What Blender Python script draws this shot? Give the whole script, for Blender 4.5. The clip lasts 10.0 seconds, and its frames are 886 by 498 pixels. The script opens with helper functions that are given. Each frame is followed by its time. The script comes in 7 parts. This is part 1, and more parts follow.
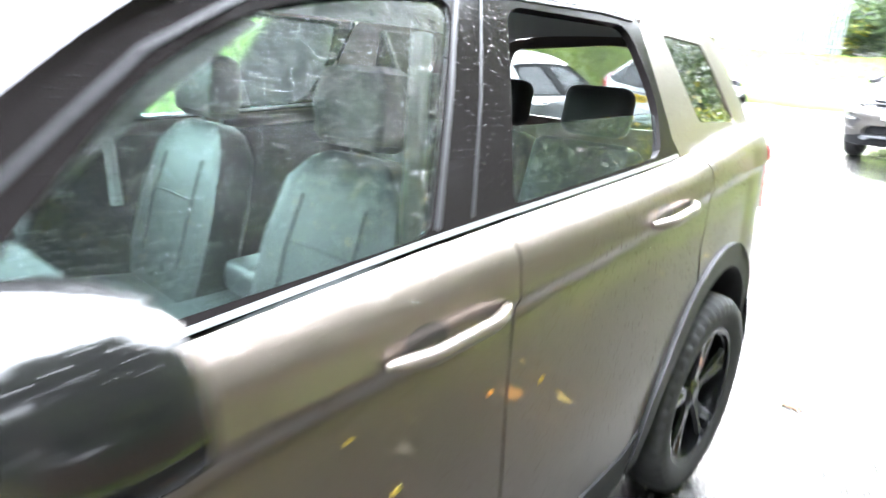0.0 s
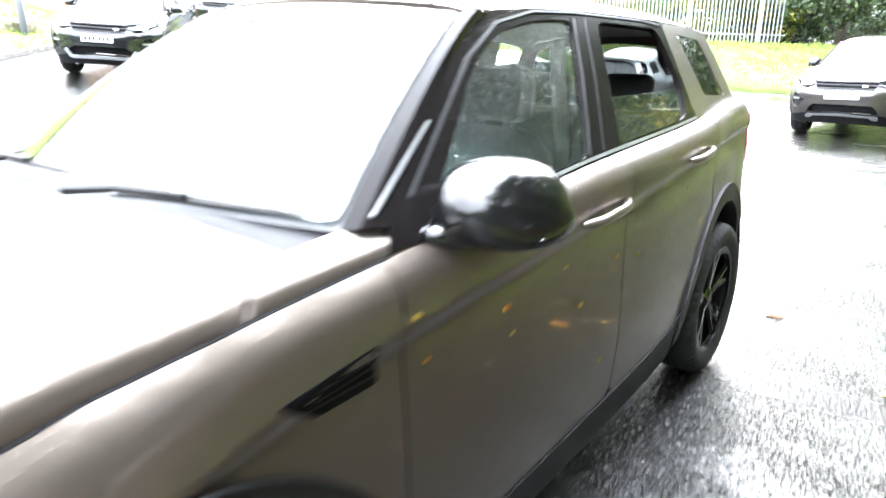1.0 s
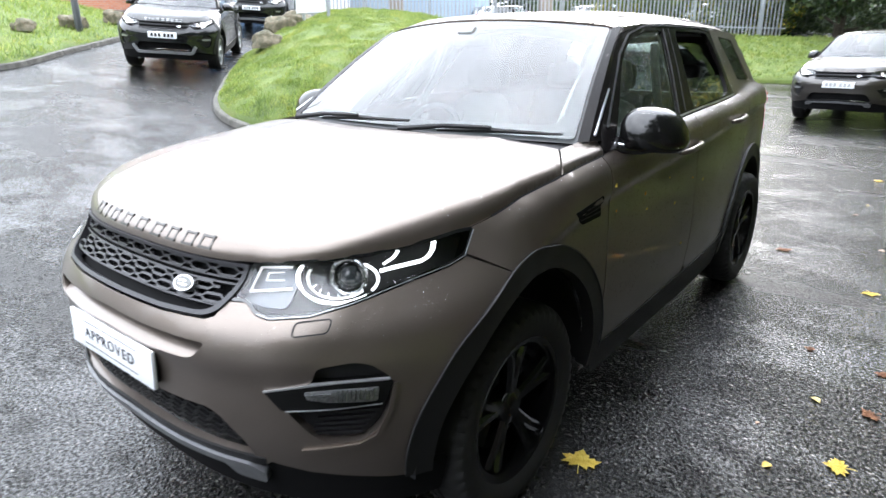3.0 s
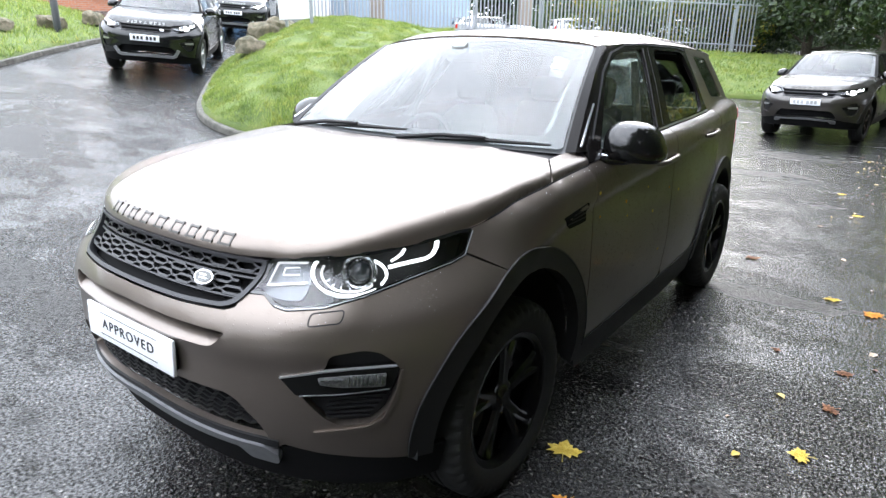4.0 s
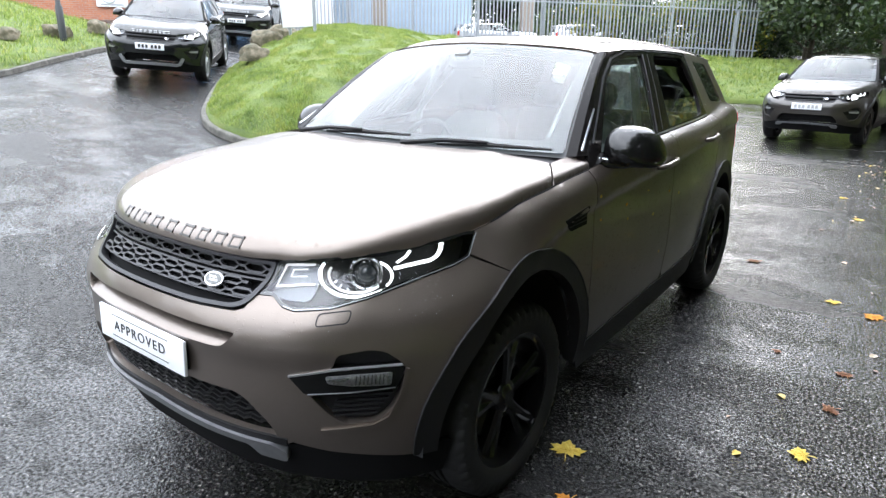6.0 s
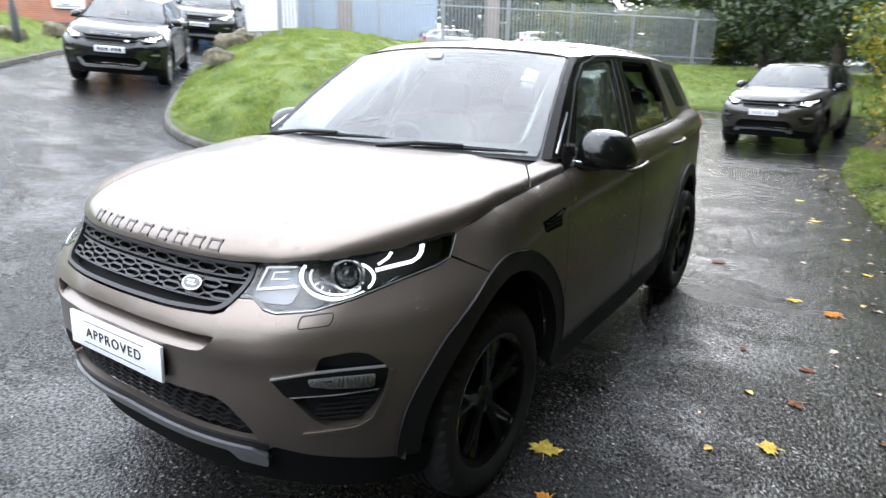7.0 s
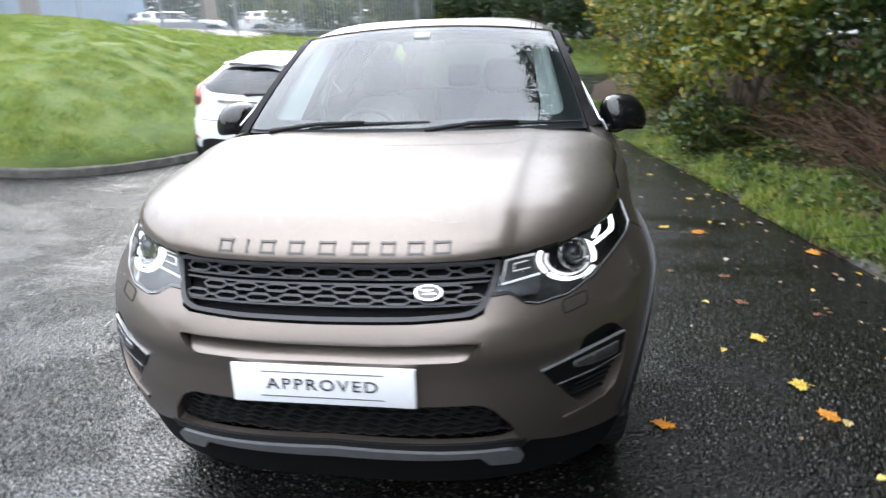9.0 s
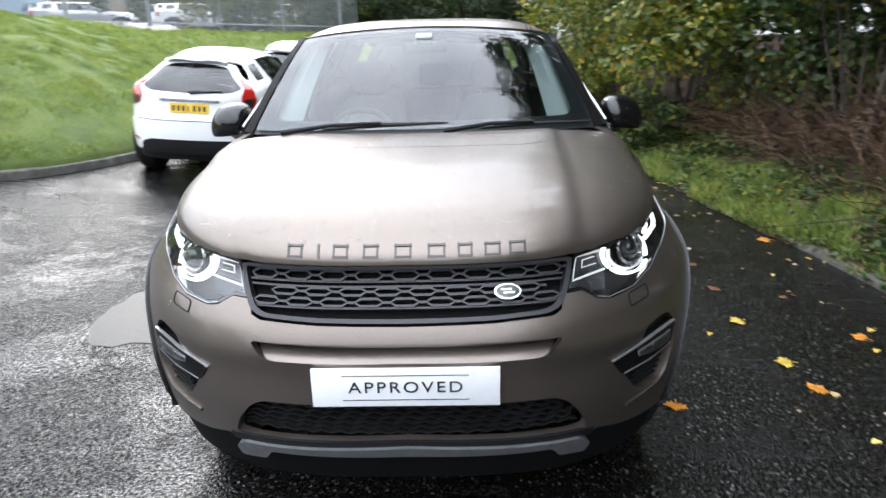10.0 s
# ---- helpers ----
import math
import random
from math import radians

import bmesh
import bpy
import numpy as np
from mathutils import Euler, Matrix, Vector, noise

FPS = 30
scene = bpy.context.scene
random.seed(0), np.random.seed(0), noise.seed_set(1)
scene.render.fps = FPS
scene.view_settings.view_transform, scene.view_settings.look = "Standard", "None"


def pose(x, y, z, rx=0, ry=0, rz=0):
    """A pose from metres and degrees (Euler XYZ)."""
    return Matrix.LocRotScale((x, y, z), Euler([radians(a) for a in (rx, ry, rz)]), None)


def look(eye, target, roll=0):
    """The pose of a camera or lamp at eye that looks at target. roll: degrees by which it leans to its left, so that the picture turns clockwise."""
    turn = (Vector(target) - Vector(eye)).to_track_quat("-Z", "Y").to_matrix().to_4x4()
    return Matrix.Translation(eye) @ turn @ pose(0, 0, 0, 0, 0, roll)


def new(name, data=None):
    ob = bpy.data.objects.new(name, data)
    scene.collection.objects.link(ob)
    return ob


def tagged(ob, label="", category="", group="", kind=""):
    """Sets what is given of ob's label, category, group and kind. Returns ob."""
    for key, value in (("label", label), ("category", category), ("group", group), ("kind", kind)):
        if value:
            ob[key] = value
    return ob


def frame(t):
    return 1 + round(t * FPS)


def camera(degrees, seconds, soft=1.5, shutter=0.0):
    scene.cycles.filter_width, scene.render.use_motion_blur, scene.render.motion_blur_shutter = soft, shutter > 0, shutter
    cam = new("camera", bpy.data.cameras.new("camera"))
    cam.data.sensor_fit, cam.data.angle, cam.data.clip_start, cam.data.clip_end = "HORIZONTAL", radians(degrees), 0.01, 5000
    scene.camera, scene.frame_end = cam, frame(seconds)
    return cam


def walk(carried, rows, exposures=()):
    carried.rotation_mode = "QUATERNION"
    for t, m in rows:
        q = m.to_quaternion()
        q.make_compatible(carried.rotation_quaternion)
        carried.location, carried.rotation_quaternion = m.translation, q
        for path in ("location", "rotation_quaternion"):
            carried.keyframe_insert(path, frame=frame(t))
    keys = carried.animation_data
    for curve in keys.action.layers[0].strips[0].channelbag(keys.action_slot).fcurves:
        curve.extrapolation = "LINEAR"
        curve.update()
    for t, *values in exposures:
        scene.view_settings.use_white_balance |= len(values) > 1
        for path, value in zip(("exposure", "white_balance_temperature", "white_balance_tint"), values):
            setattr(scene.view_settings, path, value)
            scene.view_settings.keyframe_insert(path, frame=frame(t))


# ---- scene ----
cam = camera(70.9, 10.0, soft=1.4, shutter=1.0)
PATH = [
    (0, (1.534, 0.648, 1.519), (0.249, 2.052, 0.904), 2.4),
    (0.5, (1.614, 0.205, 1.511), (0.397, 1.681, 0.929), -0.5),
    (1, (1.644, -0.258, 1.513), (0.443, 1.224, 0.911), -0.3),
    (1.5, (1.709, -0.67, 1.519), (0.5, 0.79, 0.879), -1.2),
    (2, (1.731, -1.117, 1.525), (0.521, 0.353, 0.914), -1.4),
    (2.5, (1.818, -1.408, 1.522), (0.606, 0.049, 0.884), 0.7),
    (2.7, (1.836, -1.503, 1.53), (0.623, -0.044, 0.899), -0.2),
    (4, (1.89, -1.787, 1.568), (0.752, -0.255, 0.97), 0.9),
    (4.5, (1.899, -1.803, 1.571), (0.754, -0.276, 0.974), 1.0),
    (5, (1.905, -1.818, 1.57), (0.765, -0.286, 0.975), 0.9),
    (6.5, (1.918, -1.828, 1.569), (0.769, -0.292, 1.004), 0.5),
    (7, (1.888, -1.864, 1.56), (0.823, -0.267, 0.998), 1.0),
    (7.5, (1.674, -2.038, 1.546), (0.738, -0.365, 0.974), -0.1),
    (8, (1.339, -2.132, 1.543), (0.641, -0.357, 0.941), -1.6),
    (8.5, (0.953, -2.292, 1.558), (0.416, -0.455, 0.98), -0.2),
    (9, (0.58, -2.37, 1.575), (0.283, -0.495, 0.946), -2.1),
    (9.5, (0.322, -2.384, 1.594), (0.14, -0.497, 0.955), -1.6),
    (10, (0.149, -2.437, 1.61), (0.104, -0.545, 0.963), -1.4),
]
walk(cam, [(t, look(eye, target, roll)) for t, eye, target, roll in PATH],
     exposures=[(0.0, 3.5), (0.5, 3.05), (1.0, 2.5), (1.5, 1.82), (2.0, 1.25), (2.7, 0.65), (4.0, 0.45), (6.5, 0.35), (7.5, 0.2), (8.5, 0.11), (10.0, -0.08)])

# ---- light: bright overcast with a veiled sun behind the subject ----
SUN_EL, SUN_AZ = 25.0, 23.0          # degrees; azimuth from +y towards -x
world = bpy.data.worlds.new("sky")
scene.world = world
world.use_nodes = True
wt = world.node_tree
wt.nodes.clear()
w_out = wt.nodes.new("ShaderNodeOutputWorld")
w_bg = wt.nodes.new("ShaderNodeBackground")
w_sky = wt.nodes.new("ShaderNodeTexSky")
w_sky.sky_type, w_sky.sun_disc = "NISHITA", False
w_sky.sun_elevation, w_sky.sun_rotation = radians(SUN_EL), radians(-SUN_AZ)
w_sky.air_density, w_sky.dust_density, w_sky.ozone_density = 1.0, 4.0, 1.0
w_mix = wt.nodes.new("ShaderNodeMix")
w_mix.data_type = "RGBA"
w_mix.inputs["Factor"].default_value = 0.8
w_coord = wt.nodes.new("ShaderNodeTexCoord")
w_noise = wt.nodes.new("ShaderNodeTexNoise")
w_noise.inputs["Scale"].default_value = 2.2
w_noise.inputs["Detail"].default_value = 5.0
w_ramp = wt.nodes.new("ShaderNodeValToRGB")
w_ramp.color_ramp.elements[0].position, w_ramp.color_ramp.elements[1].position = 0.30, 0.72
w_ramp.color_ramp.elements[0].color = (35.0, 38.5, 44.5, 1)
w_ramp.color_ramp.elements[1].color = (62.5, 66.0, 72.5, 1)
wt.links.new(w_coord.outputs["Generated"], w_noise.inputs["Vector"])
wt.links.new(w_noise.outputs["Fac"], w_ramp.inputs["Fac"])
wt.links.new(w_sky.outputs["Color"], w_mix.inputs["A"])
wt.links.new(w_ramp.outputs["Color"], w_mix.inputs["B"])
# an overcast dome: the zenith brighter than the horizon
w_xyz = wt.nodes.new("ShaderNodeSeparateXYZ")
wt.links.new(w_coord.outputs["Generated"], w_xyz.inputs["Vector"])
w_dome = wt.nodes.new("ShaderNodeMapRange")
w_dome.inputs["From Min"].default_value, w_dome.inputs["From Max"].default_value = 0.0, 0.9
w_dome.inputs["To Min"].default_value, w_dome.inputs["To Max"].default_value = 0.45, 1.50
wt.links.new(w_xyz.outputs["Z"], w_dome.inputs["Value"])
w_mul = wt.nodes.new("ShaderNodeMix")
w_mul.data_type, w_mul.blend_type = "RGBA", "MULTIPLY"
w_mul.inputs["Factor"].default_value = 1.0
wt.links.new(w_mix.outputs["Result"], w_mul.inputs["A"])
wt.links.new(w_dome.outputs["Result"], w_mul.inputs["B"])
wt.links.new(w_mul.outputs["Result"], w_bg.inputs["Color"])
w_bg.inputs["Strength"].default_value = 0.088
wt.links.new(w_bg.outputs["Background"], w_out.inputs["Surface"])
sun = new("sun", bpy.data.lights.new("sun", "SUN"))
sun.data.energy, sun.data.angle, sun.data.color = 1.25, radians(26), (1.0, 0.96, 0.94)
sd = Vector((-math.sin(radians(SUN_AZ)) * math.cos(radians(SUN_EL)), math.cos(radians(SUN_AZ)) * math.cos(radians(SUN_EL)), math.sin(radians(SUN_EL))))
sun.matrix_world = look(sd * 50, (0, 0, 0))


# ---- materials ----
def mat_base(name):
    m = bpy.data.materials.new(name)
    m.use_nodes = True
    return m, m.node_tree, m.node_tree.nodes["Principled BSDF"]


def node(nt, kind, **inputs):
    n = nt.nodes.new(kind)
    for k, v in inputs.items():
        n.inputs[k].default_value = v
    return n


def noise_node(nt, scale, detail=4.0, rough=0.6, vec=None):
    n = node(nt, "ShaderNodeTexNoise", Scale=scale, Detail=detail, Roughness=rough)
    nt.links.new((vec or nt.nodes.new("ShaderNodeTexCoord").outputs["Object"]), n.inputs["Vector"])
    return n


def ramp_node(nt, src, stops):
    r = nt.nodes.new("ShaderNodeValToRGB")
    while len(r.color_ramp.elements) < len(stops):
        r.color_ramp.elements.new(0.5)
    for e, (p, c) in zip(r.color_ramp.elements, stops):
        e.position = p
        e.color = (*c, 1) if len(c) == 3 else c
    nt.links.new(src, r.inputs["Fac"])
    return r


def bump_node(nt, height, strength, distance, under=None):
    b = node(nt, "ShaderNodeBump", Strength=strength, Distance=distance)
    nt.links.new(height, b.inputs["Height"])
    if under:
        nt.links.new(under, b.inputs["Normal"])
    return b


def plain(name, color, rough=0.5, metal=0.0, grain=0.0, scale=60.0, vary=0.12, coat=0.0, spec=0.5):
    """A surface with slight colour variation and fine relief."""
    m, nt, p = mat_base(name)
    n = noise_node(nt, scale)
    lo, hi = [c * (1 - vary) for c in color], [min(1, c * (1 + vary)) for c in color]
    r = ramp_node(nt, n.outputs["Fac"], [(0.3, lo), (0.7, hi)])
    nt.links.new(r.outputs["Color"], p.inputs["Base Color"])
    p.inputs["Roughness"].default_value, p.inputs["Metallic"].default_value = rough, metal
    p.inputs["Coat Weight"].default_value, p.inputs["Specular IOR Level"].default_value = coat, spec
    if grain:
        b = bump_node(nt, n.outputs["Fac"], grain, 0.002)
        nt.links.new(b.outputs["Normal"], p.inputs["Normal"])
    return m


def droplets(nt, scale, size, amount):
    """Height of scattered rain drops: small domes at random cells."""
    tc = nt.nodes.new("ShaderNodeTexCoord")
    v = node(nt, "ShaderNodeTexVoronoi", Scale=scale, Randomness=1.0)
    nt.links.new(tc.outputs["Object"], v.inputs["Vector"])
    d = nt.nodes.new("ShaderNodeMapRange")
    d.inputs["From Min"].default_value, d.inputs["From Max"].default_value = size, size * 0.35
    nt.links.new(v.outputs["Distance"], d.inputs["Value"])
    sep = nt.nodes.new("ShaderNodeSeparateColor")
    nt.links.new(v.outputs["Color"], sep.inputs["Color"])
    g = nt.nodes.new("ShaderNodeMath")
    g.operation = "LESS_THAN"
    g.inputs[1].default_value = amount
    nt.links.new(sep.outputs["Red"], g.inputs[0])
    mu = nt.nodes.new("ShaderNodeMath")
    mu.operation = "MULTIPLY"
    nt.links.new(d.outputs["Result"], mu.inputs[0])
    nt.links.new(g.outputs["Value"], mu.inputs[1])
    return mu.outputs["Value"]


def car_paint(name, color, metal=0.55, rough=0.36, wet=True, coat=1.0):
    m, nt, p = mat_base(name)
    n = noise_node(nt, 900.0, 2.0)
    big = noise_node(nt, 2.0, 3.0)
    r = ramp_node(nt, n.outputs["Fac"], [(0.3, [c * 0.8 for c in color]), (0.7, [c * 1.2 for c in color])])
    nt.links.new(r.outputs["Color"], p.inputs["Base Color"])
    rr = ramp_node(nt, big.outputs["Fac"], [(0.3, (rough * 0.9,) * 3), (0.7, (rough * 1.2,) * 3)])
    nt.links.new(rr.outputs["Color"], p.inputs["Roughness"])
    p.inputs["Metallic"].default_value = metal
    p.inputs["Coat Weight"].default_value, p.inputs["Coat Roughness"].default_value = coat, 0.06
    if wet:
        add = nt.nodes.new("ShaderNodeMath")
        add.operation = "MAXIMUM"
        nt.links.new(droplets(nt, 150.0, 0.33, 0.22), add.inputs[0])
        nt.links.new(droplets(nt, 80.0, 0.24, 0.14), add.inputs[1])
        # drops sit on the upward faces and run off the upright ones
        geo = nt.nodes.new("ShaderNodeNewGeometry")
        xyz = nt.nodes.new("ShaderNodeSeparateXYZ")
        nt.links.new(geo.outputs["Normal"], xyz.inputs["Vector"])
        lie_ = ramp_node(nt, xyz.outputs["Z"], [(0.20, (0.26,) * 3), (0.80, (1.0,) * 3)])
        keep = nt.nodes.new("ShaderNodeMath")
        keep.operation = "MULTIPLY"
        nt.links.new(add.outputs["Value"], keep.inputs[0])
        nt.links.new(lie_.outputs["Color"], keep.inputs[1])
        b = bump_node(nt, keep.outputs["Value"], 0.45, 0.0017)
        nt.links.new(b.outputs["Normal"], p.inputs["Coat Normal"])
        nt.links.new(b.outputs["Normal"], p.inputs["Normal"])
    return m


def glass_mat(name, tint, wet=True, gain=1.25, base=0.02, haze=0.0):
    m, nt, p = mat_base(name)
    nt.nodes.remove(p)
    out = nt.nodes["Material Output"]
    tr = node(nt, "ShaderNodeBsdfTransparent", Color=(*tint, 1))
    gl = node(nt, "ShaderNodeBsdfGlossy", Roughness=0.02)
    fr = node(nt, "ShaderNodeFresnel", IOR=1.52)
    mx = nt.nodes.new("ShaderNodeMixShader")
    k = nt.nodes.new("ShaderNodeMath")
    k.operation = "MULTIPLY_ADD"
    k.inputs[1].default_value, k.inputs[2].default_value = gain, base
    nt.links.new(fr.outputs["Fac"], k.inputs[0])
    nt.links.new(k.outputs["Value"], mx.inputs["Fac"])
    nt.links.new(tr.outputs["BSDF"], mx.inputs[1])
    nt.links.new(gl.outputs["BSDF"], mx.inputs[2])
    last = mx
    if haze:
        # thin film of water and dust
        di = node(nt, "ShaderNodeBsdfDiffuse", Color=(0.85, 0.87, 0.9, 1))
        tl = node(nt, "ShaderNodeBsdfTranslucent", Color=(0.85, 0.87, 0.9, 1))
        both_ = nt.nodes.new("ShaderNodeMixShader")
        film = noise_node(nt, 7.0, 5.0, 0.6)
        fr_ = ramp_node(nt, film.outputs["Fac"], [(0.3, (haze * 0.7,) * 3), (0.7, (haze * 1.3,) * 3)])
        last = nt.nodes.new("ShaderNodeMixShader")
        nt.links.new(di.outputs["BSDF"], both_.inputs[1])
        nt.links.new(tl.outputs["BSDF"], both_.inputs[2])
        nt.links.new(fr_.outputs["Color"], last.inputs["Fac"])
        nt.links.new(mx.outputs["Shader"], last.inputs[1])
        nt.links.new(both_.outputs["Shader"], last.inputs[2])
    nt.links.new(last.outputs["Shader"], out.inputs["Surface"])
    if wet:
        b = bump_node(nt, droplets(nt, 190.0, 0.33, 0.5), 0.35, 0.0015)
        nt.links.new(b.outputs["Normal"], gl.inputs["Normal"])
    return m


def glow(name, color, strength):
    m, nt, p = mat_base(name)
    p.inputs["Emission Color"].default_value = (*color, 1)
    p.inputs["Emission Strength"].default_value = strength
    p.inputs["Base Color"].default_value = (0.8, 0.8, 0.8, 1)
    return m


M_PAINT = car_paint("stone_brown_metallic_paint", (0.172, 0.144, 0.124), 0.82, 0.33, coat=0.45)
M_PILLAR = car_paint("black_pillar_gloss", (0.008, 0.007, 0.007), 0.0, 0.12, coat=0.0)
M_PILLAR.node_tree.nodes["Principled BSDF"].inputs["Specular IOR Level"].default_value = 0.07
M_FOGLENS = plain("fog_lamp_bowl", (0.36, 0.365, 0.37), 0.28, 0.7, grain=0.5, scale=140, vary=0.4)
M_FOGBEZEL = plain("black_fog_bezel", (0.004, 0.004, 0.004), 0.45, spec=0.2)
M_MIRRORCAP = car_paint("black_mirror_cap", (0.005, 0.005, 0.005), 0.0, 0.10, coat=0.0)
# near-black for recesses, their lack of light put into the colour
M_VOID = plain("unlit_recess_black", (0.004, 0.004, 0.0045), 0.8, spec=0.15)
M_BLACKGLOSS = car_paint("black_gloss_paint", (0.006, 0.006, 0.007), 0.0, 0.15)
M_PLASTIC = plain("black_plastic", (0.010, 0.010, 0.011), 0.55, grain=0.3, scale=400, spec=0.3)
M_DARKGREY = plain("dark_grey_trim", (0.030, 0.030, 0.033), 0.42, 0.3, grain=0.1, scale=300)
M_CLAD = plain("dark_cladding", (0.010, 0.010, 0.010), 0.5, grain=0.25, scale=500, spec=0.3)
M_SKID = plain("grey_skid_plate", (0.15, 0.153, 0.16), 0.42, 0.4, scale=30)
M_RUBBER = plain("tyre_rubber", (0.008, 0.008, 0.008), 0.7, grain=0.5, scale=150)
M_RIM = plain("gloss_black_alloy", (0.003, 0.003, 0.0035), 0.12, 0.0, scale=40, coat=0.3, spec=0.4)
M_FLECK = plain("dried_dirt", (0.22, 0.205, 0.185), 0.8, scale=300)
M_STEEL = plain("brake_steel", (0.08, 0.075, 0.07), 0.4, 0.9, scale=50)
M_CHROME = plain("satin_silver", (0.62, 0.62, 0.63), 0.22, 0.9, scale=40, vary=0.05)
M_SILVER = plain("silver_trim", (0.45, 0.46, 0.47), 0.3, 0.7, scale=40, vary=0.06)
# gunmetal for lettering, and for shade painted at handle recesses and pressed line
M_GUNMETAL = plain("gunmetal_letters_and_shade", (0.07, 0.066, 0.062), 0.3, 0.7, scale=60)
M_WHITEPLATE = plain("white_plate", (0.80, 0.81, 0.83), 0.35, scale=20, vary=0.03)
M_YELLOWPLATE = plain("yellow_plate", (0.72, 0.47, 0.03), 0.35, scale=20, vary=0.04)
M_INK = plain("black_ink", (0.012, 0.012, 0.014), 0.4)
M_GREEN_BADGE = plain("dark_badge_enamel", (0.008, 0.014, 0.011), 0.25, coat=1.0)
M_LEATHER = plain("grey_leather", (0.036, 0.037, 0.038), 0.45, grain=0.4, scale=180)
M_INTERIOR = plain("charcoal_interior", (0.022, 0.023, 0.025), 0.6, grain=0.3, scale=200)
M_LINING = plain("pale_headlining", (0.42, 0.43, 0.42), 0.9, grain=0.3, scale=300)
M_GLASS = glass_mat("windscreen_glass", (0.76, 0.86, 0.85), wet=False, gain=1.3, base=0.03)
M_SIDEGLASS = glass_mat("wet_side_glass", (0.58, 0.73, 0.69), gain=1.5, base=0.02, haze=0.010)
M_PRIVACY = glass_mat("privacy_glass", (0.10, 0.11, 0.11))
M_LENS = glass_mat("lamp_lens", (0.93, 0.94, 0.95), wet=True)
M_DRL = glow("daytime_running_light", (0.92, 0.97, 1.0), 2.6)
# weak glow stands in for reflections on the inner light guides
M_GUIDE = glow("guide_glow_for_reflection", (0.95, 0.97, 1.0), 0.55)
M_HEAD = glow("lit_headlamp", (0.95, 0.98, 1.0), 5.0)
M_REFLECT = plain("lamp_reflector", (0.13, 0.135, 0.145), 0.36, 1.0, scale=90, vary=0.3)
M_REDLENS = plain("red_lamp_lens", (0.45, 0.02, 0.015), 0.15, coat=1.0, scale=80)
M_DARKLENS = plain("projector_lens", (0.03, 0.035, 0.04), 0.05, coat=1.0)
M_WHITE_PAINT = car_paint("white_paint", (0.78, 0.79, 0.80), 0.0, 0.3)
M_BLACK_PAINT = car_paint("black_green_metallic_paint", (0.006, 0.007, 0.007), 0.0, 0.12, coat=0.15)
M_GREY_PAINT = car_paint("grey_brown_metallic_paint", (0.05, 0.045, 0.041), 0.6, 0.34)
M_SILVER_PAINT = car_paint("silver_paint", (0.45, 0.46, 0.48), 0.6, 0.34, wet=False)


# ---- mesh helpers ----
from mathutils import geometry


def mesh_ob(name, verts, faces, mat, parent=None, label="", smooth=True, sharp=()):
    me = bpy.data.meshes.new(name)
    me.from_pydata(verts, [], faces)
    me.materials.append(mat)
    me.polygons.foreach_set("use_smooth", [smooth] * len(me.polygons))
    if smooth:
        me.set_sharp_from_angle(angle=radians(38))
    me.update()
    ob = new(name, me)
    ob.parent = parent
    if label:
        ob["label"] = label
    return ob


def part(name, bm, mat, parent=None, label="", smooth=True):
    bmesh.ops.recalc_face_normals(bm, faces=bm.faces)
    me = bpy.data.meshes.new(name)
    bm.to_mesh(me)
    bm.free()
    me.materials.append(mat)
    me.polygons.foreach_set("use_smooth", [smooth] * len(me.polygons))
    if smooth:
        me.set_sharp_from_angle(angle=radians(38))
    ob = new(name, me)
    ob.parent = parent
    if label:
        ob["label"] = label
    return ob


def empty(name, m=None):
    ob = new(name)
    ob.empty_display_size = 0.2
    if m is not None:
        ob.matrix_basis = m
    return ob


def box_bm(bm, size, at=(0, 0, 0), rot=(0, 0, 0), bevel=0.0, segs=2):
    r = bmesh.ops.create_cube(bm, size=1.0)
    vs = r["verts"]
    bmesh.ops.scale(bm, vec=size, verts=vs)
    if bevel:
        es = list({e for v in vs for e in v.link_edges})
        q = bmesh.ops.bevel(bm, geom=es, offset=bevel, segments=segs, affect="EDGES", profile=0.5)
        vs = list({v for f in q["faces"] for v in f.verts} | {v for v in vs if v.is_valid})
    bmesh.ops.transform(bm, matrix=pose(*at, *rot), verts=vs)
    return vs


def tube_bm(bm, pts, rad, sides=8, closed=False):
    """A tube along a line of points; rad is one radius or one for each point."""
    pts = [Vector(p) for p in pts]
    n = len(pts)
    rings = []
    for i, p in enumerate(pts):
        a = pts[(i - 1) % n] if closed or i > 0 else p
        b = pts[(i + 1) % n] if closed or i < n - 1 else p
        d = (b - a).normalized()
        u = d.cross(Vector((0.13, 0.21, 0.97))).normalized()
        v = d.cross(u)
        r = rad[i] if isinstance(rad, (list, tuple)) else rad
        rings.append([bm.verts.new(p + r * (math.cos(k * math.tau / sides) * u + math.sin(k * math.tau / sides) * v)) for k in range(sides)])
    for i in range(n if closed else n - 1):
        A, B = rings[i], rings[(i + 1) % n]
        for k in range(sides):
            bm.faces.new((A[k], A[(k + 1) % sides], B[(k + 1) % sides], B[k]))
    if not closed:
        bm.faces.new(rings[0])
        bm.faces.new(rings[-1])


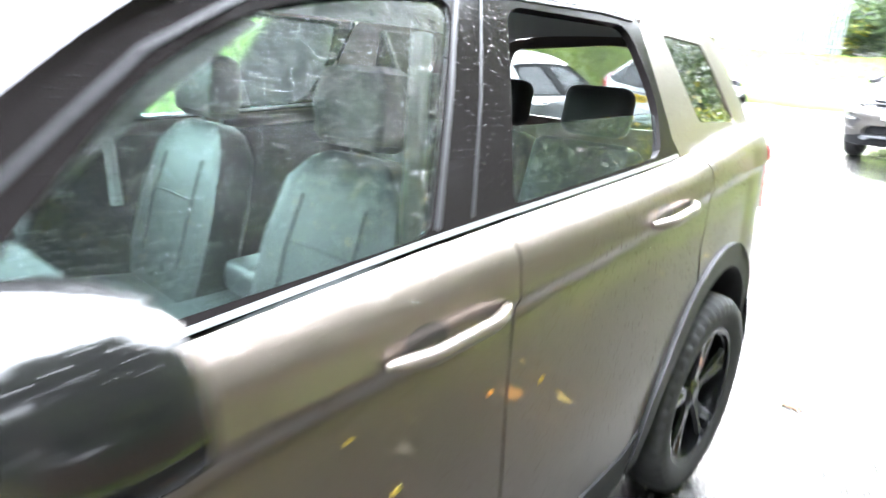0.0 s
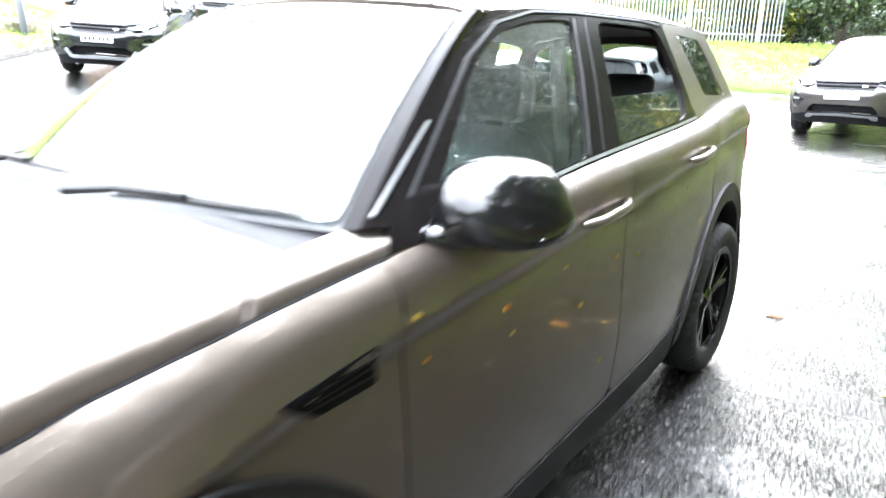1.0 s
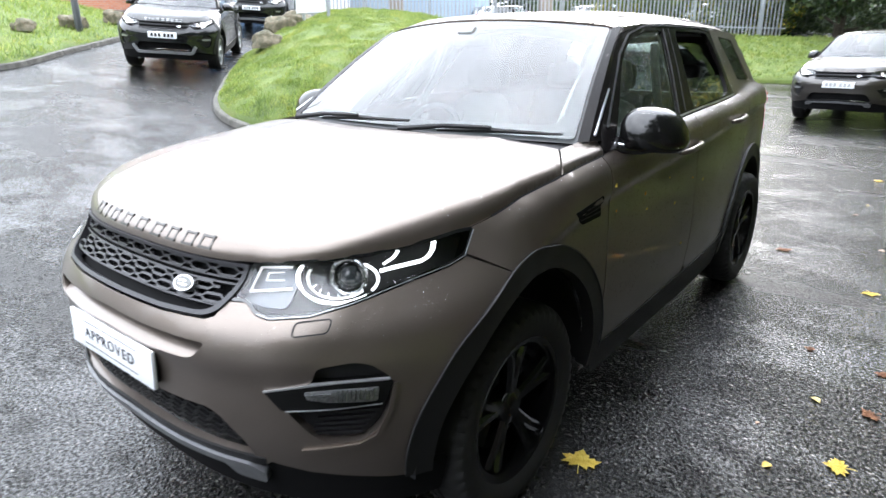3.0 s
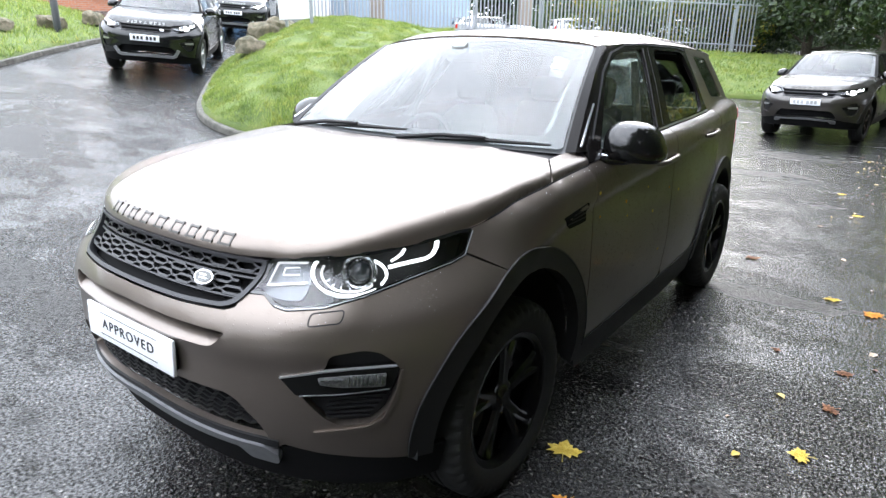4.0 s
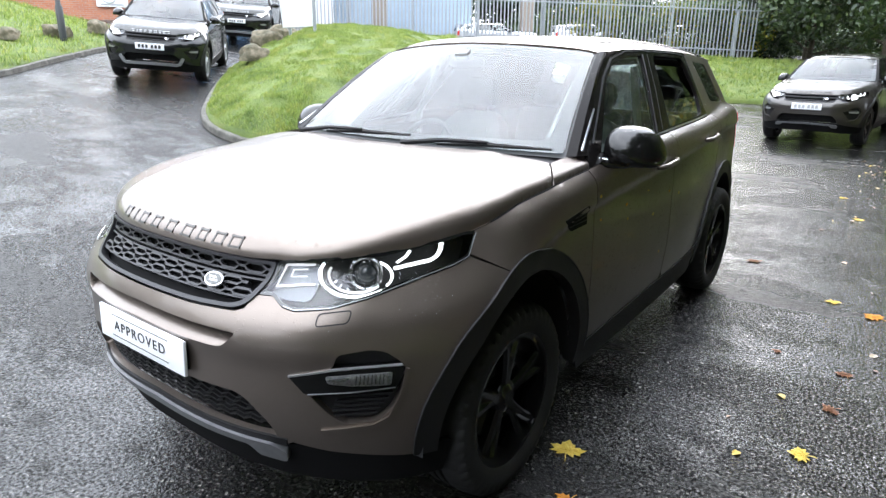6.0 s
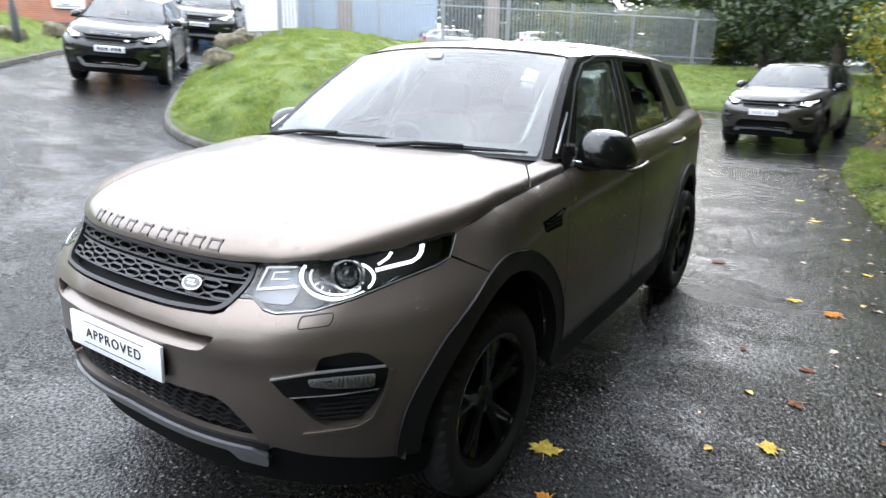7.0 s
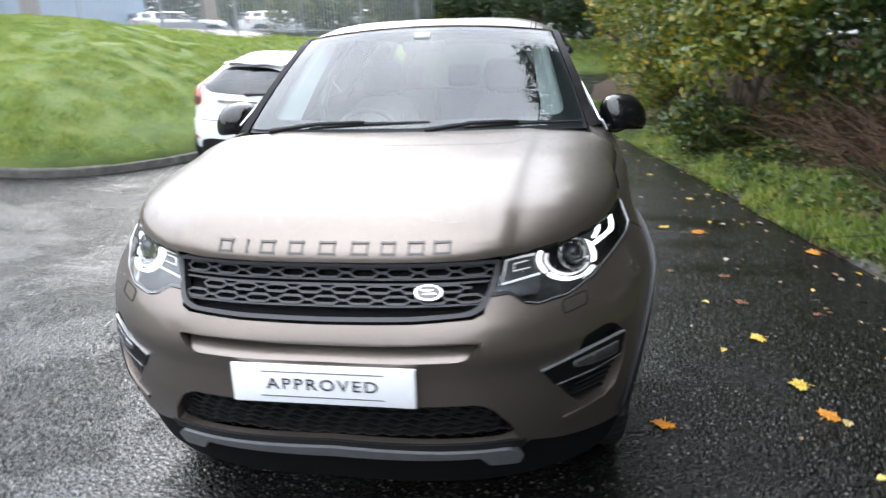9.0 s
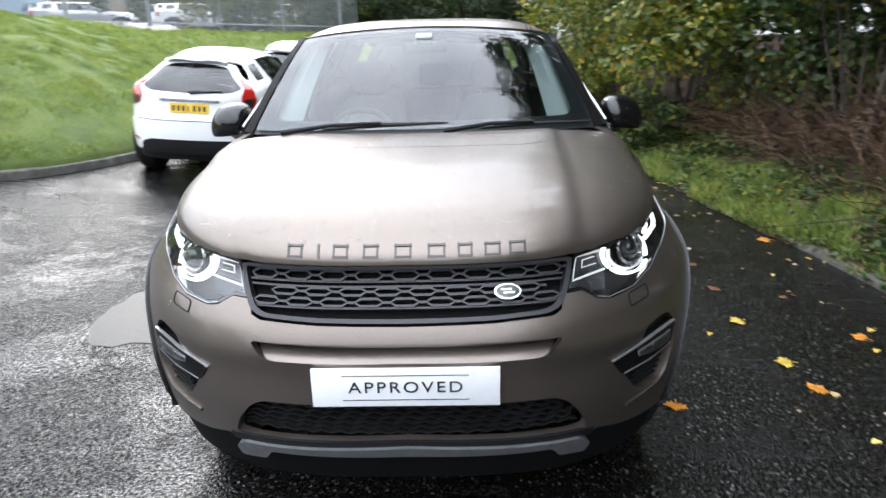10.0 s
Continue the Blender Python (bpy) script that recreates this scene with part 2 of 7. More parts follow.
def lathe_bm(bm, profile, sides=40, axis="x", at=(0, 0, 0)):
    """Turns a closed profile of (radius, along) about an axis."""
    rings = []
    for k in range(sides):
        c, s = math.cos(k * math.tau / sides), math.sin(k * math.tau / sides)
        ring = []
        for r, a in profile:
            p = (a, r * c, r * s) if axis == "x" else (r * c, r * s, a)
            ring.append(bm.verts.new((p[0] + at[0], p[1] + at[1], p[2] + at[2])))
        rings.append(ring)
    m = len(profile)
    for k in range(sides):
        A, B = rings[k], rings[(k + 1) % sides]
        for i in range(m):
            bm.faces.new((A[i], A[(i + 1) % m], B[(i + 1) % m], B[i]))


def rounded(pts, r, n=4):
    """Rounds the corners of a closed outline; r is one radius or one for each corner."""
    out = []
    for i, p in enumerate(pts):
        rr = r[i] if isinstance(r, (list, tuple)) else r
        a, b = Vector(pts[i - 1]), Vector(pts[(i + 1) % len(pts)])
        p = Vector(p)
        da, db = (a - p), (b - p)
        if rr <= 0 or da.length < 1e-6 or db.length < 1e-6:
            out.append(tuple(p))
            continue
        k = min(rr, da.length * 0.48, db.length * 0.48)
        q0, q1 = p + da.normalized() * k, p + db.normalized() * k
        for j in range(n + 1):
            t = j / n
            out.append(tuple((1 - t) ** 2 * q0 + 2 * t * (1 - t) * p + t * t * q1))
    return out


def arc(cx, cy, r, a0, a1, n=14):
    return [(cx + r * math.cos(radians(a0 + (a1 - a0) * i / n)), cy + r * math.sin(radians(a0 + (a1 - a0) * i / n))) for i in range(n + 1)]


def inside(poly, x, y):
    px, py = np.array(poly).T
    qx, qy = np.roll(px, -1), np.roll(py, -1)
    x, y = np.asarray(x)[:, None], np.asarray(y)[:, None]
    with np.errstate(divide="ignore", invalid="ignore"):
        hit = ((py > y) != (qy > y)) & (x < (qx - px) * (y - py) / (qy - py) + px)
    return hit.sum(1) % 2 == 1


def near_edge(poly, x, y, d):
    P = np.array(poly)
    Q = np.roll(P, -1, 0)
    X = np.stack([x, y], -1)[:, None]
    w = Q - P
    t = np.clip(((X - P) * w).sum(-1) / np.maximum((w * w).sum(-1), 1e-12), 0, 1)
    return (np.linalg.norm(X - (P + t[..., None] * w), axis=-1) < d).any(1)


def dense(poly, step):
    out = []
    for a, b in zip(poly, poly[1:] + poly[:1]):
        n = max(1, int(math.hypot(b[0] - a[0], b[1] - a[1]) / step + 0.5))
        out += [(a[0] + (b[0] - a[0]) * i / n, a[1] + (b[1] - a[1]) * i / n) for i in range(n)]
    clean = [out[0]]
    for p in out[1:]:
        if math.hypot(p[0] - clean[-1][0], p[1] - clean[-1][1]) > 1e-4:
            clean.append(p)
    return clean


def fill(outer, holes, step, extra=()):
    """Triangles of an outline with holes, over an even grid and any extra points."""
    rings = [dense(list(r), step) for r in (outer, *holes)]
    pts, edges = [], []
    for r in rings:
        k = len(pts)
        pts += r
        edges += [(k + i, k + (i + 1) % len(r)) for i in range(len(r))]
    O = np.array(rings[0])
    xs = np.arange(O[:, 0].min(), O[:, 0].max(), step)
    ys = np.arange(O[:, 1].min(), O[:, 1].max(), step * 0.87)
    gx, gy = np.meshgrid(xs, ys)
    gx = gx + (np.arange(len(ys)) % 2)[:, None] * step / 2
    gx, gy = gx.ravel(), gy.ravel()
    ok = inside(rings[0], gx, gy)
    for r in rings:
        ok &= ~near_edge(r, gx, gy, step * 0.45)
    for r in rings[1:]:
        ok &= ~inside(r, gx, gy)
    if len(extra):
        E = np.array(extra)
        for i in range(0, len(gx), 500):
            q = np.hypot(gx[i:i + 500, None] - E[:, 0], gy[i:i + 500, None] - E[:, 1]).min(1)
            ok[i:i + 500] &= q > step * 0.6
        pts += [tuple(p) for p in E.tolist()]
    pts += list(zip(gx[ok].tolist(), gy[ok].tolist()))
    vs, _, fs, *_ = geometry.delaunay_2d_cdt([Vector(p) for p in pts], edges, [], 0, 1e-5)
    c = np.array([[sum(vs[i][k] for i in f) / len(f) for k in (0, 1)] for f in fs])
    keep = inside(rings[0], c[:, 0], c[:, 1])
    for r in rings[1:]:
        keep &= ~inside(r, c[:, 0], c[:, 1])
    return [tuple(v) for v in vs], [tuple(f) for f, k in zip(fs, keep) if k]


def skin_bm(bm, outer, surf, holes=(), step=0.05, thick=0.012, lift=0.0, warp=None, extra=()):
    """A panel of some thickness that lies on the surface surf(a, b), inside an outline drawn in (a, b)."""
    v2, fs = fill(outer, holes, step, extra)
    h = 1e-3
    top, low = [], []
    used = {i for f in fs for i in f}
    nrm = {}
    for i in used:
        a, b = v2[i]
        p = Vector(surf(a, b))
        n = (Vector(surf(a + h, b)) - Vector(surf(a - h, b))).cross(Vector(surf(a, b + h)) - Vector(surf(a, b - h)))
        nrm[i] = (p, n.normalized() if n.length > 1e-12 else Vector((0, 0, 1)))
    W = warp or (lambda p: p)
    centre = Vector((0, 1.3, 0.9))
    tot = sum(n.dot(p - centre) for p, n in nrm.values())
    sg = 1.0 if tot > 0 else -1.0
    T = {i: bm.verts.new(W(p + n * sg * lift)) for i, (p, n) in nrm.items()}
    count = {}
    for f in fs:
        g = f if sg > 0 else f[::-1]
        for k in range(len(g)):
            count[(g[k], g[(k + 1) % len(g)])] = 1
        bm.faces.new([T[i] for i in g])
    if thick:
        rim = [e for e in count if (e[1], e[0]) not in count]
        ids = {i for e in rim for i in e}
        top2 = {i: bm.verts.new(W(nrm[i][0] + nrm[i][1] * sg * lift)) for i in ids}
        L = {i: bm.verts.new(W(nrm[i][0] + nrm[i][1] * sg * (lift - thick))) for i in ids}
        for a, b in rim:
            bm.faces.new((top2[b], top2[a], L[a], L[b]))


def skin(name, outer, surf, mat, parent, label="", sharp=40, **kw):
    bm = bmesh.new()
    skin_bm(bm, outer, surf, **kw)
    me = bpy.data.meshes.new(name)
    bm.to_mesh(me)
    bm.free()
    me.materials.append(mat)
    me.polygons.foreach_set("use_smooth", [True] * len(me.polygons))
    me.set_sharp_from_angle(angle=radians(sharp))
    ob = new(name, me)
    ob.parent = parent
    if label:
        ob["label"] = label
    return ob


def ribbon_bm(bm, path, width, surf, lift=0.0, thick=0.006, warp=None, closed=False):
    """A flat bar along a line drawn on a surface."""
    W = warp or (lambda p: p)
    h = 1e-3
    rows = []
    n = len(path)
    for i, (a, b) in enumerate(path):
        p = Vector(surf(a, b))
        nn = (Vector(surf(a + h, b)) - Vector(surf(a - h, b))).cross(Vector(surf(a, b + h)) - Vector(surf(a, b - h))).normalized()
        if nn.dot(p - Vector((0, 1.3, 0.9))) < 0:
            nn = -nn
        q0 = Vector(surf(*path[(i - 1) % n if closed else max(i - 1, 0)]))
        q1 = Vector(surf(*path[(i + 1) % n if closed else min(i + 1, n - 1)]))
        t = (q1 - q0).normalized().cross(nn) * width / 2
        rows.append([bm.verts.new(W(p + nn * (lift + o) + t * s)) for s, o in ((1, 0), (1, -thick), (-1, -thick), (-1, 0))])
    for i in range(n if closed else n - 1):
        A, B = rows[i], rows[(i + 1) % n]
        for k in range(4):
            bm.faces.new((A[k], A[(k + 1) % 4], B[(k + 1) % 4], B[k]))
    if not closed:
        bm.faces.new(rows[0])
        bm.faces.new(rows[-1])


def loft_bm(bm, lines, warp=None):
    W = warp or (lambda p: p)
    rows = [[bm.verts.new(W(Vector(p))) for p in l] for l in lines]
    for A, B in zip(rows, rows[1:]):
        for k in range(len(A) - 1):
            bm.faces.new((A[k], A[k + 1], B[k + 1], B[k]))


# ---- the skin of the cars, in metres: x across, y back from the front axle, z up ----
def lin(x, *pts):
    if x <= pts[0][0]:
        return pts[0][1]
    for (a, b), (c, d) in zip(pts, pts[1:]):
        if x <= c:
            return b + (d - b) * (x - a) / (c - a)
    return pts[-1][1]


def smo(x, *pts):
    """A smooth curve through points that never overshoots."""
    n = len(pts)
    if x <= pts[0][0]:
        return pts[0][1]
    if x >= pts[-1][0]:
        return pts[-1][1]
    i = max(k for k in range(n - 1) if pts[k][0] <= x)
    d = [(pts[k + 1][1] - pts[k][1]) / (pts[k + 1][0] - pts[k][0]) for k in range(n - 1)]

    def m(k):
        if k in (0, n - 1):
            return d[0] if k == 0 else d[-1]
        return 0.0 if d[k - 1] * d[k] <= 0 else 2 * d[k - 1] * d[k] / (d[k - 1] + d[k])

    h = pts[i + 1][0] - pts[i][0]
    t = (x - pts[i][0]) / h
    return (2 * t**3 - 3 * t * t + 1) * pts[i][1] + (t**3 - 2 * t * t + t) * h * m(i) + (3 * t * t - 2 * t**3) * pts[i + 1][1] + (t**3 - t * t) * h * m(i + 1)


def corner_table(n=2.7, w=0.945, l=0.93, k=400):
    out, px, py = [(0.0, 0.0, 1.0)], 0.0, -l
    for i in range(1, k + 1):
        a = math.pi / 2 * i / k
        cx, sy = math.sin(a) ** (2 / n), max(math.cos(a), 0.0) ** (2 / n)
        out.append((out[-1][0] + math.hypot(w * cx - px, -l * sy - py), cx, sy))
        px, py = w * cx, -l * sy
    return np.array(out)


TAB = corner_table()
U = float(TAB[-1, 0])          # way round the nose from its middle to the front axle
YR = 2.95                      # where the tail begins to round
SE = U + YR + U                # the middle of the tail


def unit(s):
    return float(np.interp(s, TAB[:, 0], TAB[:, 1])), float(np.interp(s, TAB[:, 0], TAB[:, 2]))


def nose_l(z):
    return smo(z, (.22, .80), (.40, .865), (.50, .90), (.60, .916), (.70, .914), (.765, .924), (.82, .905), (.90, .865), (1.0, .79), (1.1, .76))


def tail_l(z):
    return smo(z, (.25, .58), (.45, .68), (.60, .70), (.75, .695), (.95, .66), (1.15, .64), (1.35, .58), (1.62, .44))


def half_w(z):
    return smo(z, (.22, .87), (.35, .905), (.50, .93), (.75, .945), (1.0, .945), (1.2, .94))


def belt(y):
    return smo(y, (-.75, 1.0), (-.55, 1.035), (-.26, 1.062), (0, 1.10), (.217, 1.135), (.53, 1.160), (1.0, 1.195), (1.41, 1.22), (2.3, 1.25), (3.0, 1.295), (3.6, 1.30))


def crease(y):
    return smo(y, (-.5, .84), (0.0, .93), (.45, 1.01), (1.18, 1.062), (2.08, 1.12), (2.7, 1.15), (3.6, 1.16))


def belt_x(y):
    return smo(y, (0, .862), (.217, .888), (.6, .888), (1.41, .872), (2.3, .84), (2.95, .77), (3.6, .70))


def side(s, z):
    """The outer skin. s runs round the car from the middle of the nose (0), z is the height."""
    sg = 1.0
    if s < 0:
        sg, s = -1.0, -s
    if s > SE:
        sg, s = -sg, 2 * SE - s
    if s < U:
        cx, sy = unit(s)
        x0, y0, x1, y1 = half_w(z) * cx, -nose_l(z) * sy, belt_x(0) * cx, -.79 * sy
        y = y1
        r = math.hypot(y0, z - .37)
        x0 += .042 * lin(r, (.58, 1), (.80, 0)) * lin(-y0, (.05, 0), (.35, 1)) * cx
    elif s <= U + YR:
        y = s - U
        x0, y0 = half_w(z) - .028 * max(0.0, (y - 1.5) / .9) ** 2, y
        x1, y1 = belt_x(y), y
    else:
        cx, sy = unit(SE - s)
        x0 = (half_w(z) - .028 * ((YR - 1.5) / .9) ** 2) * cx
        y0 = YR + tail_l(z) * sy
        x1, y1, y = belt_x(YR) * cx, y0, YR
    a, b = crease(y), belt(y)
    if z <= b:
        t = max(0.0, (z - a) / (b - a)) ** lin(y, (0, 1.35), (.45, 1.0))
        k = lin(y, (-.22, 0), (.22, 1))
        t += (lin(t, (0, 0), (.50, .10), (.62, .16), (.74, .27), (.86, .55), (1, 1)) - t) * k
        if y > 0:
            x0 -= .014 * k * lin(a - z, (-.010, 0), (-.004, .12), (.006, .88), (.014, 1), (.10, .7), (.45, 0))
        return (sg * (x0 + (x1 - x0) * t), y0 + (y1 - y0) * t, z)
    k = x1 / belt_x(y) if s > U + YR or s < U else 1.0
    return (sg * (x1 - k * (.50 * (z - b) + .12 * (z - b) ** 2)), y1, z)


def s_of(y):
    """The way round the skin to a place y on the flank."""
    if y >= 0:
        return U + y
    return float(np.interp(y, -.93 * TAB[:, 2], TAB[:, 0]))


def sy(pts, sg=1):
    """Outline points given as (y, z) on one flank, for side()."""
    return [(sg * s_of(y), z) for y, z in pts]


def screen(a, b):
    k = 1 - abs(2 * b - 1) ** 2
    return ((.80 - .155 * b) * a, .34 + .14 * a * a + (.61 - .03 * a * a) * b - .011 * k, 1.212 - .010 * a * a + (.445 - .032 * a * a) * b + .014 * k)


def bonnet_top(y):
    return smo(y, (-.80, 1.085), (-.6, 1.13), (-.3, 1.175), (0, 1.20), (.35, 1.225), (.6, 1.235))


def bonnet_w(y):
    return lin(y, (0, .862), (.217, .887), (.7, .887))


def bonnet_f(x, y):
    w = bonnet_w(y)
    q = ((abs(x) / w) ** 2.7 + (abs(y) / .79) ** 2.7) ** (1 / 2.7) if y < 0 else abs(x) / w
    q = min(q / .9990, 1.0)
    top = bonnet_top(y)
    e = min(belt(y), top - .01)
    k = (abs(x) / w) ** 2.7 / max(q, 1e-6) ** 2.7 if y < 0 else 1.0
    z = e + (top - e) * (1 - q ** (7.5 - 2.5 * k)) ** (.476 - .126 * k)
    d = abs(x) - lin(y, (-.7, .505), (-.24, .54), (.4, .582))
    return (x, y, z - .008 / (1 + math.exp(-d * 120)))


def roof_z(y):
    return smo(y, (.80, 1.632), (.95, 1.662), (1.1, 1.686), (1.3, 1.703), (1.8, 1.715), (2.5, 1.705), (3.2, 1.66), (3.6, 1.615))


def roof_f(x, y):
    e = side(U + min(y, YR - .001), roof_z(y) - .075)[0]
    if y > YR:
        e *= 1 - .25 * ((y - YR) / .6) ** 2
    q = min(abs(x) / e, 1.0)
    z = roof_z(y) - .018 * q * q - .057 * q**6
    # the leading edge rolls down to meet the screen
    a = min(abs(x) / .645, 1.0)
    t = max(0.0, 1 - (y - .95 - .11 * a * a) / .14) ** 2
    return (x, y, z + (min(z, 1.661 - .042 * a * a) - z) * min(t, 1.0))


# ---- car parts ----
def wheel(parent, at, sg, r=.37, w=.235, rim_r=.243, spokes=5, M=None, W=None):
    M = M or {}
    rim_m = M.get("rim", M_RIM)
    hub = empty("wheel")
    hub.parent = parent
    hub.matrix_basis = Matrix.Translation(at) @ Matrix.Diagonal((sg, 1, 1, 1))
    bm = bmesh.new()
    h = w / 2
    lathe_bm(bm, [(rim_r, -h * .8), (rim_r, h * .8), (rim_r + .02, h * .93), (r - .06, h * 1.02), (r - .025, h * .97), (r - .006, h * .80), (r, h * .5), (r, h * .22), (r - .008, h * .20), (r - .008, h * .12), (r, h * .10),
                  (r, -h * .10), (r - .008, -h * .12), (r - .008, -h * .20), (r, -h * .22), (r, -h * .5), (r - .006, -h * .8), (r - .025, -h * .97), (r - .06, -h * 1.02), (rim_r + .02, -h * .93)], 144)
    for v in bm.verts:
        q = math.hypot(v.co.y, v.co.z)
        if q > r - .03 and abs(v.co.x) > h * .7 and int(round(math.atan2(v.co.z, v.co.y) / math.tau * 144)) % 3 == 0:
            v.co.y, v.co.z = v.co.y * (1 - .011 / q), v.co.z * (1 - .011 / q)
    part("tyre", bm, M_RUBBER, hub)
    bm = bmesh.new()
    lathe_bm(bm, [(rim_r + .012, h * .88), (rim_r + .012, h * .80), (rim_r - .012, h * .72), (rim_r - .03, -h * .7), (rim_r - .022, -h * .7), (rim_r - .004, h * .70), (rim_r - .004, h * .86)], 56)
    part("rim", bm, rim_m, hub)
    for k in range(spokes):
        a = k * math.tau / spokes + .3
        bm = bmesh.new()
        for off in (-.17, .17):
            rows = []
            for t in (0, .33, .66, 1):
                rad = .055 + (rim_r - .075) * t
                ang = a + off * (.35 + .65 * t)
                wd = (.024 - .006 * t)
                d = h * (.62 + .16 * t)
                c, s = math.cos(ang), math.sin(ang)
                rows.append([bm.verts.new((d - dz, rad * c - wd * e * s, rad * s + wd * e * c)) for e, dz in ((-1, .012), (-.45, 0), (.45, 0), (1, .012), (.8, .045), (-.8, .045))])
            for A, B in zip(rows, rows[1:]):
                for j in range(6):
                    bm.faces.new((A[j], A[(j + 1) % 6], B[(j + 1) % 6], B[j]))
            bm.faces.new(rows[0])
            bm.faces.new(rows[-1])
        part("spoke", bm, rim_m, hub)
    bm = bmesh.new()
    lathe_bm(bm, [(.001, h * .70), (.030, h * .70), (.036, h * .66), (.060, h * .60), (.068, h * .50), (.068, h * .1), (.001, h * .1)], 28)
    part("hub_cap", bm, rim_m, hub)
    bm = bmesh.new()
    lathe_bm(bm, [(.05, -.012), (.165, -.012), (.165, .014), (.05, .014)], 40)
    part("brake_disc", bm, M_STEEL, hub)
    return hub


def seat(parent, x, y, z, W=None, headrest=True):
    """A leather front seat, facing -y."""
    s = empty("front_seat")
    s.parent = parent
    s.matrix_basis = Matrix.Translation((x, y, z))

    def cushion(name, secs, mat=M_LEATHER):
        bm = bmesh.new()
        rows = []
        for (cy, cz, hw, dep, ny, nz) in secs:
            ring = []
            for k in range(20):
                a = k * math.tau / 20
                u, v = math.cos(a), math.sin(a)
                u = math.copysign(abs(u) ** .55, u) * hw
                v = math.copysign(abs(v) ** .6, v) * dep
                # side bolsters swell towards the front of the cushion
                v += .035 * (abs(u) / hw) ** 3 if v > 0 else 0
                ring.append(bm.verts.new((u, cy + ny * v, cz + nz * v)))
            rows.append(ring)
        for A, B in zip(rows, rows[1:]):
            for k in range(20):
                bm.faces.new((A[k], A[(k + 1) % 20], B[(k + 1) % 20], B[k]))
        bm.faces.new(rows[0])
        bm.faces.new(rows[-1])
        return part(name, bm, mat, s)

    cushion("seat_cushion", [(-.28, .10, .20, .05, 0, 1), (-.26, .11, .245, .08, 0, 1), (0, .09, .26, .09, 0, 1), (.22, .07, .24, .08, 0, 1)])
    cushion("backrest", [(.20, .10, .22, .06, -1, .2), (.24, .25, .255, .075, -1, .2), (.30, .45, .25, .075, -1, .2), (.35, .60, .215, .065, -1, .2), (.375, .66, .15, .045, -1, .2), (.38, .68, .10, .02, -1, .2)])
    cushion("headrest", [(.375, .70, .09, .03, -1, .1), (.37, .72, .125, .05, -1, .1), (.372, .80, .135, .055, -1, .1), (.385, .875, .115, .045, -1, .1), (.388, .89, .08, .02, -1, .1)])
    for sx in (-.06, .06):
        bm = bmesh.new()
        tube_bm(bm, [(sx, .372, .64), (sx, .374, .74)], .006)
        part("headrest_post", bm, M_CHROME, s)
    for sx in (-.125, .125):
        bm = bmesh.new()
        tube_bm(bm, [(sx, .16, .27), (sx * 1.02, .215, .45), (sx * .95, .27, .585)], .005)
        part("seam", bm, M_INTERIOR, s)
    bm = bmesh.new()
    tube_bm(bm, [(-.13, .225, .47), (0, .222, .475), (.13, .225, .47)], .004)
    part("seam", bm, M_INTERIOR, s)
    bm = bmesh.new()
    box_bm(bm, (.42, .42, .08), (0, 0, -.02), bevel=.02)
    part("seat_base", bm, M_INTERIOR, s)
    return s


HEADLAMP = [(.543, .997), (.512, .95), (.478, .912), (.53, .914), (.572, .890), (.612, .883), (.72, .892), (.83, .917), (.99, .958), (1.12, .980), (1.185, .994), (1.262, 1.052), (1.20, 1.053), (1.103, 1.045), (.887, 1.026), (.70, 1.012)]
GRILLE = [(-.532, .996), (0, .997), (.532, .996), (.500, .935), (.455, .882), (.415, .868), (.25, .862), (0, .860), (-.25, .862), (-.415, .868), (-.455, .882), (-.500, .935)]
FOG = [(.622, .694), (.66, .655), (.735, .565), (.775, .538), (.86, .545), (.905, .585), (.935, .66), (.942, .725), (.90, .768), (.855, .778), (.765, .766), (.745, .722)]
SLOT = [(-.45, .808), (0, .812), (.45, .808), (.405, .762), (.36, .757), (0, .760), (-.36, .757), (-.405, .762)]
LOWG = [(-.56, .470), (-.535, .53), (-.475, .598), (-.43, .618), (0, .624), (.43, .618), (.475, .598), (.535, .53), (.56, .470), (.5, .462), (0, .485), (-.5, .462)]


ARCH_Y, AXLE_Y = -.035, -.03   # middle of the front arch, and the front axle


def arch_arc(off, a0, a1, n):
    """The front arch, a little taller than wide; off moves it in or out."""
    return [(ARCH_Y + (.552 + off) * c / .578, .37 + (.578 + off) * d / .578) for c, d in arc(0, 0, .578, a0, a1, n)]



def both(f):
    for sg in (1, -1):
        f(sg)


def flip(pts, sg):
    return [(sg * a, b) for a, b in pts]


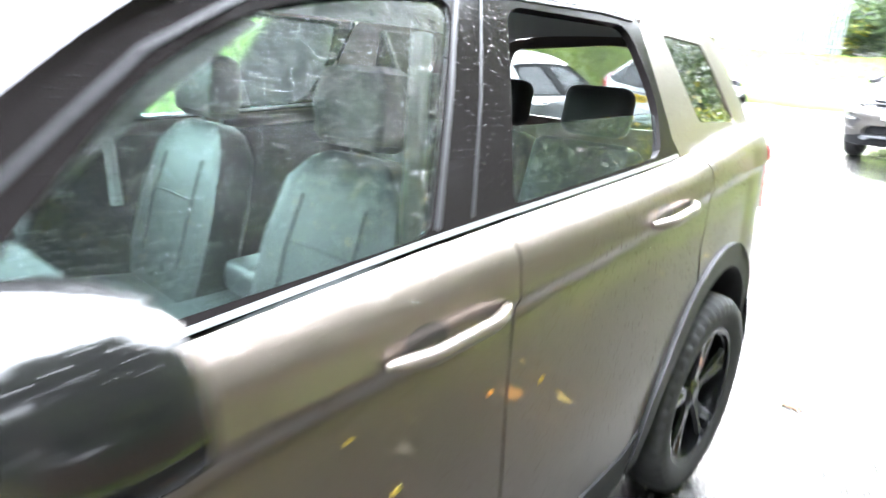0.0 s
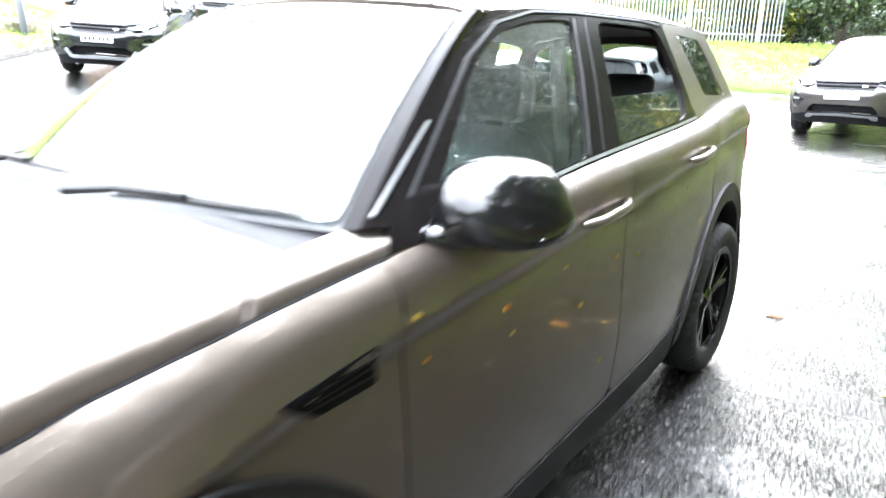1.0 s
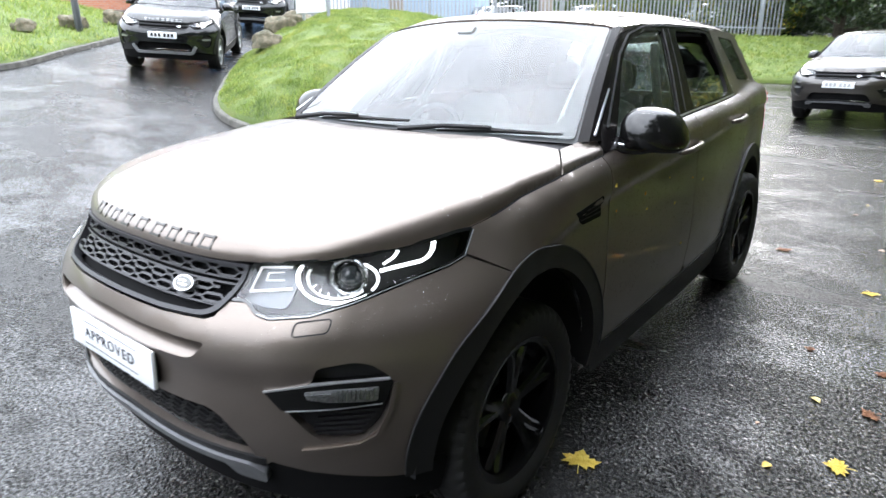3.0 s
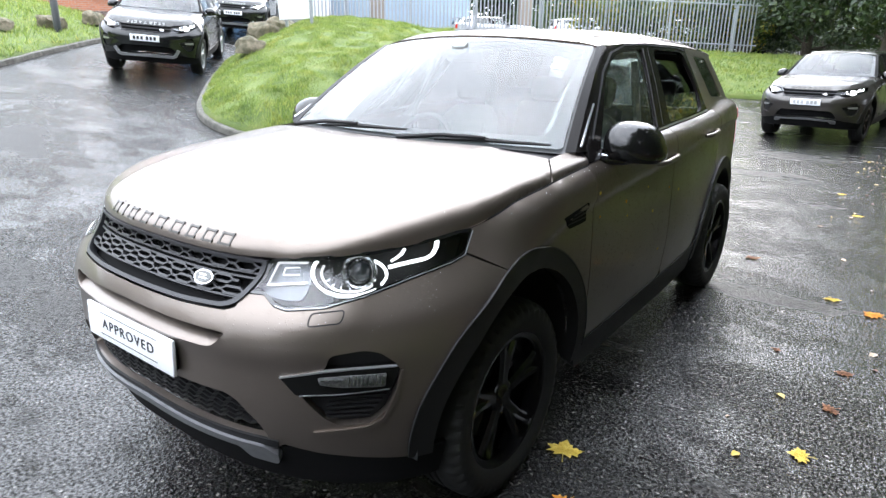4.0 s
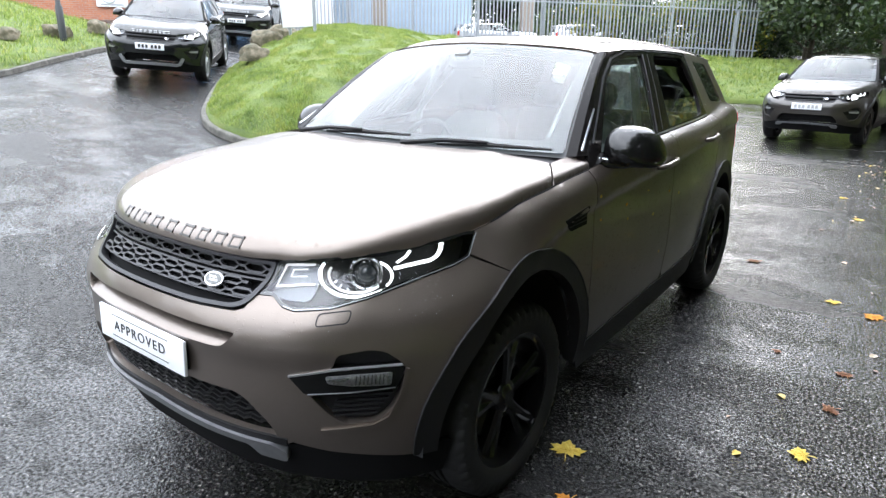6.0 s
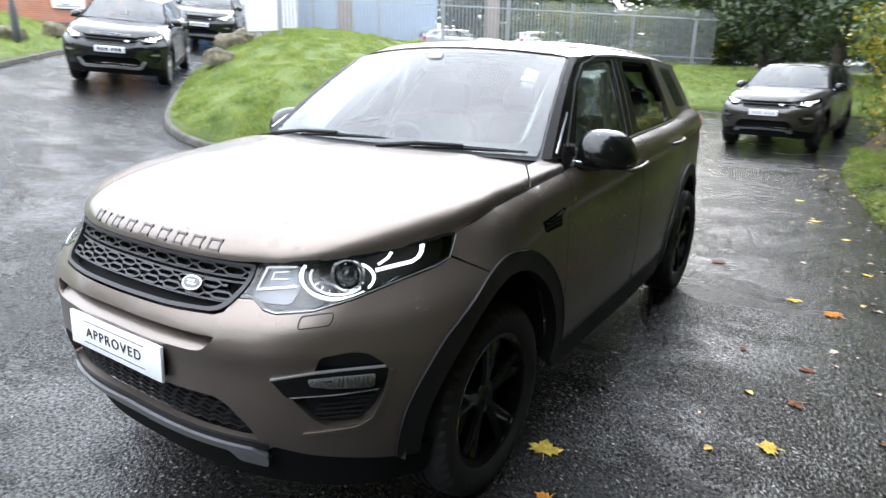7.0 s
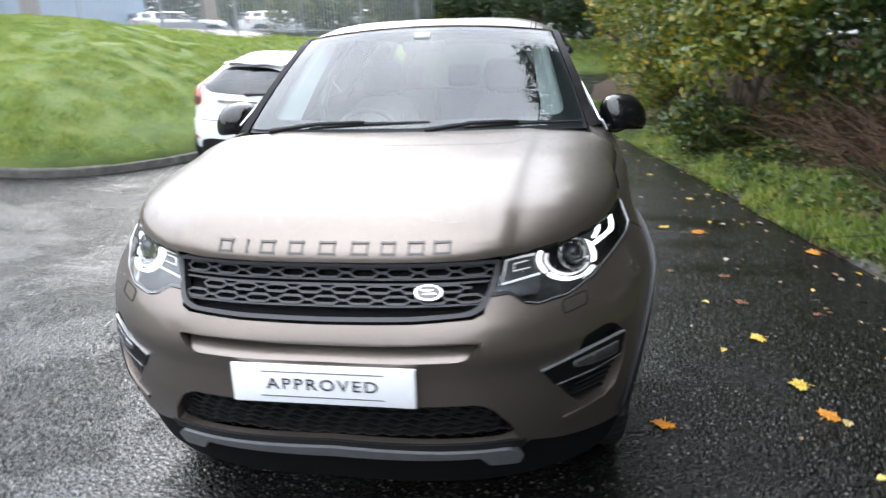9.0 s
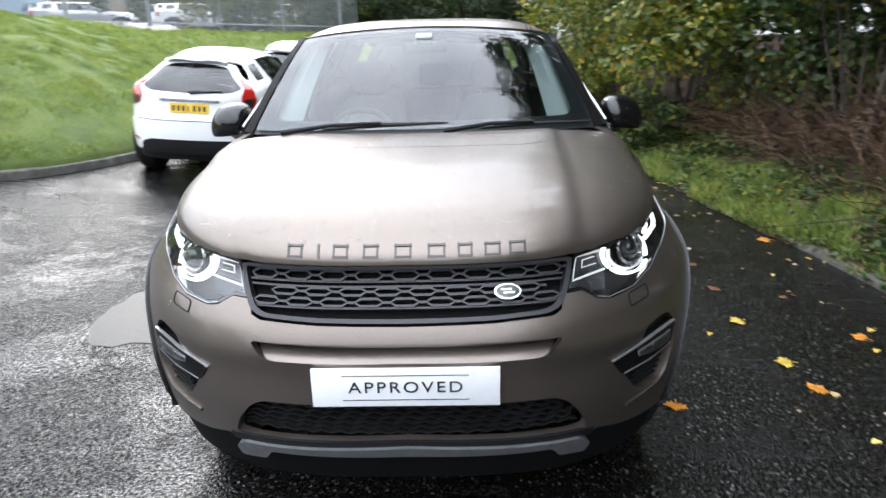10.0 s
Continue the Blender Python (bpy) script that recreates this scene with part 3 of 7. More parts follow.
def suv(name, label, at, paint, warp=None, step=.045, skid=None, lamps="ring", rim=None, detail=True, letters=None, group="", tail="suv", plate="bars", plate_z=.690, slot=True):
    """A five-door car with panels, glass, lamps, grille, wheels and a cabin; warp reshapes it."""
    car = empty(name, at)
    tagged(car, label, "car", group)
    W = warp or (lambda p: p)
    o = dict(step=step, warp=W)
    fine = dict(step=step * .6, warp=W)
    smooth = dict(step=step * .45 if detail else step, warp=W)

    def P(p):
        return W(Vector(p))

    # dark shell behind the panels
    glassband = [(.62, 1.19), (.66, 1.235), (1.0, 1.47), (1.3, 1.58), (1.62, 1.605), (2.32, 1.60), (2.36, 1.45), (2.29, 1.262), (1.5, 1.235)]
    qglass = [(2.62, 1.33), (2.56, 1.585), (2.92, 1.565), (3.02, 1.31)]
    archf = [(U + x, z) for x, z in arc(0, .37, .50, 0, 180)] + [(U - .50, .18), (U + .50, .18)]
    archr = [(U + x, z) for x, z in arc(2.741, .37, .50, 0, 180)] + [(U + 2.241, .18), (U + 3.241, .18)]
    for sg in (1, -1):
        outer = [(sg * .62, .26)] + [(sg * a, b) for a, b in ((U - .50, .26), *arc(U, .37, .50, 180, 0), (U + .50, .26), (U + 2.241, .26), *arc(U + 2.741, .37, .50, 180, 0), (U + 3.241, .30), (SE - .9, .34), (SE - .95, 1.20), (U + 2.5, 1.19), (U + .45, 1.10), (U - .25, 1.0), (.62, .86))]
        skin("inner_panel", outer, side, M_PLASTIC, car, step=.09, warp=W, lift=-.028, thick=0)

    # bumper with its openings
    bz = [(-s_of(arch_arc(-.003, 107, 107, 1)[0][0]), arch_arc(-.003, 107, 107, 1)[0][1]), (-1.19, .99), (-1.12, .974), (-.99, .952), (-.83, .911), (-.72, .886), (-.612, .877), (-.572, .884), (-.53, .908), (-.47, .906), (-.45, .872), (-.42, .862), (-.25, .856), (0, .854)]
    right = [(-a, b) for a, b in reversed(bz[:-1])]
    low = [(1.03, .385), (.70, .43), (.60, .455), (.575, .44), (.50, .452), (0, .475)]
    up = bz + right
    arch_pts = [(s_of(x), z) for x, z in arch_arc(-.003, 107, 178, 14)]
    tailpts = [(p[0], p[1]) for p in arch_pts]
    outer = up + tailpts + low + [(-a, b) for a, b in reversed(low[:-1])] + [(-a, b) for a, b in reversed(tailpts)]
    skin("front_bumper", outer, side, paint, car, holes=([rounded(SLOT, .02)] if slot else []) + [rounded(LOWG, .02), rounded(FOG, .015), rounded(flip(FOG, -1), .015)], thick=.03, **fine)
    if slot:
        skin("bumper_slot", rounded([(a * 1.01, b + (.004 if b > .79 else -.002)) for a, b in SLOT], .02), side, paint, car, lift=-.045, thick=0, **o)
        # shelf along the foot of the slot
        bm = bmesh.new()
        front = [side(float(t), .7585) for t in np.linspace(-.40, .40, 26)]
        back = [tuple(Vector(side(float(t), .786)) + Vector((0, .043, 0))) for t in np.linspace(-.43, .43, 26)]
        roll = [tuple(Vector(p) + Vector((0, .008, .006))) for p in front]
        loft_bm(bm, [front, roll, back], W)
        part("slot_shelf", bm, paint, car)
    # black sheet stands in for the unlit depth behind the lower grille
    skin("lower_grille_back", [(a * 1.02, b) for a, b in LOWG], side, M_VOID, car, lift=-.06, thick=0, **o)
    if detail:
        for zz in np.arange(.492, .612, .0205):
            e = lin(zz, (.46, .555), (.53, .53), (.60, .47), (.62, .43))
            bm = bmesh.new()
            ss = np.arange(-e, e, .03)
            ribbon_bm(bm, [(float(s), float(zz + (.006 if i % 2 else -.006))) for i, s in enumerate(ss)], .006, side, lift=-.03, thick=.012, warp=W)
            part("lower_grille_bar", bm, M_PLASTIC, car)
    if skid is None:
        skin("grille_lip", [(-.585, .468), (-.53, .474), (0, .494), (.53, .474), (.585, .468), (.578, .438), (.50, .446), (0, .468), (-.50, .446), (-.578, .438)], side, M_PLASTIC, car, lift=.004, thick=.008, **fine)
    # skid bar under the bumper
    sk = skid or M_SKID
    if skid is None:
        skin("skid_plate", rounded([(-.575, .415), (-.53, .447), (0, .474), (.53, .447), (.575, .415), (.565, .375), (.47, .385), (.44, .425), (0, .437), (-.44, .425), (-.47, .385), (-.565, .375)], .012), side, sk, car, lift=.014, thick=.05, **fine)
    else:
        bm = bmesh.new()
        ribbon_bm(bm, [(-.60, .56), (-.565, .50), (-.53, .44), (-.48, .425), (0, .44), (.48, .425), (.53, .44), (.565, .50), (.60, .56)], .055, side, lift=.025, thick=.04, warp=W)
        part("skid_plate", bm, sk, car)
    # valance in recess black: the shade below the bumper is in its colour
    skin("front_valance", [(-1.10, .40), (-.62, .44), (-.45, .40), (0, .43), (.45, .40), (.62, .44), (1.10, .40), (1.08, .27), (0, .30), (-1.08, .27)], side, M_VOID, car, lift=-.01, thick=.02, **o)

    # fog lamps
    def fog(sg):
        back = skin("fog_lamp_surround", rounded(flip([(.775 + (a - .775) * 1.03, b) for a, b in FOG], sg), .015), side, M_BLACKGLOSS, car, lift=-.035, thick=0, **fine)
        bm = bmesh.new()
        skin_bm(bm, rounded(flip([(.615, .694), (.66, .642), (.693, .637), (.914, .657), (.944, .716), (.934, .724), (.749, .719)], sg), .008), side, lift=.004, thick=.035, **fine)
        me = part("fog_lamp_bezel", bm, M_FOGBEZEL, car)
        lens_ = [(.722, .699), (.730, .676), (.787, .668), (.901, .665), (.906, .706), (.80, .705)]
        bm = bmesh.new()
        skin_bm(bm, rounded(flip(lens_, sg), .008), side, lift=.006, thick=.012, **fine)
        lamp_ = part("fog_lamp", bm, M_FOGLENS, car, "clear fog lamp")
        if detail:
            for k in range(9):
                bm = bmesh.new()
                a_ = .806 + .0105 * k
                ribbon_bm(bm, flip([(a_, .673), (a_ + .003, .702)], sg), .0035, side, lift=.0085, thick=.004, warp=W)
                part("flute", bm, M_CHROME, lamp_)
            bm = bmesh.new()
            ribbon_bm(bm, flip([(.732, .690), (.790, .6925)], sg), .006, side, lift=.0085, thick=.004, warp=W)
            part("bulb_shield", bm, M_CHROME, lamp_)
            skin("lens", rounded(flip(lens_, sg), .008), side, M_LENS, lamp_, lift=.012, thick=0, **fine)
        for line, wd in (([(.615, .695), (.749, .7205), (.936, .7255)], .0045), ([(.672, .641), (.79, .648), (.912, .656)], .0025)):
            bm = bmesh.new()
            ribbon_bm(bm, flip(line, sg), wd, side, lift=.008, thick=.01, warp=W)
            part("fog_lamp_trim", bm, M_SILVER if detail else M_DARKGREY, car)
        if detail:
            for k in range(6):
                bm = bmesh.new()
                ribbon_bm(bm, flip([(.76 - .006 * k, .64 - .016 * k), (.92 - .012 * k, .645 - .016 * k)], sg), .006, side, lift=-.012, thick=.012, warp=W)
                part("vent_slat", bm, M_PLASTIC, car)
        bm = bmesh.new()
        ribbon_bm(bm, flip([(.70, .512), (.776, .522), (.850, .532), (.896, .558), (.931, .63), (.949, .712)], sg), .012, side, lift=.007, thick=.02, warp=W)
        part("fog_lamp_frame", bm, paint, car)
    both(fog)

    # washer covers, wings, doors, quarters
    def flank(sg):
        if detail:
            bm = bmesh.new()
            ribbon_bm(bm, rounded(flip([(.686, .845), (.687, .876), (.783, .885), (.779, .854)], sg), .012), .0035, side, lift=.002, thick=.004, warp=W, closed=True)
            part("washer_cover", bm, M_PLASTIC, car)
        wing = [*[(y, belt(y) - .003) for y in (-.18, -.1, 0, .1, .217, .35, .497)], (.497, .42), (.50, .36)] + arch_arc(-.003, 8, 106.5, 22)
        skin("front_wing", flip([(1.193, .998), (1.268, 1.056)], sg) + sy(wing, sg), side, paint, car, **smooth)
        d = empty("front_door")
        d.parent = car
        skin("door_skin", rounded(sy([(.503, belt(.5) - .003), *[(y, belt(y) - .003) for y in (.7, .9, 1.1, 1.3)], (1.515, belt(1.5) - .003), (1.490, .95), (1.485, .46), (1.46, .43), (.53, .375), (.503, .40)], sg), [.004] + [0] * 4 + [.006, .2, .03, .03, .03, .01]), side, paint, d, **smooth)
        handle(d, 1.185, 1.460, 1.083, 1.098, sg)
        d2 = empty("rear_door")
        d2.parent = car
        rd = [(1.521, belt(1.52) - .003), *[(y, belt(y) - .003) for y in (1.8, 2.1, 2.3)], (2.47, belt(2.47) - .003), (2.50, 1.12), (2.46, .98)] + arc(2.741, .37, .557, 118, 166, 10) + [(2.12, .46), (2.05, .445), (1.52, .435), (1.491, .47), (1.496, .95)]
        skin("door_skin", sy(rd, sg), side, paint, d2, **smooth)
        handle(d2, 2.035, 2.305, 1.137, 1.150, sg)
        q = [(2.478, belt(2.47) - .003), (2.505, 1.12), (2.468, .99)] + arc(2.741, .37, .557, 116, 0, 18) + [(3.30, .42), (3.62, .45), (3.66, 1.16), (3.60, belt(3.0) + .02), (3.35, belt(3.0) + .06), (3.28, 1.42), (3.22, 1.60), (2.45, 1.625), (2.415, 1.60)] + [(2.36, 1.30), (2.38, 1.255)]
        skin("rear_quarter", sy(q, sg), side, paint, car, holes=[rounded(sy(qglass, sg), .03)], **smooth)
        skin("quarter_glass", rounded(sy(qglass, sg), .03), side, M_PRIVACY, car, lift=-.004, thick=.004, **o)
        # cladding round the arches and along the sill
        for cy, a0, a1 in ((ARCH_Y, -4, 177), (2.741, -6, 184)):
            bm = bmesh.new()
            ring = arch_arc(0, a0, a1, 40) + arch_arc(-.075, a1, a0, 40) if cy < 0 else arc(cy, .37, .560, a0, a1, 40) + arc(cy, .37, .478, a1, a0, 40)
            skin_bm(bm, sy(ring, sg), side, lift=.012, thick=.05, step=.05, warp=W)
            part("arch_trim", bm, M_CLAD, car)
            bm = bmesh.new()
            ribbon_bm(bm, sy(arch_arc(.001, a0 + 6, a1 - 6, 40) if cy < 0 else arc(cy, .37, .561, a0 + 6, a1 - 6, 40), sg), .004, side, lift=.015, thick=.006, warp=W)
            part("arch_bead", bm, M_DARKGREY, car)
            # wheel well
            bm = bmesh.new()
            lines = []
            for off in (-.05, -.55):
                lines.append([(sg * (.925 + off), cy + .50 * math.cos(radians(t)), .37 + .50 * math.sin(radians(t))) for t in np.linspace(-3, 178, 24)])
            loft_bm(bm, lines, W)
            c = bm.verts.new(P((sg * .375, cy, .37)))
            bm.verts.ensure_lookup_table()
            r2 = bm.verts[24:48]
            for a, b in zip(r2, r2[1:]):
                bm.faces.new((a, b, c))
            part("wheel_well", bm, M_PLASTIC, car)
        skin("sill", sy([(.47, .40), (1.46, .432), (2.10, .452), (2.22, .50), (2.235, .36), (2.19, .27), (.55, .255), (.505, .30)], sg), side, M_CLAD, car, lift=.006, thick=.06, **o)
        # side vent in the wing
        bm = bmesh.new()
        skin_bm(bm, rounded(sy([(.215, 1.008), (.425, 1.033), (.432, .955), (.29, .952)], sg), .01), side, lift=.002, thick=.012, **fine)
        v = part("side_vent", bm, M_VOID, car)
        for k in range(3):
            bm = bmesh.new()
            ribbon_bm(bm, sy([(.275 + .01 * k, .970 + .017 * k), (.43, .972 + .018 * k)], sg), .005, side, lift=.003, thick=.01, warp=W)
            part("vent_slat", bm, M_PLASTIC, v)

    def handle(door, y0, y1, z0, z1, sg):
        bm = bmesh.new()
        n = 16
        # flat dark oval paints the shade of the paint-coloured recess behind the handle
        skin_bm(bm, [(sg * (U + (y0 + y1) / 2 - .055 + .048 * math.cos(a)), (z0 + z1) / 2 + .006 + .026 * math.sin(a)) for a in np.linspace(0, math.tau, 24, endpoint=False)], side, lift=.0015, thick=0, **fine)
        part("handle_recess_shade", bm, M_GUNMETAL, door)
        bm = bmesh.new()
        pts, rad = [], []
        for i in range(13):
            t = i / 12
            p = Vector(side(sg * (U + y0 + (y1 - y0) * t), z0 + (z1 - z0) * t))
            p.x += sg * (.006 + .026 * min(1, 4 * t, 4 * (1 - t)) ** .6)
            pts.append(P(p))
            rad.append(.0135 if 0 < i < 12 else .009)
        tube_bm(bm, pts, rad, 10)
        part("door_handle", bm, paint, door)

    both(flank)
    if detail:
        for sg in (1, -1):
            for off in (0, .022):
                bm = bmesh.new()
                ribbon_bm(bm, [(sg * (.535 + off + .02 * min(1, (y - .98) / .8)), y) for y in np.linspace(1.03, 3.1, 24)], .005, roof_f, lift=.001, thick=.003, warp=W)
                part("roof_joint", bm, M_VOID, car)
            # black ribbon painting the dark of the shut gap along the bonnet edge
            bm = bmesh.new()
            ribbon_bm(bm, sy([(float(y), belt(float(y)) - .0015) for y in np.linspace(-.19, .52, 24)], sg), .0055, side, lift=.0012, thick=.004, warp=W)
            part("bonnet_gap_and_seal", bm, M_VOID, car)
        rng = np.random.default_rng(12)
        for k in range(16):
            bm = bmesh.new()
            a, b = (rng.normal(1.02, .03), rng.normal(.915, .03))
            r = rng.uniform(.0008, .0019)
            t0 = rng.uniform(0, 6)
            skin_bm(bm, [(a + r * (1.5 + math.sin(3 * q + t0)) * math.cos(q), b + r * (1 + .5 * math.sin(2 * q + t0)) * math.sin(q)) for q in np.linspace(0, math.tau, 7, endpoint=False)], side, lift=.0012, thick=.0008, step=.02, warp=W)
            part("dirt_fleck", bm, M_FLECK, car, "pale dried fleck")

    # windows: black frames, glass, pillars
    def glaze(sg):
        fg = rounded(sy([(.655, 1.198), (.80, 1.205), (1.345, 1.230), (1.60, 1.608), (1.38, 1.602), (1.16, 1.566), (.98, 1.482)], sg), [.02, 0, .03, .05, .1, .1, .15])
        rg_full = rounded(sy([(1.575, 1.243), (2.26, 1.268), (2.345, 1.40), (2.325, 1.598), (1.775, 1.610)], sg), [.03, .05, .08, .06, .05])
        rg_half = sy([(1.575, 1.243), (2.26, 1.268), (2.325, 1.375), (1.645, 1.380)], sg)
        frame = sy([(.52, belt(.52) + .001), *[(y, belt(y) + .001) for y in (.8, 1.2, 1.6, 2.0)], (2.385, belt(2.38) + .001), (2.365, 1.30), (2.41, 1.60), (2.40, 1.632), (1.7, 1.640), (1.35, 1.632), (1.10, 1.590), (.93, 1.510), (.56, 1.225)], sg)
        skin("window_surround", frame, side, M_PILLAR, car, holes=[fg, rg_full], lift=.001, thick=.02, **fine)
        skin("front_side_glass", fg, side, M_SIDEGLASS, car, lift=-.006, thick=.004, **o)
        skin("rear_side_glass", rg_half if (detail and sg > 0) else rg_full, side, M_SIDEGLASS if detail else M_PRIVACY, car, "half-lowered rear window glass" if (detail and sg > 0) else "", lift=-.010, thick=.004, **o)
        if detail:
            bm = bmesh.new()
            ribbon_bm(bm, sy([(1.363, 1.235), (1.50, 1.44), (1.612, 1.612)], sg), .010, side, lift=.004, thick=.008, warp=W)
            part("pillar_trim", bm, M_DARKGREY, car)
            bm = bmesh.new()
            ribbon_bm(bm, sy([(1.455, 1.24), (1.58, 1.43), (1.69, 1.615)], sg), .006, side, lift=.003, thick=.006, warp=W)
            part("pillar_trim", bm, M_INK, car)
            bm = bmesh.new()
            ribbon_bm(bm, sy([(.515, 1.228), (.64, 1.305), (.757, 1.376)], sg), .006, side, lift=.003, thick=.008, warp=W)
            part("pillar_trim", bm, M_SILVER, car)
            # silver strip drawn for the highlight on the paint shoulder below the windows
            bm = bmesh.new()
            ribbon_bm(bm, sy([(y, belt(y) + .006) for y in np.linspace(.84, 2.36, 30)], sg), .010, side, lift=.006, thick=.012, warp=W)
            part("waist_highlight", bm, M_SILVER, car)
            bm = bmesh.new()
            ribbon_bm(bm, sy([(.62, 1.245), (.98, 1.503), (1.16, 1.585), (1.37, 1.622), (1.62, 1.629), (2.2, 1.624), (2.37, 1.612)], sg), .008, side, lift=.006, thick=.008, warp=W)
            part("frame_trim", bm, M_DARKGREY, car)
        # front pillar, from the screen's edge to the window frame
        bm = bmesh.new()
        l0 = [screen(sg * 1.0, b) for b in np.linspace(0, 1, 16)]
        l2 = [side(sg * (U + y), z) for y, z in zip(np.interp(np.linspace(0, 1, 16), [0, .72, .9, 1], [.545, .93, 1.06, 1.15]), np.interp(np.linspace(0, 1, 16), [0, .72, .9, 1], [1.205, 1.505, 1.578, 1.607]))]
        l1 = [tuple((Vector(a) * .78 + Vector(b) * .22) + Vector((sg * .026, -.002, .004))) for a, b in zip(l0, l2)]
        l00 = [tuple(Vector(p) + Vector((0, .03, -.03))) for p in l0]
        loft_bm(bm, [l00, l0, l1, l2], W)
        part("front_pillar", bm, M_PILLAR, car)
    both(glaze)

    # bonnet, scuttle, screen, roof
    edge = []
    for k in range(161):
        a = math.pi * k / 160
        c, s = math.cos(a), math.sin(a)
        x = math.copysign(abs(c) ** (2 / 2.7), c) * .862 * .9995
        y = -abs(s) ** (2 / 2.7) * .79 * .9995
        edge.append((x, y))
    rearline = [(-.8852, .205), (-.80, .335), (-.70, .322)] + [(x, .245 + .10 * (x / .7) ** 2) for x in np.linspace(-.6, .6, 9)] + [(.70, .322), (.80, .335), (.8852, .205)]
    rearline = [(float(a), float(b)) for a, b in rearline]
    rings = []
    if detail:
        way = np.concatenate([[0], np.cumsum([math.hypot(b[0] - a[0], b[1] - a[1]) for a, b in zip(edge, edge[1:])])])
        at_ = np.linspace(0, way[-1], 260)
        even = list(zip(np.interp(at_, way, [p[0] for p in edge]).tolist(), np.interp(at_, way, [p[1] for p in edge]).tolist()))
        for f in (.998, .993, .985, .972, .955, .935, .91):
            rings += [(x * f, y * f) for x, y in even]
            rings += [(sg * f * bonnet_w(y), float(y)) for sg in (1, -1) for y in np.arange(.012, .20, .014)]
    skin("bonnet", (even if detail else edge) + [(-.8743, .11)] + rearline + [(.8743, .11)], bonnet_f, paint, car, sharp=75, extra=rings, step=.023 if detail else .07, thick=.014, warp=W)
    if detail:
        bm = bmesh.new()
        ribbon_bm(bm, [(x, y + .012) for x, y in rearline[1:-1]], .012, bonnet_f, lift=-.006, thick=.01, warp=W)
        part("bonnet_gap_and_seal", bm, M_PLASTIC, car)
        # dark ribbon painting the shade of the pressed line across the rear of the bonnet
        half = [(0, .010), (.2, .011), (.38, .017), (.47, .042), (.512, .085), (.523, .17), (.52, .25), (.49, .30)]
        bm = bmesh.new()
        ribbon_bm(bm, [(-a, b) for a, b in reversed(half[1:])] + half, .004, bonnet_f, lift=.0006, thick=.001, warp=W)
        part("pressed_line_shade", bm, M_GUNMETAL, car)
    for sg in (1, -1):
        skin("scuttle_side", [(sg * .8863, .213), (sg * .806, .342), (sg * .80, .50), (sg * .845, .60), (sg * .8868, .70), (sg * .8868, .45), (sg * .8868, .217)], bonnet_f, paint, car, sharp=75, extra=[(sg * f * bonnet_w(y), float(y)) for f in ((.998, .993, .985, .972, .955, .935) if detail else ()) for y in np.arange(.22, .69, .016)], thick=.014, **fine)
    skin("scuttle", [(-.80, .345), (-.70, .33), (0, .253), (.70, .33), (.80, .345), (.80, .52), (.4, .42), (0, .385), (-.4, .42), (-.80, .52)], lambda x, y: (x, y, bonnet_f(x, y)[2] - .022), M_PLASTIC, car, thick=.02, **o)
    skin("windscreen", rounded([(-.985, .02), (.985, .02), (.985, .985), (-.985, .985)], .03), screen, M_GLASS, car, step=.08, thick=.006, warp=W)
    bm = bmesh.new()
    skin_bm(bm, [(-1, 0), (1, 0), (1, 1), (-1, 1)], screen, holes=[rounded([(-.90, .115), (0, .085), (.90, .115), (.93, .965), (-.93, .965)], [.09, 0, .09, .05, .05], 6)], step=.07, thick=0, lift=-.009, warp=W)
    part("screen_border", bm, M_INK, car)
    re = [(float(x), float(.955 + .11 * (x / .645) ** 2)) for x in np.linspace(-.64, .64, 15)]
    back = [(float(x), float(3.52 - .30 * (x / .56) ** 2)) for x in np.linspace(.50, -.50, 11)]
    left = [(-roof_e(y), y) for y in np.linspace(3.1, 1.12, 14)]
    rt = [(roof_e(y), y) for y in np.linspace(1.12, 3.1, 14)]
    skin("roof", re + rt + back + left, roof_f, paint, car, step=.06, thick=.03, warp=W)
    for sg in (1, -1):
        if detail:
            for dx in (.035, .075):
                bm = bmesh.new()
                ribbon_bm(bm, [(sg * (roof_e(y) - dx - .02), float(y)) for y in np.linspace(1.06, 3.0, 24)], .007, roof_f, lift=.0015, thick=.006, warp=W)
                part("roof_channel", bm, M_INK, car)
        bm = bmesh.new()
        loft_bm(bm, [[side(sg * (U + y), 1.620) for y in np.linspace(1.08, 2.94, 20)], [side(sg * (U + y), roof_z(y) - .078) for y in np.linspace(1.08, 2.94, 20)]], W)
        part("cant_rail", bm, M_BLACKGLOSS, car)

    # tail
    if tail == "hatch":
        rw = [(SE - .76, 1.22), (SE - .72, 1.50), (SE - .45, 1.545), (SE, 1.555), (SE + .45, 1.545), (SE + .72, 1.50), (SE + .76, 1.22), (SE + .55, 1.155), (SE, 1.14), (SE - .55, 1.155)]
    else:
        rw = [(SE - .82, 1.20), (SE - .76, 1.53), (SE, 1.565), (SE + .76, 1.53), (SE + .82, 1.20), (SE, 1.17)]
    tg = [(SE - .98, .80), (SE - .98, 1.18), (SE - .93, 1.56), (SE - .5, 1.60), (SE, 1.61), (SE + .5, 1.60), (SE + .93, 1.56), (SE + .98, 1.18), (SE + .98, .80)]
    skin("tailgate", tg, side, paint, car, holes=[rounded(rw, .06)], **o)
    skin("rear_window", rounded(rw, .06), side, M_PRIVACY, car, lift=-.006, thick=.005, **o)
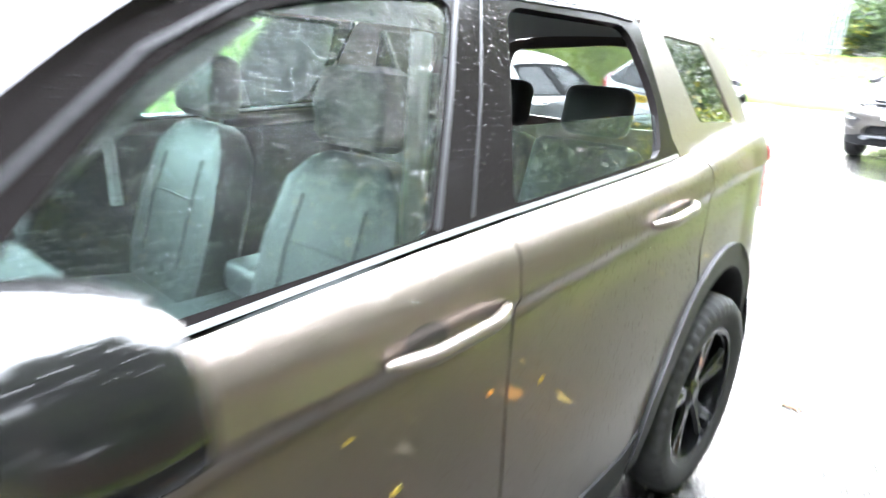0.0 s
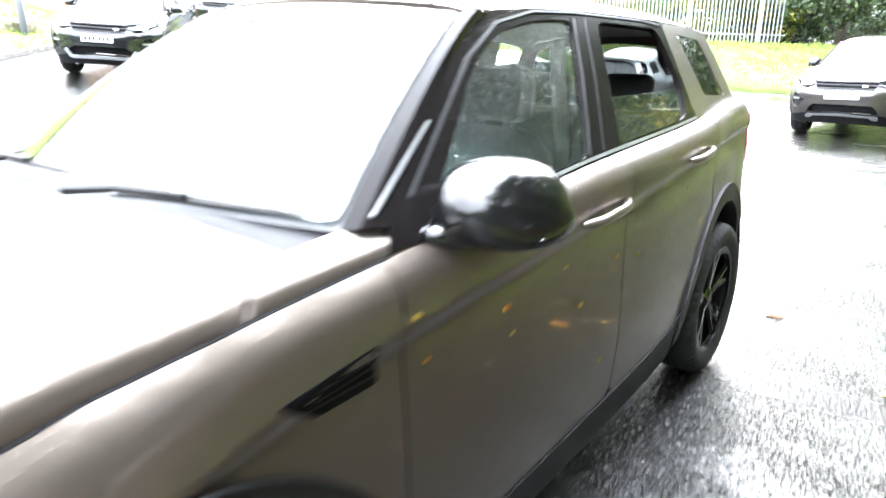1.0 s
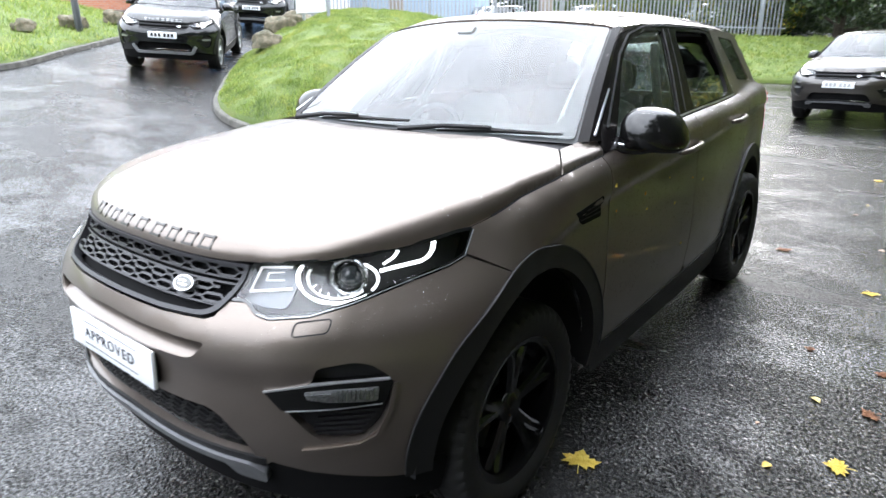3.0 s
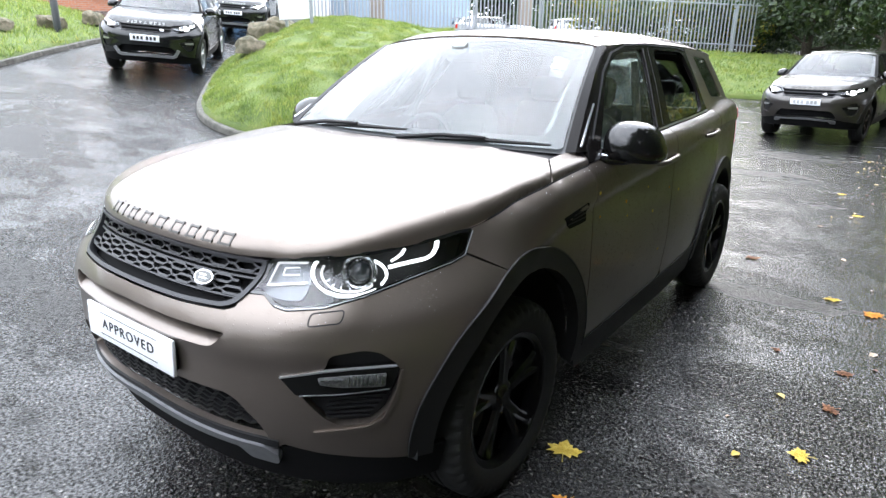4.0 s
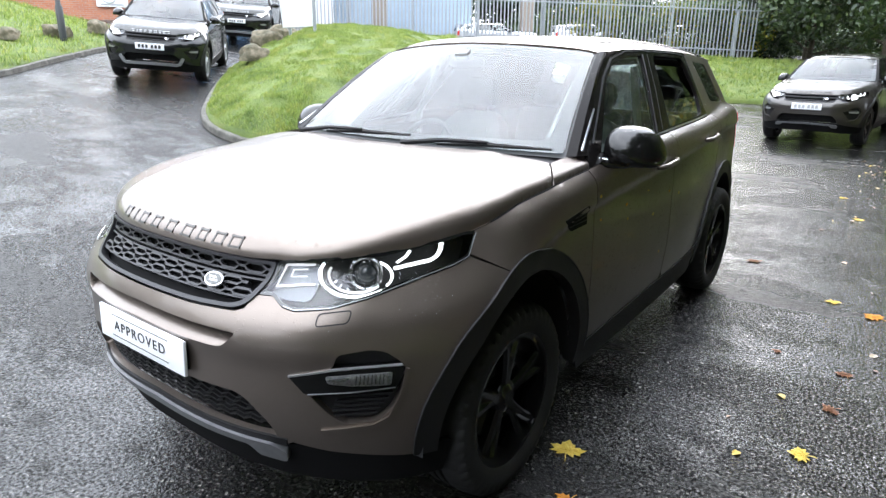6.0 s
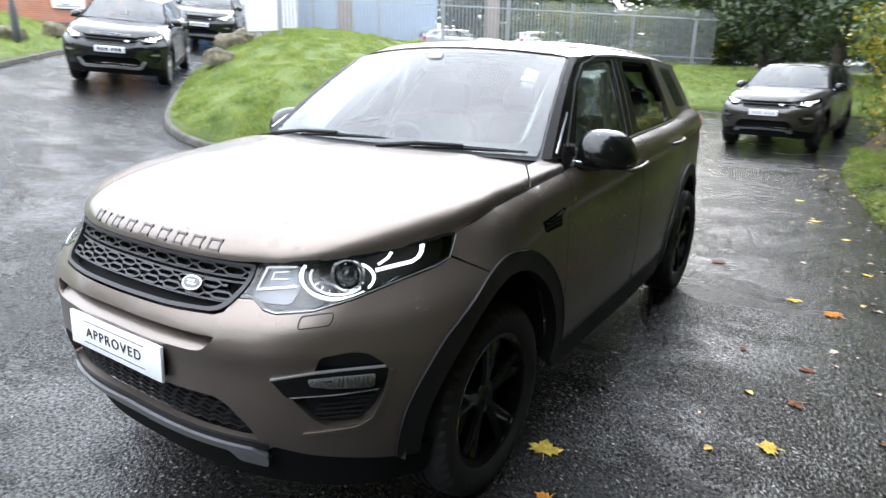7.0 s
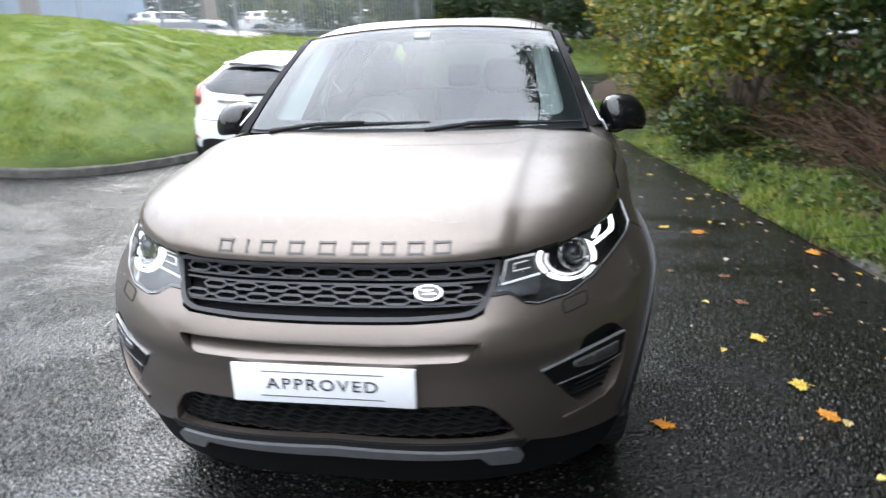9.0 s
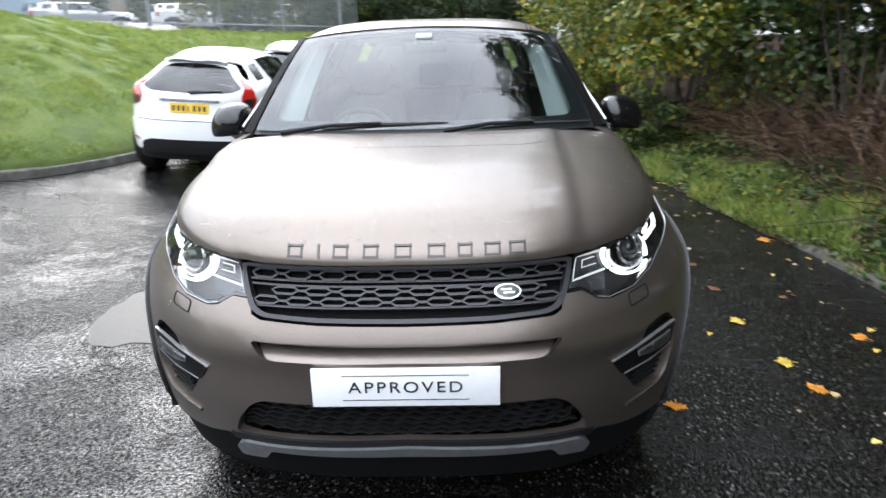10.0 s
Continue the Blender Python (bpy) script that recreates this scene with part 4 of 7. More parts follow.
    skin("rear_bumper", [(U + 3.30, .43), (U + 3.30, .60), (SE - 1.0, .79), (SE + 1.0, .79), (2 * SE - U - 3.30, .60), (2 * SE - U - 3.30, .43), (SE + .6, .40), (SE - .6, .40)], side, paint, car, lift=.02, thick=.03, **o)
    skin("rear_valance", [(U + 3.26, .28), (U + 3.26, .42), (SE - .6, .39), (SE + .6, .39), (2 * SE - U - 3.26, .42), (2 * SE - U - 3.26, .28)], side, M_PLASTIC, car, lift=0, thick=.03, **o)
    if tail == "hatch":
        skin("bumper_insert", rounded([(SE - .80, .38), (SE - .72, .52), (SE - .55, .56), (SE + .55, .56), (SE + .72, .52), (SE + .80, .38)], .04), side, M_PLASTIC, car, lift=.028, thick=.02, **o)
        bm = bmesh.new()
        skin_bm(bm, rounded([(SE - .27, .895), (SE - .27, 1.015), (SE + .27, 1.015), (SE + .27, .895)], .008), side, lift=.012, thick=.01, **fine)
        rp = part("rear_number_plate", bm, M_YELLOWPLATE, car)
        for k in range(7):
            bm = bmesh.new()
            c_ = SE - .215 + k * .066 + (.03 if k > 3 else 0)
            skin_bm(bm, [(c_ - .018, .92), (c_ - .018, .985), (c_ + .018, .985), (c_ + .018, .92)], side, lift=.0145, thick=.002, **fine)
            part("plate_bar", bm, M_INK, rp)
        bm = bmesh.new()
        ribbon_bm(bm, [(float(SE + u), 1.05) for u in np.linspace(-.42, .42, 12)], .03, side, lift=.014, thick=.016, warp=W)
        part("tailgate_trim", bm, M_CHROME, car)
        bm = bmesh.new()
        tube_bm(bm, [P(Vector(side(SE, 1.15)) + Vector((0, .02, 0))), P(Vector(side(SE + .2, 1.165)) + Vector((0, .025, 0))), P(Vector(side(SE + .46, 1.18)) + Vector((0, .02, 0)))], [.02, .012, .008], 6)
        part("rear_wiper", bm, M_PLASTIC, car)
        skin("roof_spoiler", [(-.50, 3.16), (0, 3.30), (.50, 3.16), (.47, 3.44), (.25, 3.50), (0, 3.52), (-.25, 3.50), (-.47, 3.44)], lambda x, y: (x, y, roof_f(x * .9, min(y, 3.4))[2] + .006), paint, car, thick=.03, **o)
        for e in (-1, 1):
            bm = bmesh.new()
            skin_bm(bm, rounded([(SE + e * .80, .52), (SE + e * .95, .54), (SE + e * .95, .57), (SE + e * .82, .56)], .01), side, lift=.025, thick=.02, **fine)
            part("rear_reflector", bm, M_REDLENS, car)

    def tail_lamp(sg):
        c = SE
        pts = [(1.10, .96), (.90, .97), (.92, 1.15), (.98, 1.235), (1.10, 1.22)]
        if tail == "hatch":
            pts = [(.92, .95), (.75, 1.00), (.72, 1.08), (.79, 1.25), (.87, 1.41), (.93, 1.27), (1.0, 1.07)]
        pts = [(c - a, b) for a, b in pts] if sg > 0 else [(c + a, b) for a, b in pts]
        bm = bmesh.new()
        skin_bm(bm, rounded(pts, .03), side, lift=.014, thick=.03, **fine)
        lamp_ = part("tail_lamp", bm, M_REDLENS, car, "red tail lamp")
        if tail == "hatch":
            bm = bmesh.new()
            q = [(.90, .975), (.79, 1.01), (.76, 1.08), (.94, 1.09)]
            skin_bm(bm, rounded([(c - a, b) if sg > 0 else (c + a, b) for a, b in q], .02), side, lift=.018, thick=.01, **fine)
            part("reversing_lamp", bm, M_REFLECT, lamp_)
    both(tail_lamp)

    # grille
    # black sheet stands in for the unlit depth behind the mesh
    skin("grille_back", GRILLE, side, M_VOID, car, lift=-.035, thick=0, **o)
    inner = [(a * .965, .930 + (b - .930) * .86) for a, b in GRILLE]
    skin("grille_frame", rounded(GRILLE, [.01, 0, .01, .05, .05, .03, 0, 0, 0, .03, .05, .05]), side, M_DARKGREY, car, holes=[rounded(inner, [.01, 0, .01, .04, .04, .03, 0, 0, 0, .03, .04, .04])], lift=.006, thick=.03, **fine)

    def hexbar(z0, z1, rows, n, e0):
        made = []
        for zz in (z0, z1):
            bm = bmesh.new()
            e = e0 - (0.998 - zz) * .62
            ribbon_bm(bm, [(float(s), zz) for s in np.linspace(-e, e, 30)], .006, side, lift=-.004, thick=.02, warp=W)
            part("grille_bar", bm, M_DARKGREY, car)
        if not detail:
            return
        e = e0 - (0.998 - (z0 + z1) / 2) * .62
        zs_ = np.linspace(z0, z1, rows + 1)
        pitch = 2 * e / n
        for r in range(rows):
            lo, hi = zs_[r], zs_[r + 1]
            mid = (lo + hi) / 2
            for k in range(n):
                c = -e + (k + .5 + (.5 if r % 2 else 0)) * pitch
                if c + pitch * .5 > e + .02:
                    continue
                bm = bmesh.new()
                w2, w1 = pitch * .40, pitch * .24
                ribbon_bm(bm, [(float(c + u), float(v)) for u, v in ((-w2, mid), (-w1, hi - .004), (w1, hi - .004), (w2, mid), (w1, lo + .004), (-w1, lo + .004))], .0078, side, lift=-.001, thick=.018, warp=W, closed=True)
                ribbon_bm(bm, [(float(c + w2), float(mid)), (float(c + pitch - w2), float(mid))], .0078, side, lift=-.002, thick=.016, warp=W)
                part("grille_mesh", bm, M_DARKGREY, car)
    hexbar(.956, .988, 1, 9, .515)
    hexbar(.896, .944, 2, 9, .515)
    # badge and bonnet letters as plain shapes
    bm = bmesh.new()
    skin_bm(bm, [(.30 + .040 * math.cos(a), .922 + .0185 * math.sin(a)) for a in np.linspace(0, math.tau, 28, endpoint=False)], side, lift=.012, thick=.02, step=.02, warp=W)
    b = part("badge", bm, M_CHROME, car, "silver-edged oval badge")
    bm = bmesh.new()
    skin_bm(bm, [(.30 + .034 * math.cos(a), .922 + .0145 * math.sin(a)) for a in np.linspace(0, math.tau, 28, endpoint=False)], side, lift=.0135, thick=.004, step=.02, warp=W)
    part("badge_field", bm, M_GREEN_BADGE, b)
    for dx, dz, w in ((-.004, .004, .03), (.003, -.004, .034)):
        bm = bmesh.new()
        ribbon_bm(bm, [(.30 + dx - w / 2, .922 + dz), (.30 + dx + w / 2, .922 + dz)], .005, side, lift=.0145, thick=.003, warp=W)
        part("badge_bar", bm, M_CHROME, b)
    lm = letters or M_GUNMETAL
    wid = (.046, .010, .046, .046, .050, .052, .044, .048, .050)
    cen = (-.316, -.247, -.183, -.096, -.004, .091, .172, .250, .322)

    def front_bonnet(x, z):
        """The steep front of the bonnet, by height."""
        lo, hi = -.79, -.3
        for _ in range(24):
            m_ = (lo + hi) / 2
            if (((abs(x) / .862) ** 2.7 + (abs(m_) / .79) ** 2.7) < 1) and bonnet_f(x, m_)[2] > z:
                hi = m_
            else:
                lo = m_
        return (x, hi, z)
    for c, w in zip(cen, wid):
        bm = bmesh.new()
        if w < .02:
            ribbon_bm(bm, [(c, 1.019), (c, 1.052)], .0075, front_bonnet, lift=.0035, thick=.005, warp=W)
        else:
            for zz in (1.0225, 1.0485):
                ribbon_bm(bm, [(c - w / 2, zz), (c, zz), (c + w / 2, zz)], .0068, front_bonnet, lift=.0035, thick=.005, warp=W)
            for e in (-1, 1):
                if detail:
                    ribbon_bm(bm, [(c + e * (w / 2 - .004), 1.019), (c + e * (w / 2 - .004), 1.052)], .0068, front_bonnet, lift=.0033, thick=.005, warp=W)
        part("bonnet_letter", bm, lm, car)

    # headlamps
    def headlamp(sg):
        hl = empty("headlamp")
        hl.parent = car
        HL = HEADLAMP if detail else [(a, .985 + (b - .965) * .72) for a, b in HEADLAMP]
        skin("lamp_housing", rounded(flip(HL, sg), .008), side, M_PLASTIC, hl, lift=-.055, thick=0, **fine)
        bm = bmesh.new()
        ribbon_bm(bm, rounded(flip(HL, sg), .012), .010, side, lift=.001, thick=.06, warp=W, closed=True)
        part("lamp_rim", bm, M_BLACKGLOSS, hl)
        skin("lamp_reflector", rounded(flip([(.525, .985), (.492, .925), (.56, .91), (.64, .91), (.67, .99), (.64, 1.003)], sg), .02), side, M_REFLECT, hl, lift=-.03, thick=.01, **fine)
        bm = bmesh.new()
        ribbon_bm(bm, flip([(.655, .996), (.556, .990), (.520, .936), (.648, .949)], sg), .0065, side, lift=-.014, thick=.006, warp=W)
        part("inner_light_guide", bm, M_GUIDE if lamps == "ring" else M_CHROME, hl)
        cs, cz = (.785, .972)
        lit = M_DRL if lamps == "ring" else M_HEAD

        def ring_arc(name, rx, rz, a0, a1, width, mat, lift, label=""):
            bm = bmesh.new()
            ribbon_bm(bm, flip([(cs + rx * math.cos(a), cz + rz * math.sin(a)) for a in np.linspace(radians(a0), radians(a1), 26)], sg), width, side, lift=lift, thick=.014, warp=W)
            part(name, bm, mat, hl, label)
        if lamps == "ring":
            ring_arc("running_light_ring", .122, .050, 146, 206, .0068, lit, -.016, "lit arc of daytime running light")
            ring_arc("running_light_ring", .122, .050, 212, 312, .0068, lit, -.016, "lit arc of daytime running light")
            ring_arc("running_light_ring", .118, .047, -34, 44, .0064, lit, -.018, "lit arc of daytime running light")
            ring_arc("light_guide", .094, .039, 150, 318, .0045, M_GUIDE, -.020)
            ring_arc("light_guide", .082, .036, -20, 70, .0050, M_GUIDE, -.024)
            for k in range(7):
                q = radians(200 + 22 * k)
                bm = bmesh.new()
                ribbon_bm(bm, flip([(cs + .070 * math.cos(q), cz + .030 * math.sin(q)), (cs + .088 * math.cos(q + .12), cz + .037 * math.sin(q + .12))], sg), .0035, side, lift=-.024, thick=.006, warp=W)
                part("lamp_facet", bm, M_CHROME, hl)
            bm = bmesh.new()
            ribbon_bm(bm, flip([(.625, .983), (.577, .979), (.566, .962), (.622, .966)], sg), .0035, side, lift=-.014, thick=.006, warp=W)
            part("inner_light_guide", bm, M_GUIDE, hl)
            bm = bmesh.new()
            ribbon_bm(bm, flip([(.575, .888), (.612, .881), (.72, .890), (.83, .915), (.99, .956), (1.12, .978), (1.185, .992), (1.262, 1.048)], sg), .0020, side, lift=.0040, thick=.004, warp=W)
            part("lamp_edge_trim", bm, M_SILVER, hl)
        else:
            ring_arc("running_light_ring", .105, .036, 40, -216, .010, lit, -.016, "lit ring of running light")
        bm = bmesh.new()
        ribbon_bm(bm, flip([(.912, .986), (.95, .991), (1.045, 1.0), (1.075, 1.009), (1.098, 1.024), (1.115, 1.042)], sg), .0095, side, lift=-.012, thick=.012, warp=W)
        part("running_light_tail", bm, lit, hl, "lit tail of daytime running light")
        bm = bmesh.new()
        ribbon_bm(bm, flip([(.926, 1.001), (.965, 1.016), (.985, 1.030)], sg), .0065, side, lift=-.012, thick=.012, warp=W)
        part("running_light_tick", bm, lit, hl)
        p = Vector(side(sg * (cs + .02), cz + .002))
        n = Vector((sg * .45, -.85, .25)).normalized()
        bm = bmesh.new()
        bmesh.ops.create_uvsphere(bm, u_segments=24, v_segments=14, radius=.040)
        bmesh.ops.transform(bm, matrix=Matrix.Translation(P(p - n * .050)), verts=bm.verts)
        part("projector", bm, M_DARKLENS if lamps == "ring" else M_HEAD, hl)
        bm = bmesh.new()
        q = n.to_track_quat("Z", "Y").to_matrix().to_4x4()
        tube_bm(bm, [q @ Vector((.047 * math.cos(a), .047 * math.sin(a), 0)) for a in np.linspace(0, math.tau, 28, endpoint=False)], .007, 8, closed=True)
        bmesh.ops.transform(bm, matrix=Matrix.Translation(P(p - n * .032)), verts=bm.verts)
        part("projector_ring", bm, M_CHROME, hl)
        skin("lamp_lens", rounded(flip(HL, sg), .008), side, M_LENS, hl, lift=.0, thick=.0, **fine)
    both(headlamp)

    # number plate
    pl = empty("show_plate" if plate == "show" else "number_plate")
    pl.parent = car
    y0 = side(0, plate_z)[1]
    tilt = radians(-3)
    c = P((0, y0 - .011, plate_z))
    pl.matrix_basis = Matrix.Translation(c) @ Matrix.Rotation(tilt, 4, "X")
    bm = bmesh.new()
    box_bm(bm, (.525, .012, .116), bevel=.003)
    part("plate", bm, M_WHITEPLATE, pl)
    if plate == "show":
        cu = bpy.data.curves.new("plate_word", "FONT")
        cu.body, cu.size, cu.extrude, cu.align_x, cu.align_y = "APPROVED", .0475, .0006, "CENTER", "CENTER"
        cu.space_character, cu.offset = 1.24, .0002
        tmp = bpy.data.objects.new("tmp", cu)
        scene.collection.objects.link(tmp)
        dg = bpy.context.evaluated_depsgraph_get()
        me = bpy.data.meshes.new_from_object(tmp.evaluated_get(dg))
        bpy.data.objects.remove(tmp)
        me.transform(Matrix.Translation((0, -.0075, 0)) @ Matrix.Rotation(radians(90), 4, "X") @ Matrix.Diagonal((1.16, 1, 1, 1)))
        me.materials.clear()
        me.materials.append(M_INK)
        ob = new("plate_word", me)
        ob.parent = pl
        for dz in (.037, -.037):
            bm = bmesh.new()
            box_bm(bm, (.352, .001, .0022), (0, -.0068, dz))
            part("plate_line", bm, M_INK, pl)
        bm = bmesh.new()
        box_bm(bm, (.49, .03, .09), (0, .02, 0))
        part("plate_holder", bm, M_PLASTIC, pl)
    else:
        for k in range(6):
            bm = bmesh.new()
            box_bm(bm, (.045, .002, .065), (-.19 + k * .068 + (.03 if k > 2 else 0), -.0068, 0))
            part("plate_bar", bm, M_INK if plate == "bars" else M_SILVER, pl)

    # mirrors
    def mirror(sg):
        mr = empty("door_mirror")
        mr.parent = car
        bm = bmesh.new()
        bmesh.ops.create_uvsphere(bm, u_segments=28, v_segments=18, radius=1.0)
        for v in bm.verts:
            x, y, z = v.co
            f = lambda c, e: math.copysign(abs(c) ** e, c)
            x, y, z = f(x, .80), f(y, .85), f(z, .92 if z > 0 else .78)
            y = y if y < 0 else min(y, .55)
            z = z if z > 0 else -.34 * min(1.0, abs(z) * 1.9)
            v.co = (sg * (.982 + .113 * x), .765 + .135 * y + .03 * x, 1.203 + .112 * z - .012 * x - (.016 * x * abs(x) if z > 0 else 0))
            v.co = P(v.co)
        part("mirror_cap", bm, M_MIRRORCAP, mr)
        bm = bmesh.new()
        box_bm(bm, (.15, .01, .075), (sg * .985, .832, 1.218), (0, 0, sg * 12), bevel=.004)
        for v in bm.verts:
            v.co = P(v.co)
        part("mirror_glass", bm, M_REFLECT, mr)
        bm = bmesh.new()
        tube_bm(bm, [P((sg * .86, .63, 1.172)), P((sg * .90, .645, 1.168)), P((sg * .95, .70, 1.164)), P((sg * 1.0, .77, 1.168))], [.020, .022, .024, .02], 10)
        part("mirror_arm", bm, M_BLACKGLOSS, mr)
        bm = bmesh.new()
        skin_bm(bm, sy([(.60, belt(.6) + .002), (.80, belt(.8) + .002), (.82, 1.215), (.66, 1.205)], sg), side, lift=.012, thick=.02, **fine)
        part("mirror_base", bm, M_BLACKGLOSS, mr)
        # chrome bar standing in for the bright highlight along the arm
        bm = bmesh.new()
        tube_bm(bm, [P((sg * .89, .635, 1.186)), P((sg * .95, .650, 1.178)), P((sg * 1.02, .672, 1.174)), P((sg * 1.085, .73, 1.176))], [.004, .007, .007, .004], 8)
        part("mirror_arm_highlight", bm, M_CHROME, mr)
    both(mirror)

    # wipers
    if detail:
        for base, tip, pk in (((.10, .275, 1.222), (.76, .435, 1.232), .03), ((-.62, .33, 1.222), (.12, .315, 1.252), .03)):
            wp = empty("wiper")
            wp.parent = car
            b_, t_ = Vector(base), Vector(tip)
            bm = bmesh.new()
            tube_bm(bm, [b_, b_ * .7 + t_ * .3 + Vector((0, -.01, .02)), b_ * .4 + t_ * .6 + Vector((0, -.01, .018))], [.012, .009, .007], 8)
            part("wiper_arm", bm, M_PLASTIC, wp)
            bm = bmesh.new()
            tube_bm(bm, [b_ * .75 + t_ * .25 + Vector((0, .01, .0)), b_ * .4 + t_ * .6 + Vector((0, .0, .006)), t_], [.006, .011, .005], 6)
            part("wiper_blade", bm, M_RUBBER, wp)

    # cabin
    bm = bmesh.new()
    box_bm(bm, (1.50, 2.5, .05), (0, 1.75, .42), bevel=.01)
    for v in bm.verts:
        v.co = P(v.co)
    part("cabin_floor", bm, M_INTERIOR, car)
    if detail:
        cab = empty("dashboard")
        cab.parent = car
        bm = bmesh.new()
        lines = []
        for x in np.linspace(-.78, .78, 17):
            f = .10 * (x / .78) ** 2
            lines.append([(x, .46 + f, 1.14), (x, .62 + f, 1.165), (x, .82 + f, 1.15), (x, .95 + f * .6, 1.10), (x, 1.0 + f * .6, .98), (x, .93, .80), (x, .85, .50)])
        loft_bm(bm, lines)
        part("dashboard_top", bm, M_INTERIOR, cab)
        bm = bmesh.new()
        box_bm(bm, (.24, .95, .38), (0, 1.42, .62), bevel=.03)
        part("centre_console", bm, M_INTERIOR, cab)
        bm = bmesh.new()
        box_bm(bm, (.19, .30, .10), (0, 1.62, .86), bevel=.03, segs=3)
        part("armrest", bm, M_LEATHER, cab)
        st = empty("steering_wheel")
        st.parent = car
        st.matrix_basis = Matrix.Translation((-.37, 1.03, 1.06)) @ Matrix.Rotation(radians(64), 4, "X")
        bm = bmesh.new()
        tube_bm(bm, [(.19 * math.cos(a), .19 * math.sin(a), 0) for a in np.linspace(0, math.tau, 32, endpoint=False)], .016, 10, closed=True)
        part("wheel_rim", bm, M_INTERIOR, st)
        bm = bmesh.new()
        box_bm(bm, (.36, .05, .02), bevel=.008)
        box_bm(bm, (.13, .13, .05), (0, -.01, 0), bevel=.02)
        part("wheel_boss", bm, M_SILVER, st)
        seat(car, .38, 1.25, .58)
        seat(car, -.38, 1.25, .58)
        rb = empty("rear_bench")
        rb.parent = car
        for x in (-.42, 0, .42):
            bm = bmesh.new()
            box_bm(bm, (.40, .50, .16), (x, 2.18, .64), bevel=.045, segs=3)
            part("bench_cushion", bm, M_INTERIOR, rb)
            bm = bmesh.new()
            box_bm(bm, (.40, .14, .62), (x, 2.50, .93), (-18, 0, 0), bevel=.045, segs=3)
            part("bench_back", bm, M_INTERIOR, rb)
            bm = bmesh.new()
            box_bm(bm, (.25, .10, .17), (x, 2.63, 1.33), (-12, 0, 0), bevel=.04, segs=3)
            part("bench_headrest", bm, M_INTERIOR, rb)
        for sg in (1, -1):
            bm = bmesh.new()
            lines = [[side(sg * (U + y), z) for z in (.5, .7, .9, 1.05, 1.17)] for y in np.linspace(.62, 2.6, 14)]
            lines = [[(sg * (abs(p[0]) - .07), p[1], p[2]) for p in l] for l in lines]
            loft_bm(bm, lines)
            part("door_card", bm, M_INTERIOR, car)
            bm = bmesh.new()
            lines = []
            for t in np.linspace(0, 1, 10):
                y, z = 1.47 + .24 * t, 1.17 + .44 * t
                p = Vector(side(sg * (U + y), z))
                lines.append([(p.x - sg * .05, y - .045, z), (p.x - sg * .075, y, z), (p.x - sg * .05, y + .05, z)])
            loft_bm(bm, lines)
            part("centre_pillar_lining", bm, M_LINING, car)
            bm = bmesh.new()
            p0 = Vector(side(sg * (U + 1.66), 1.50))
            tube_bm(bm, [Vector((sg * .66, 1.52, 1.54)), Vector((sg * .678, 1.497, 1.455)), Vector((sg * .744, 1.426, 1.229)), Vector((sg * .74, 1.43, .95))], .022, 6)
            part("seat_belt", bm, M_LINING, car, "pale seat belt webbing")
        bm = bmesh.new()
        loft_bm(bm, [[(x * (abs(roof_e(max(y, 1.1))) - .05) / .62, y, roof_f(x * .9, max(y, .97))[2] - .055) for x in np.linspace(-.62, .62, 11)] for y in np.linspace(1.02, 3.3, 14)])
        part("headlining", bm, M_LINING, car)
        for sg in (1, -1):
            bm = bmesh.new()
            rows = []
            for b_ in np.linspace(.06, .97, 12):
                p0 = Vector(screen(sg * .985, float(b_)))
                f = 1 - .4 * float(b_)
                rows.append([p0 + Vector((-sg * .03, .03, -.025)), p0 + Vector((-sg * .11 * f, .05, -.022)), p0 + Vector((-sg * .175 * f, .12, -.035)), p0 + Vector((-sg * .16 * f, .21, -.06))])
            loft_bm(bm, rows)
            part("front_pillar_lining", bm, M_LINING, car)
        im = empty("interior_mirror")
        im.parent = car
        bm = bmesh.new()
        box_bm(bm, (.22, .03, .055), (0, .92, 1.56), bevel=.015, segs=3)
        part("mirror_body", bm, M_INTERIOR, im)
        bm = bmesh.new()
        box_bm(bm, (.09, .05, .05), (0, .88, 1.60), (35, 0, 0), bevel=.015)
        part("sensor_pod", bm, M_LINING, im)
    else:
        for x in (-.37, .37):
            bm = bmesh.new()
            box_bm(bm, (.46, .14, .60), (x, 1.75, .90), (-15, 0, 0), bevel=.05)
            box_bm(bm, (.26, .09, .17), (x, 1.85, 1.30), (-10, 0, 0), bevel=.04)
            for v in bm.verts:
                v.co = P(v.co)
            part("front_seat", bm, M_INTERIOR, car)
        bm = bmesh.new()
        box_bm(bm, (1.5, .5, .1), (0, .75, 1.10), bevel=.04)
        for v in bm.verts:
            v.co = P(v.co)
        part("dashboard", bm, M_INTERIOR, car)

    # wheels
    wr, wx = .37, .80
    for cy in (AXLE_Y, 2.741):
        for sg in (1, -1):
            c = P((sg * wx, cy, 0))
            wheel(car, (c.x, c.y, wr), sg, r=wr, rim_r=wr * .66, M={"rim": rim or M_RIM})
    return car


def roof_e(y):
    return abs(side(U + min(float(y), YR - .001), roof_z(y) - .075)[0])


# ---- ground ----
def soft(x, w):
    return w * math.log1p(math.exp(min(x / w, 40)))


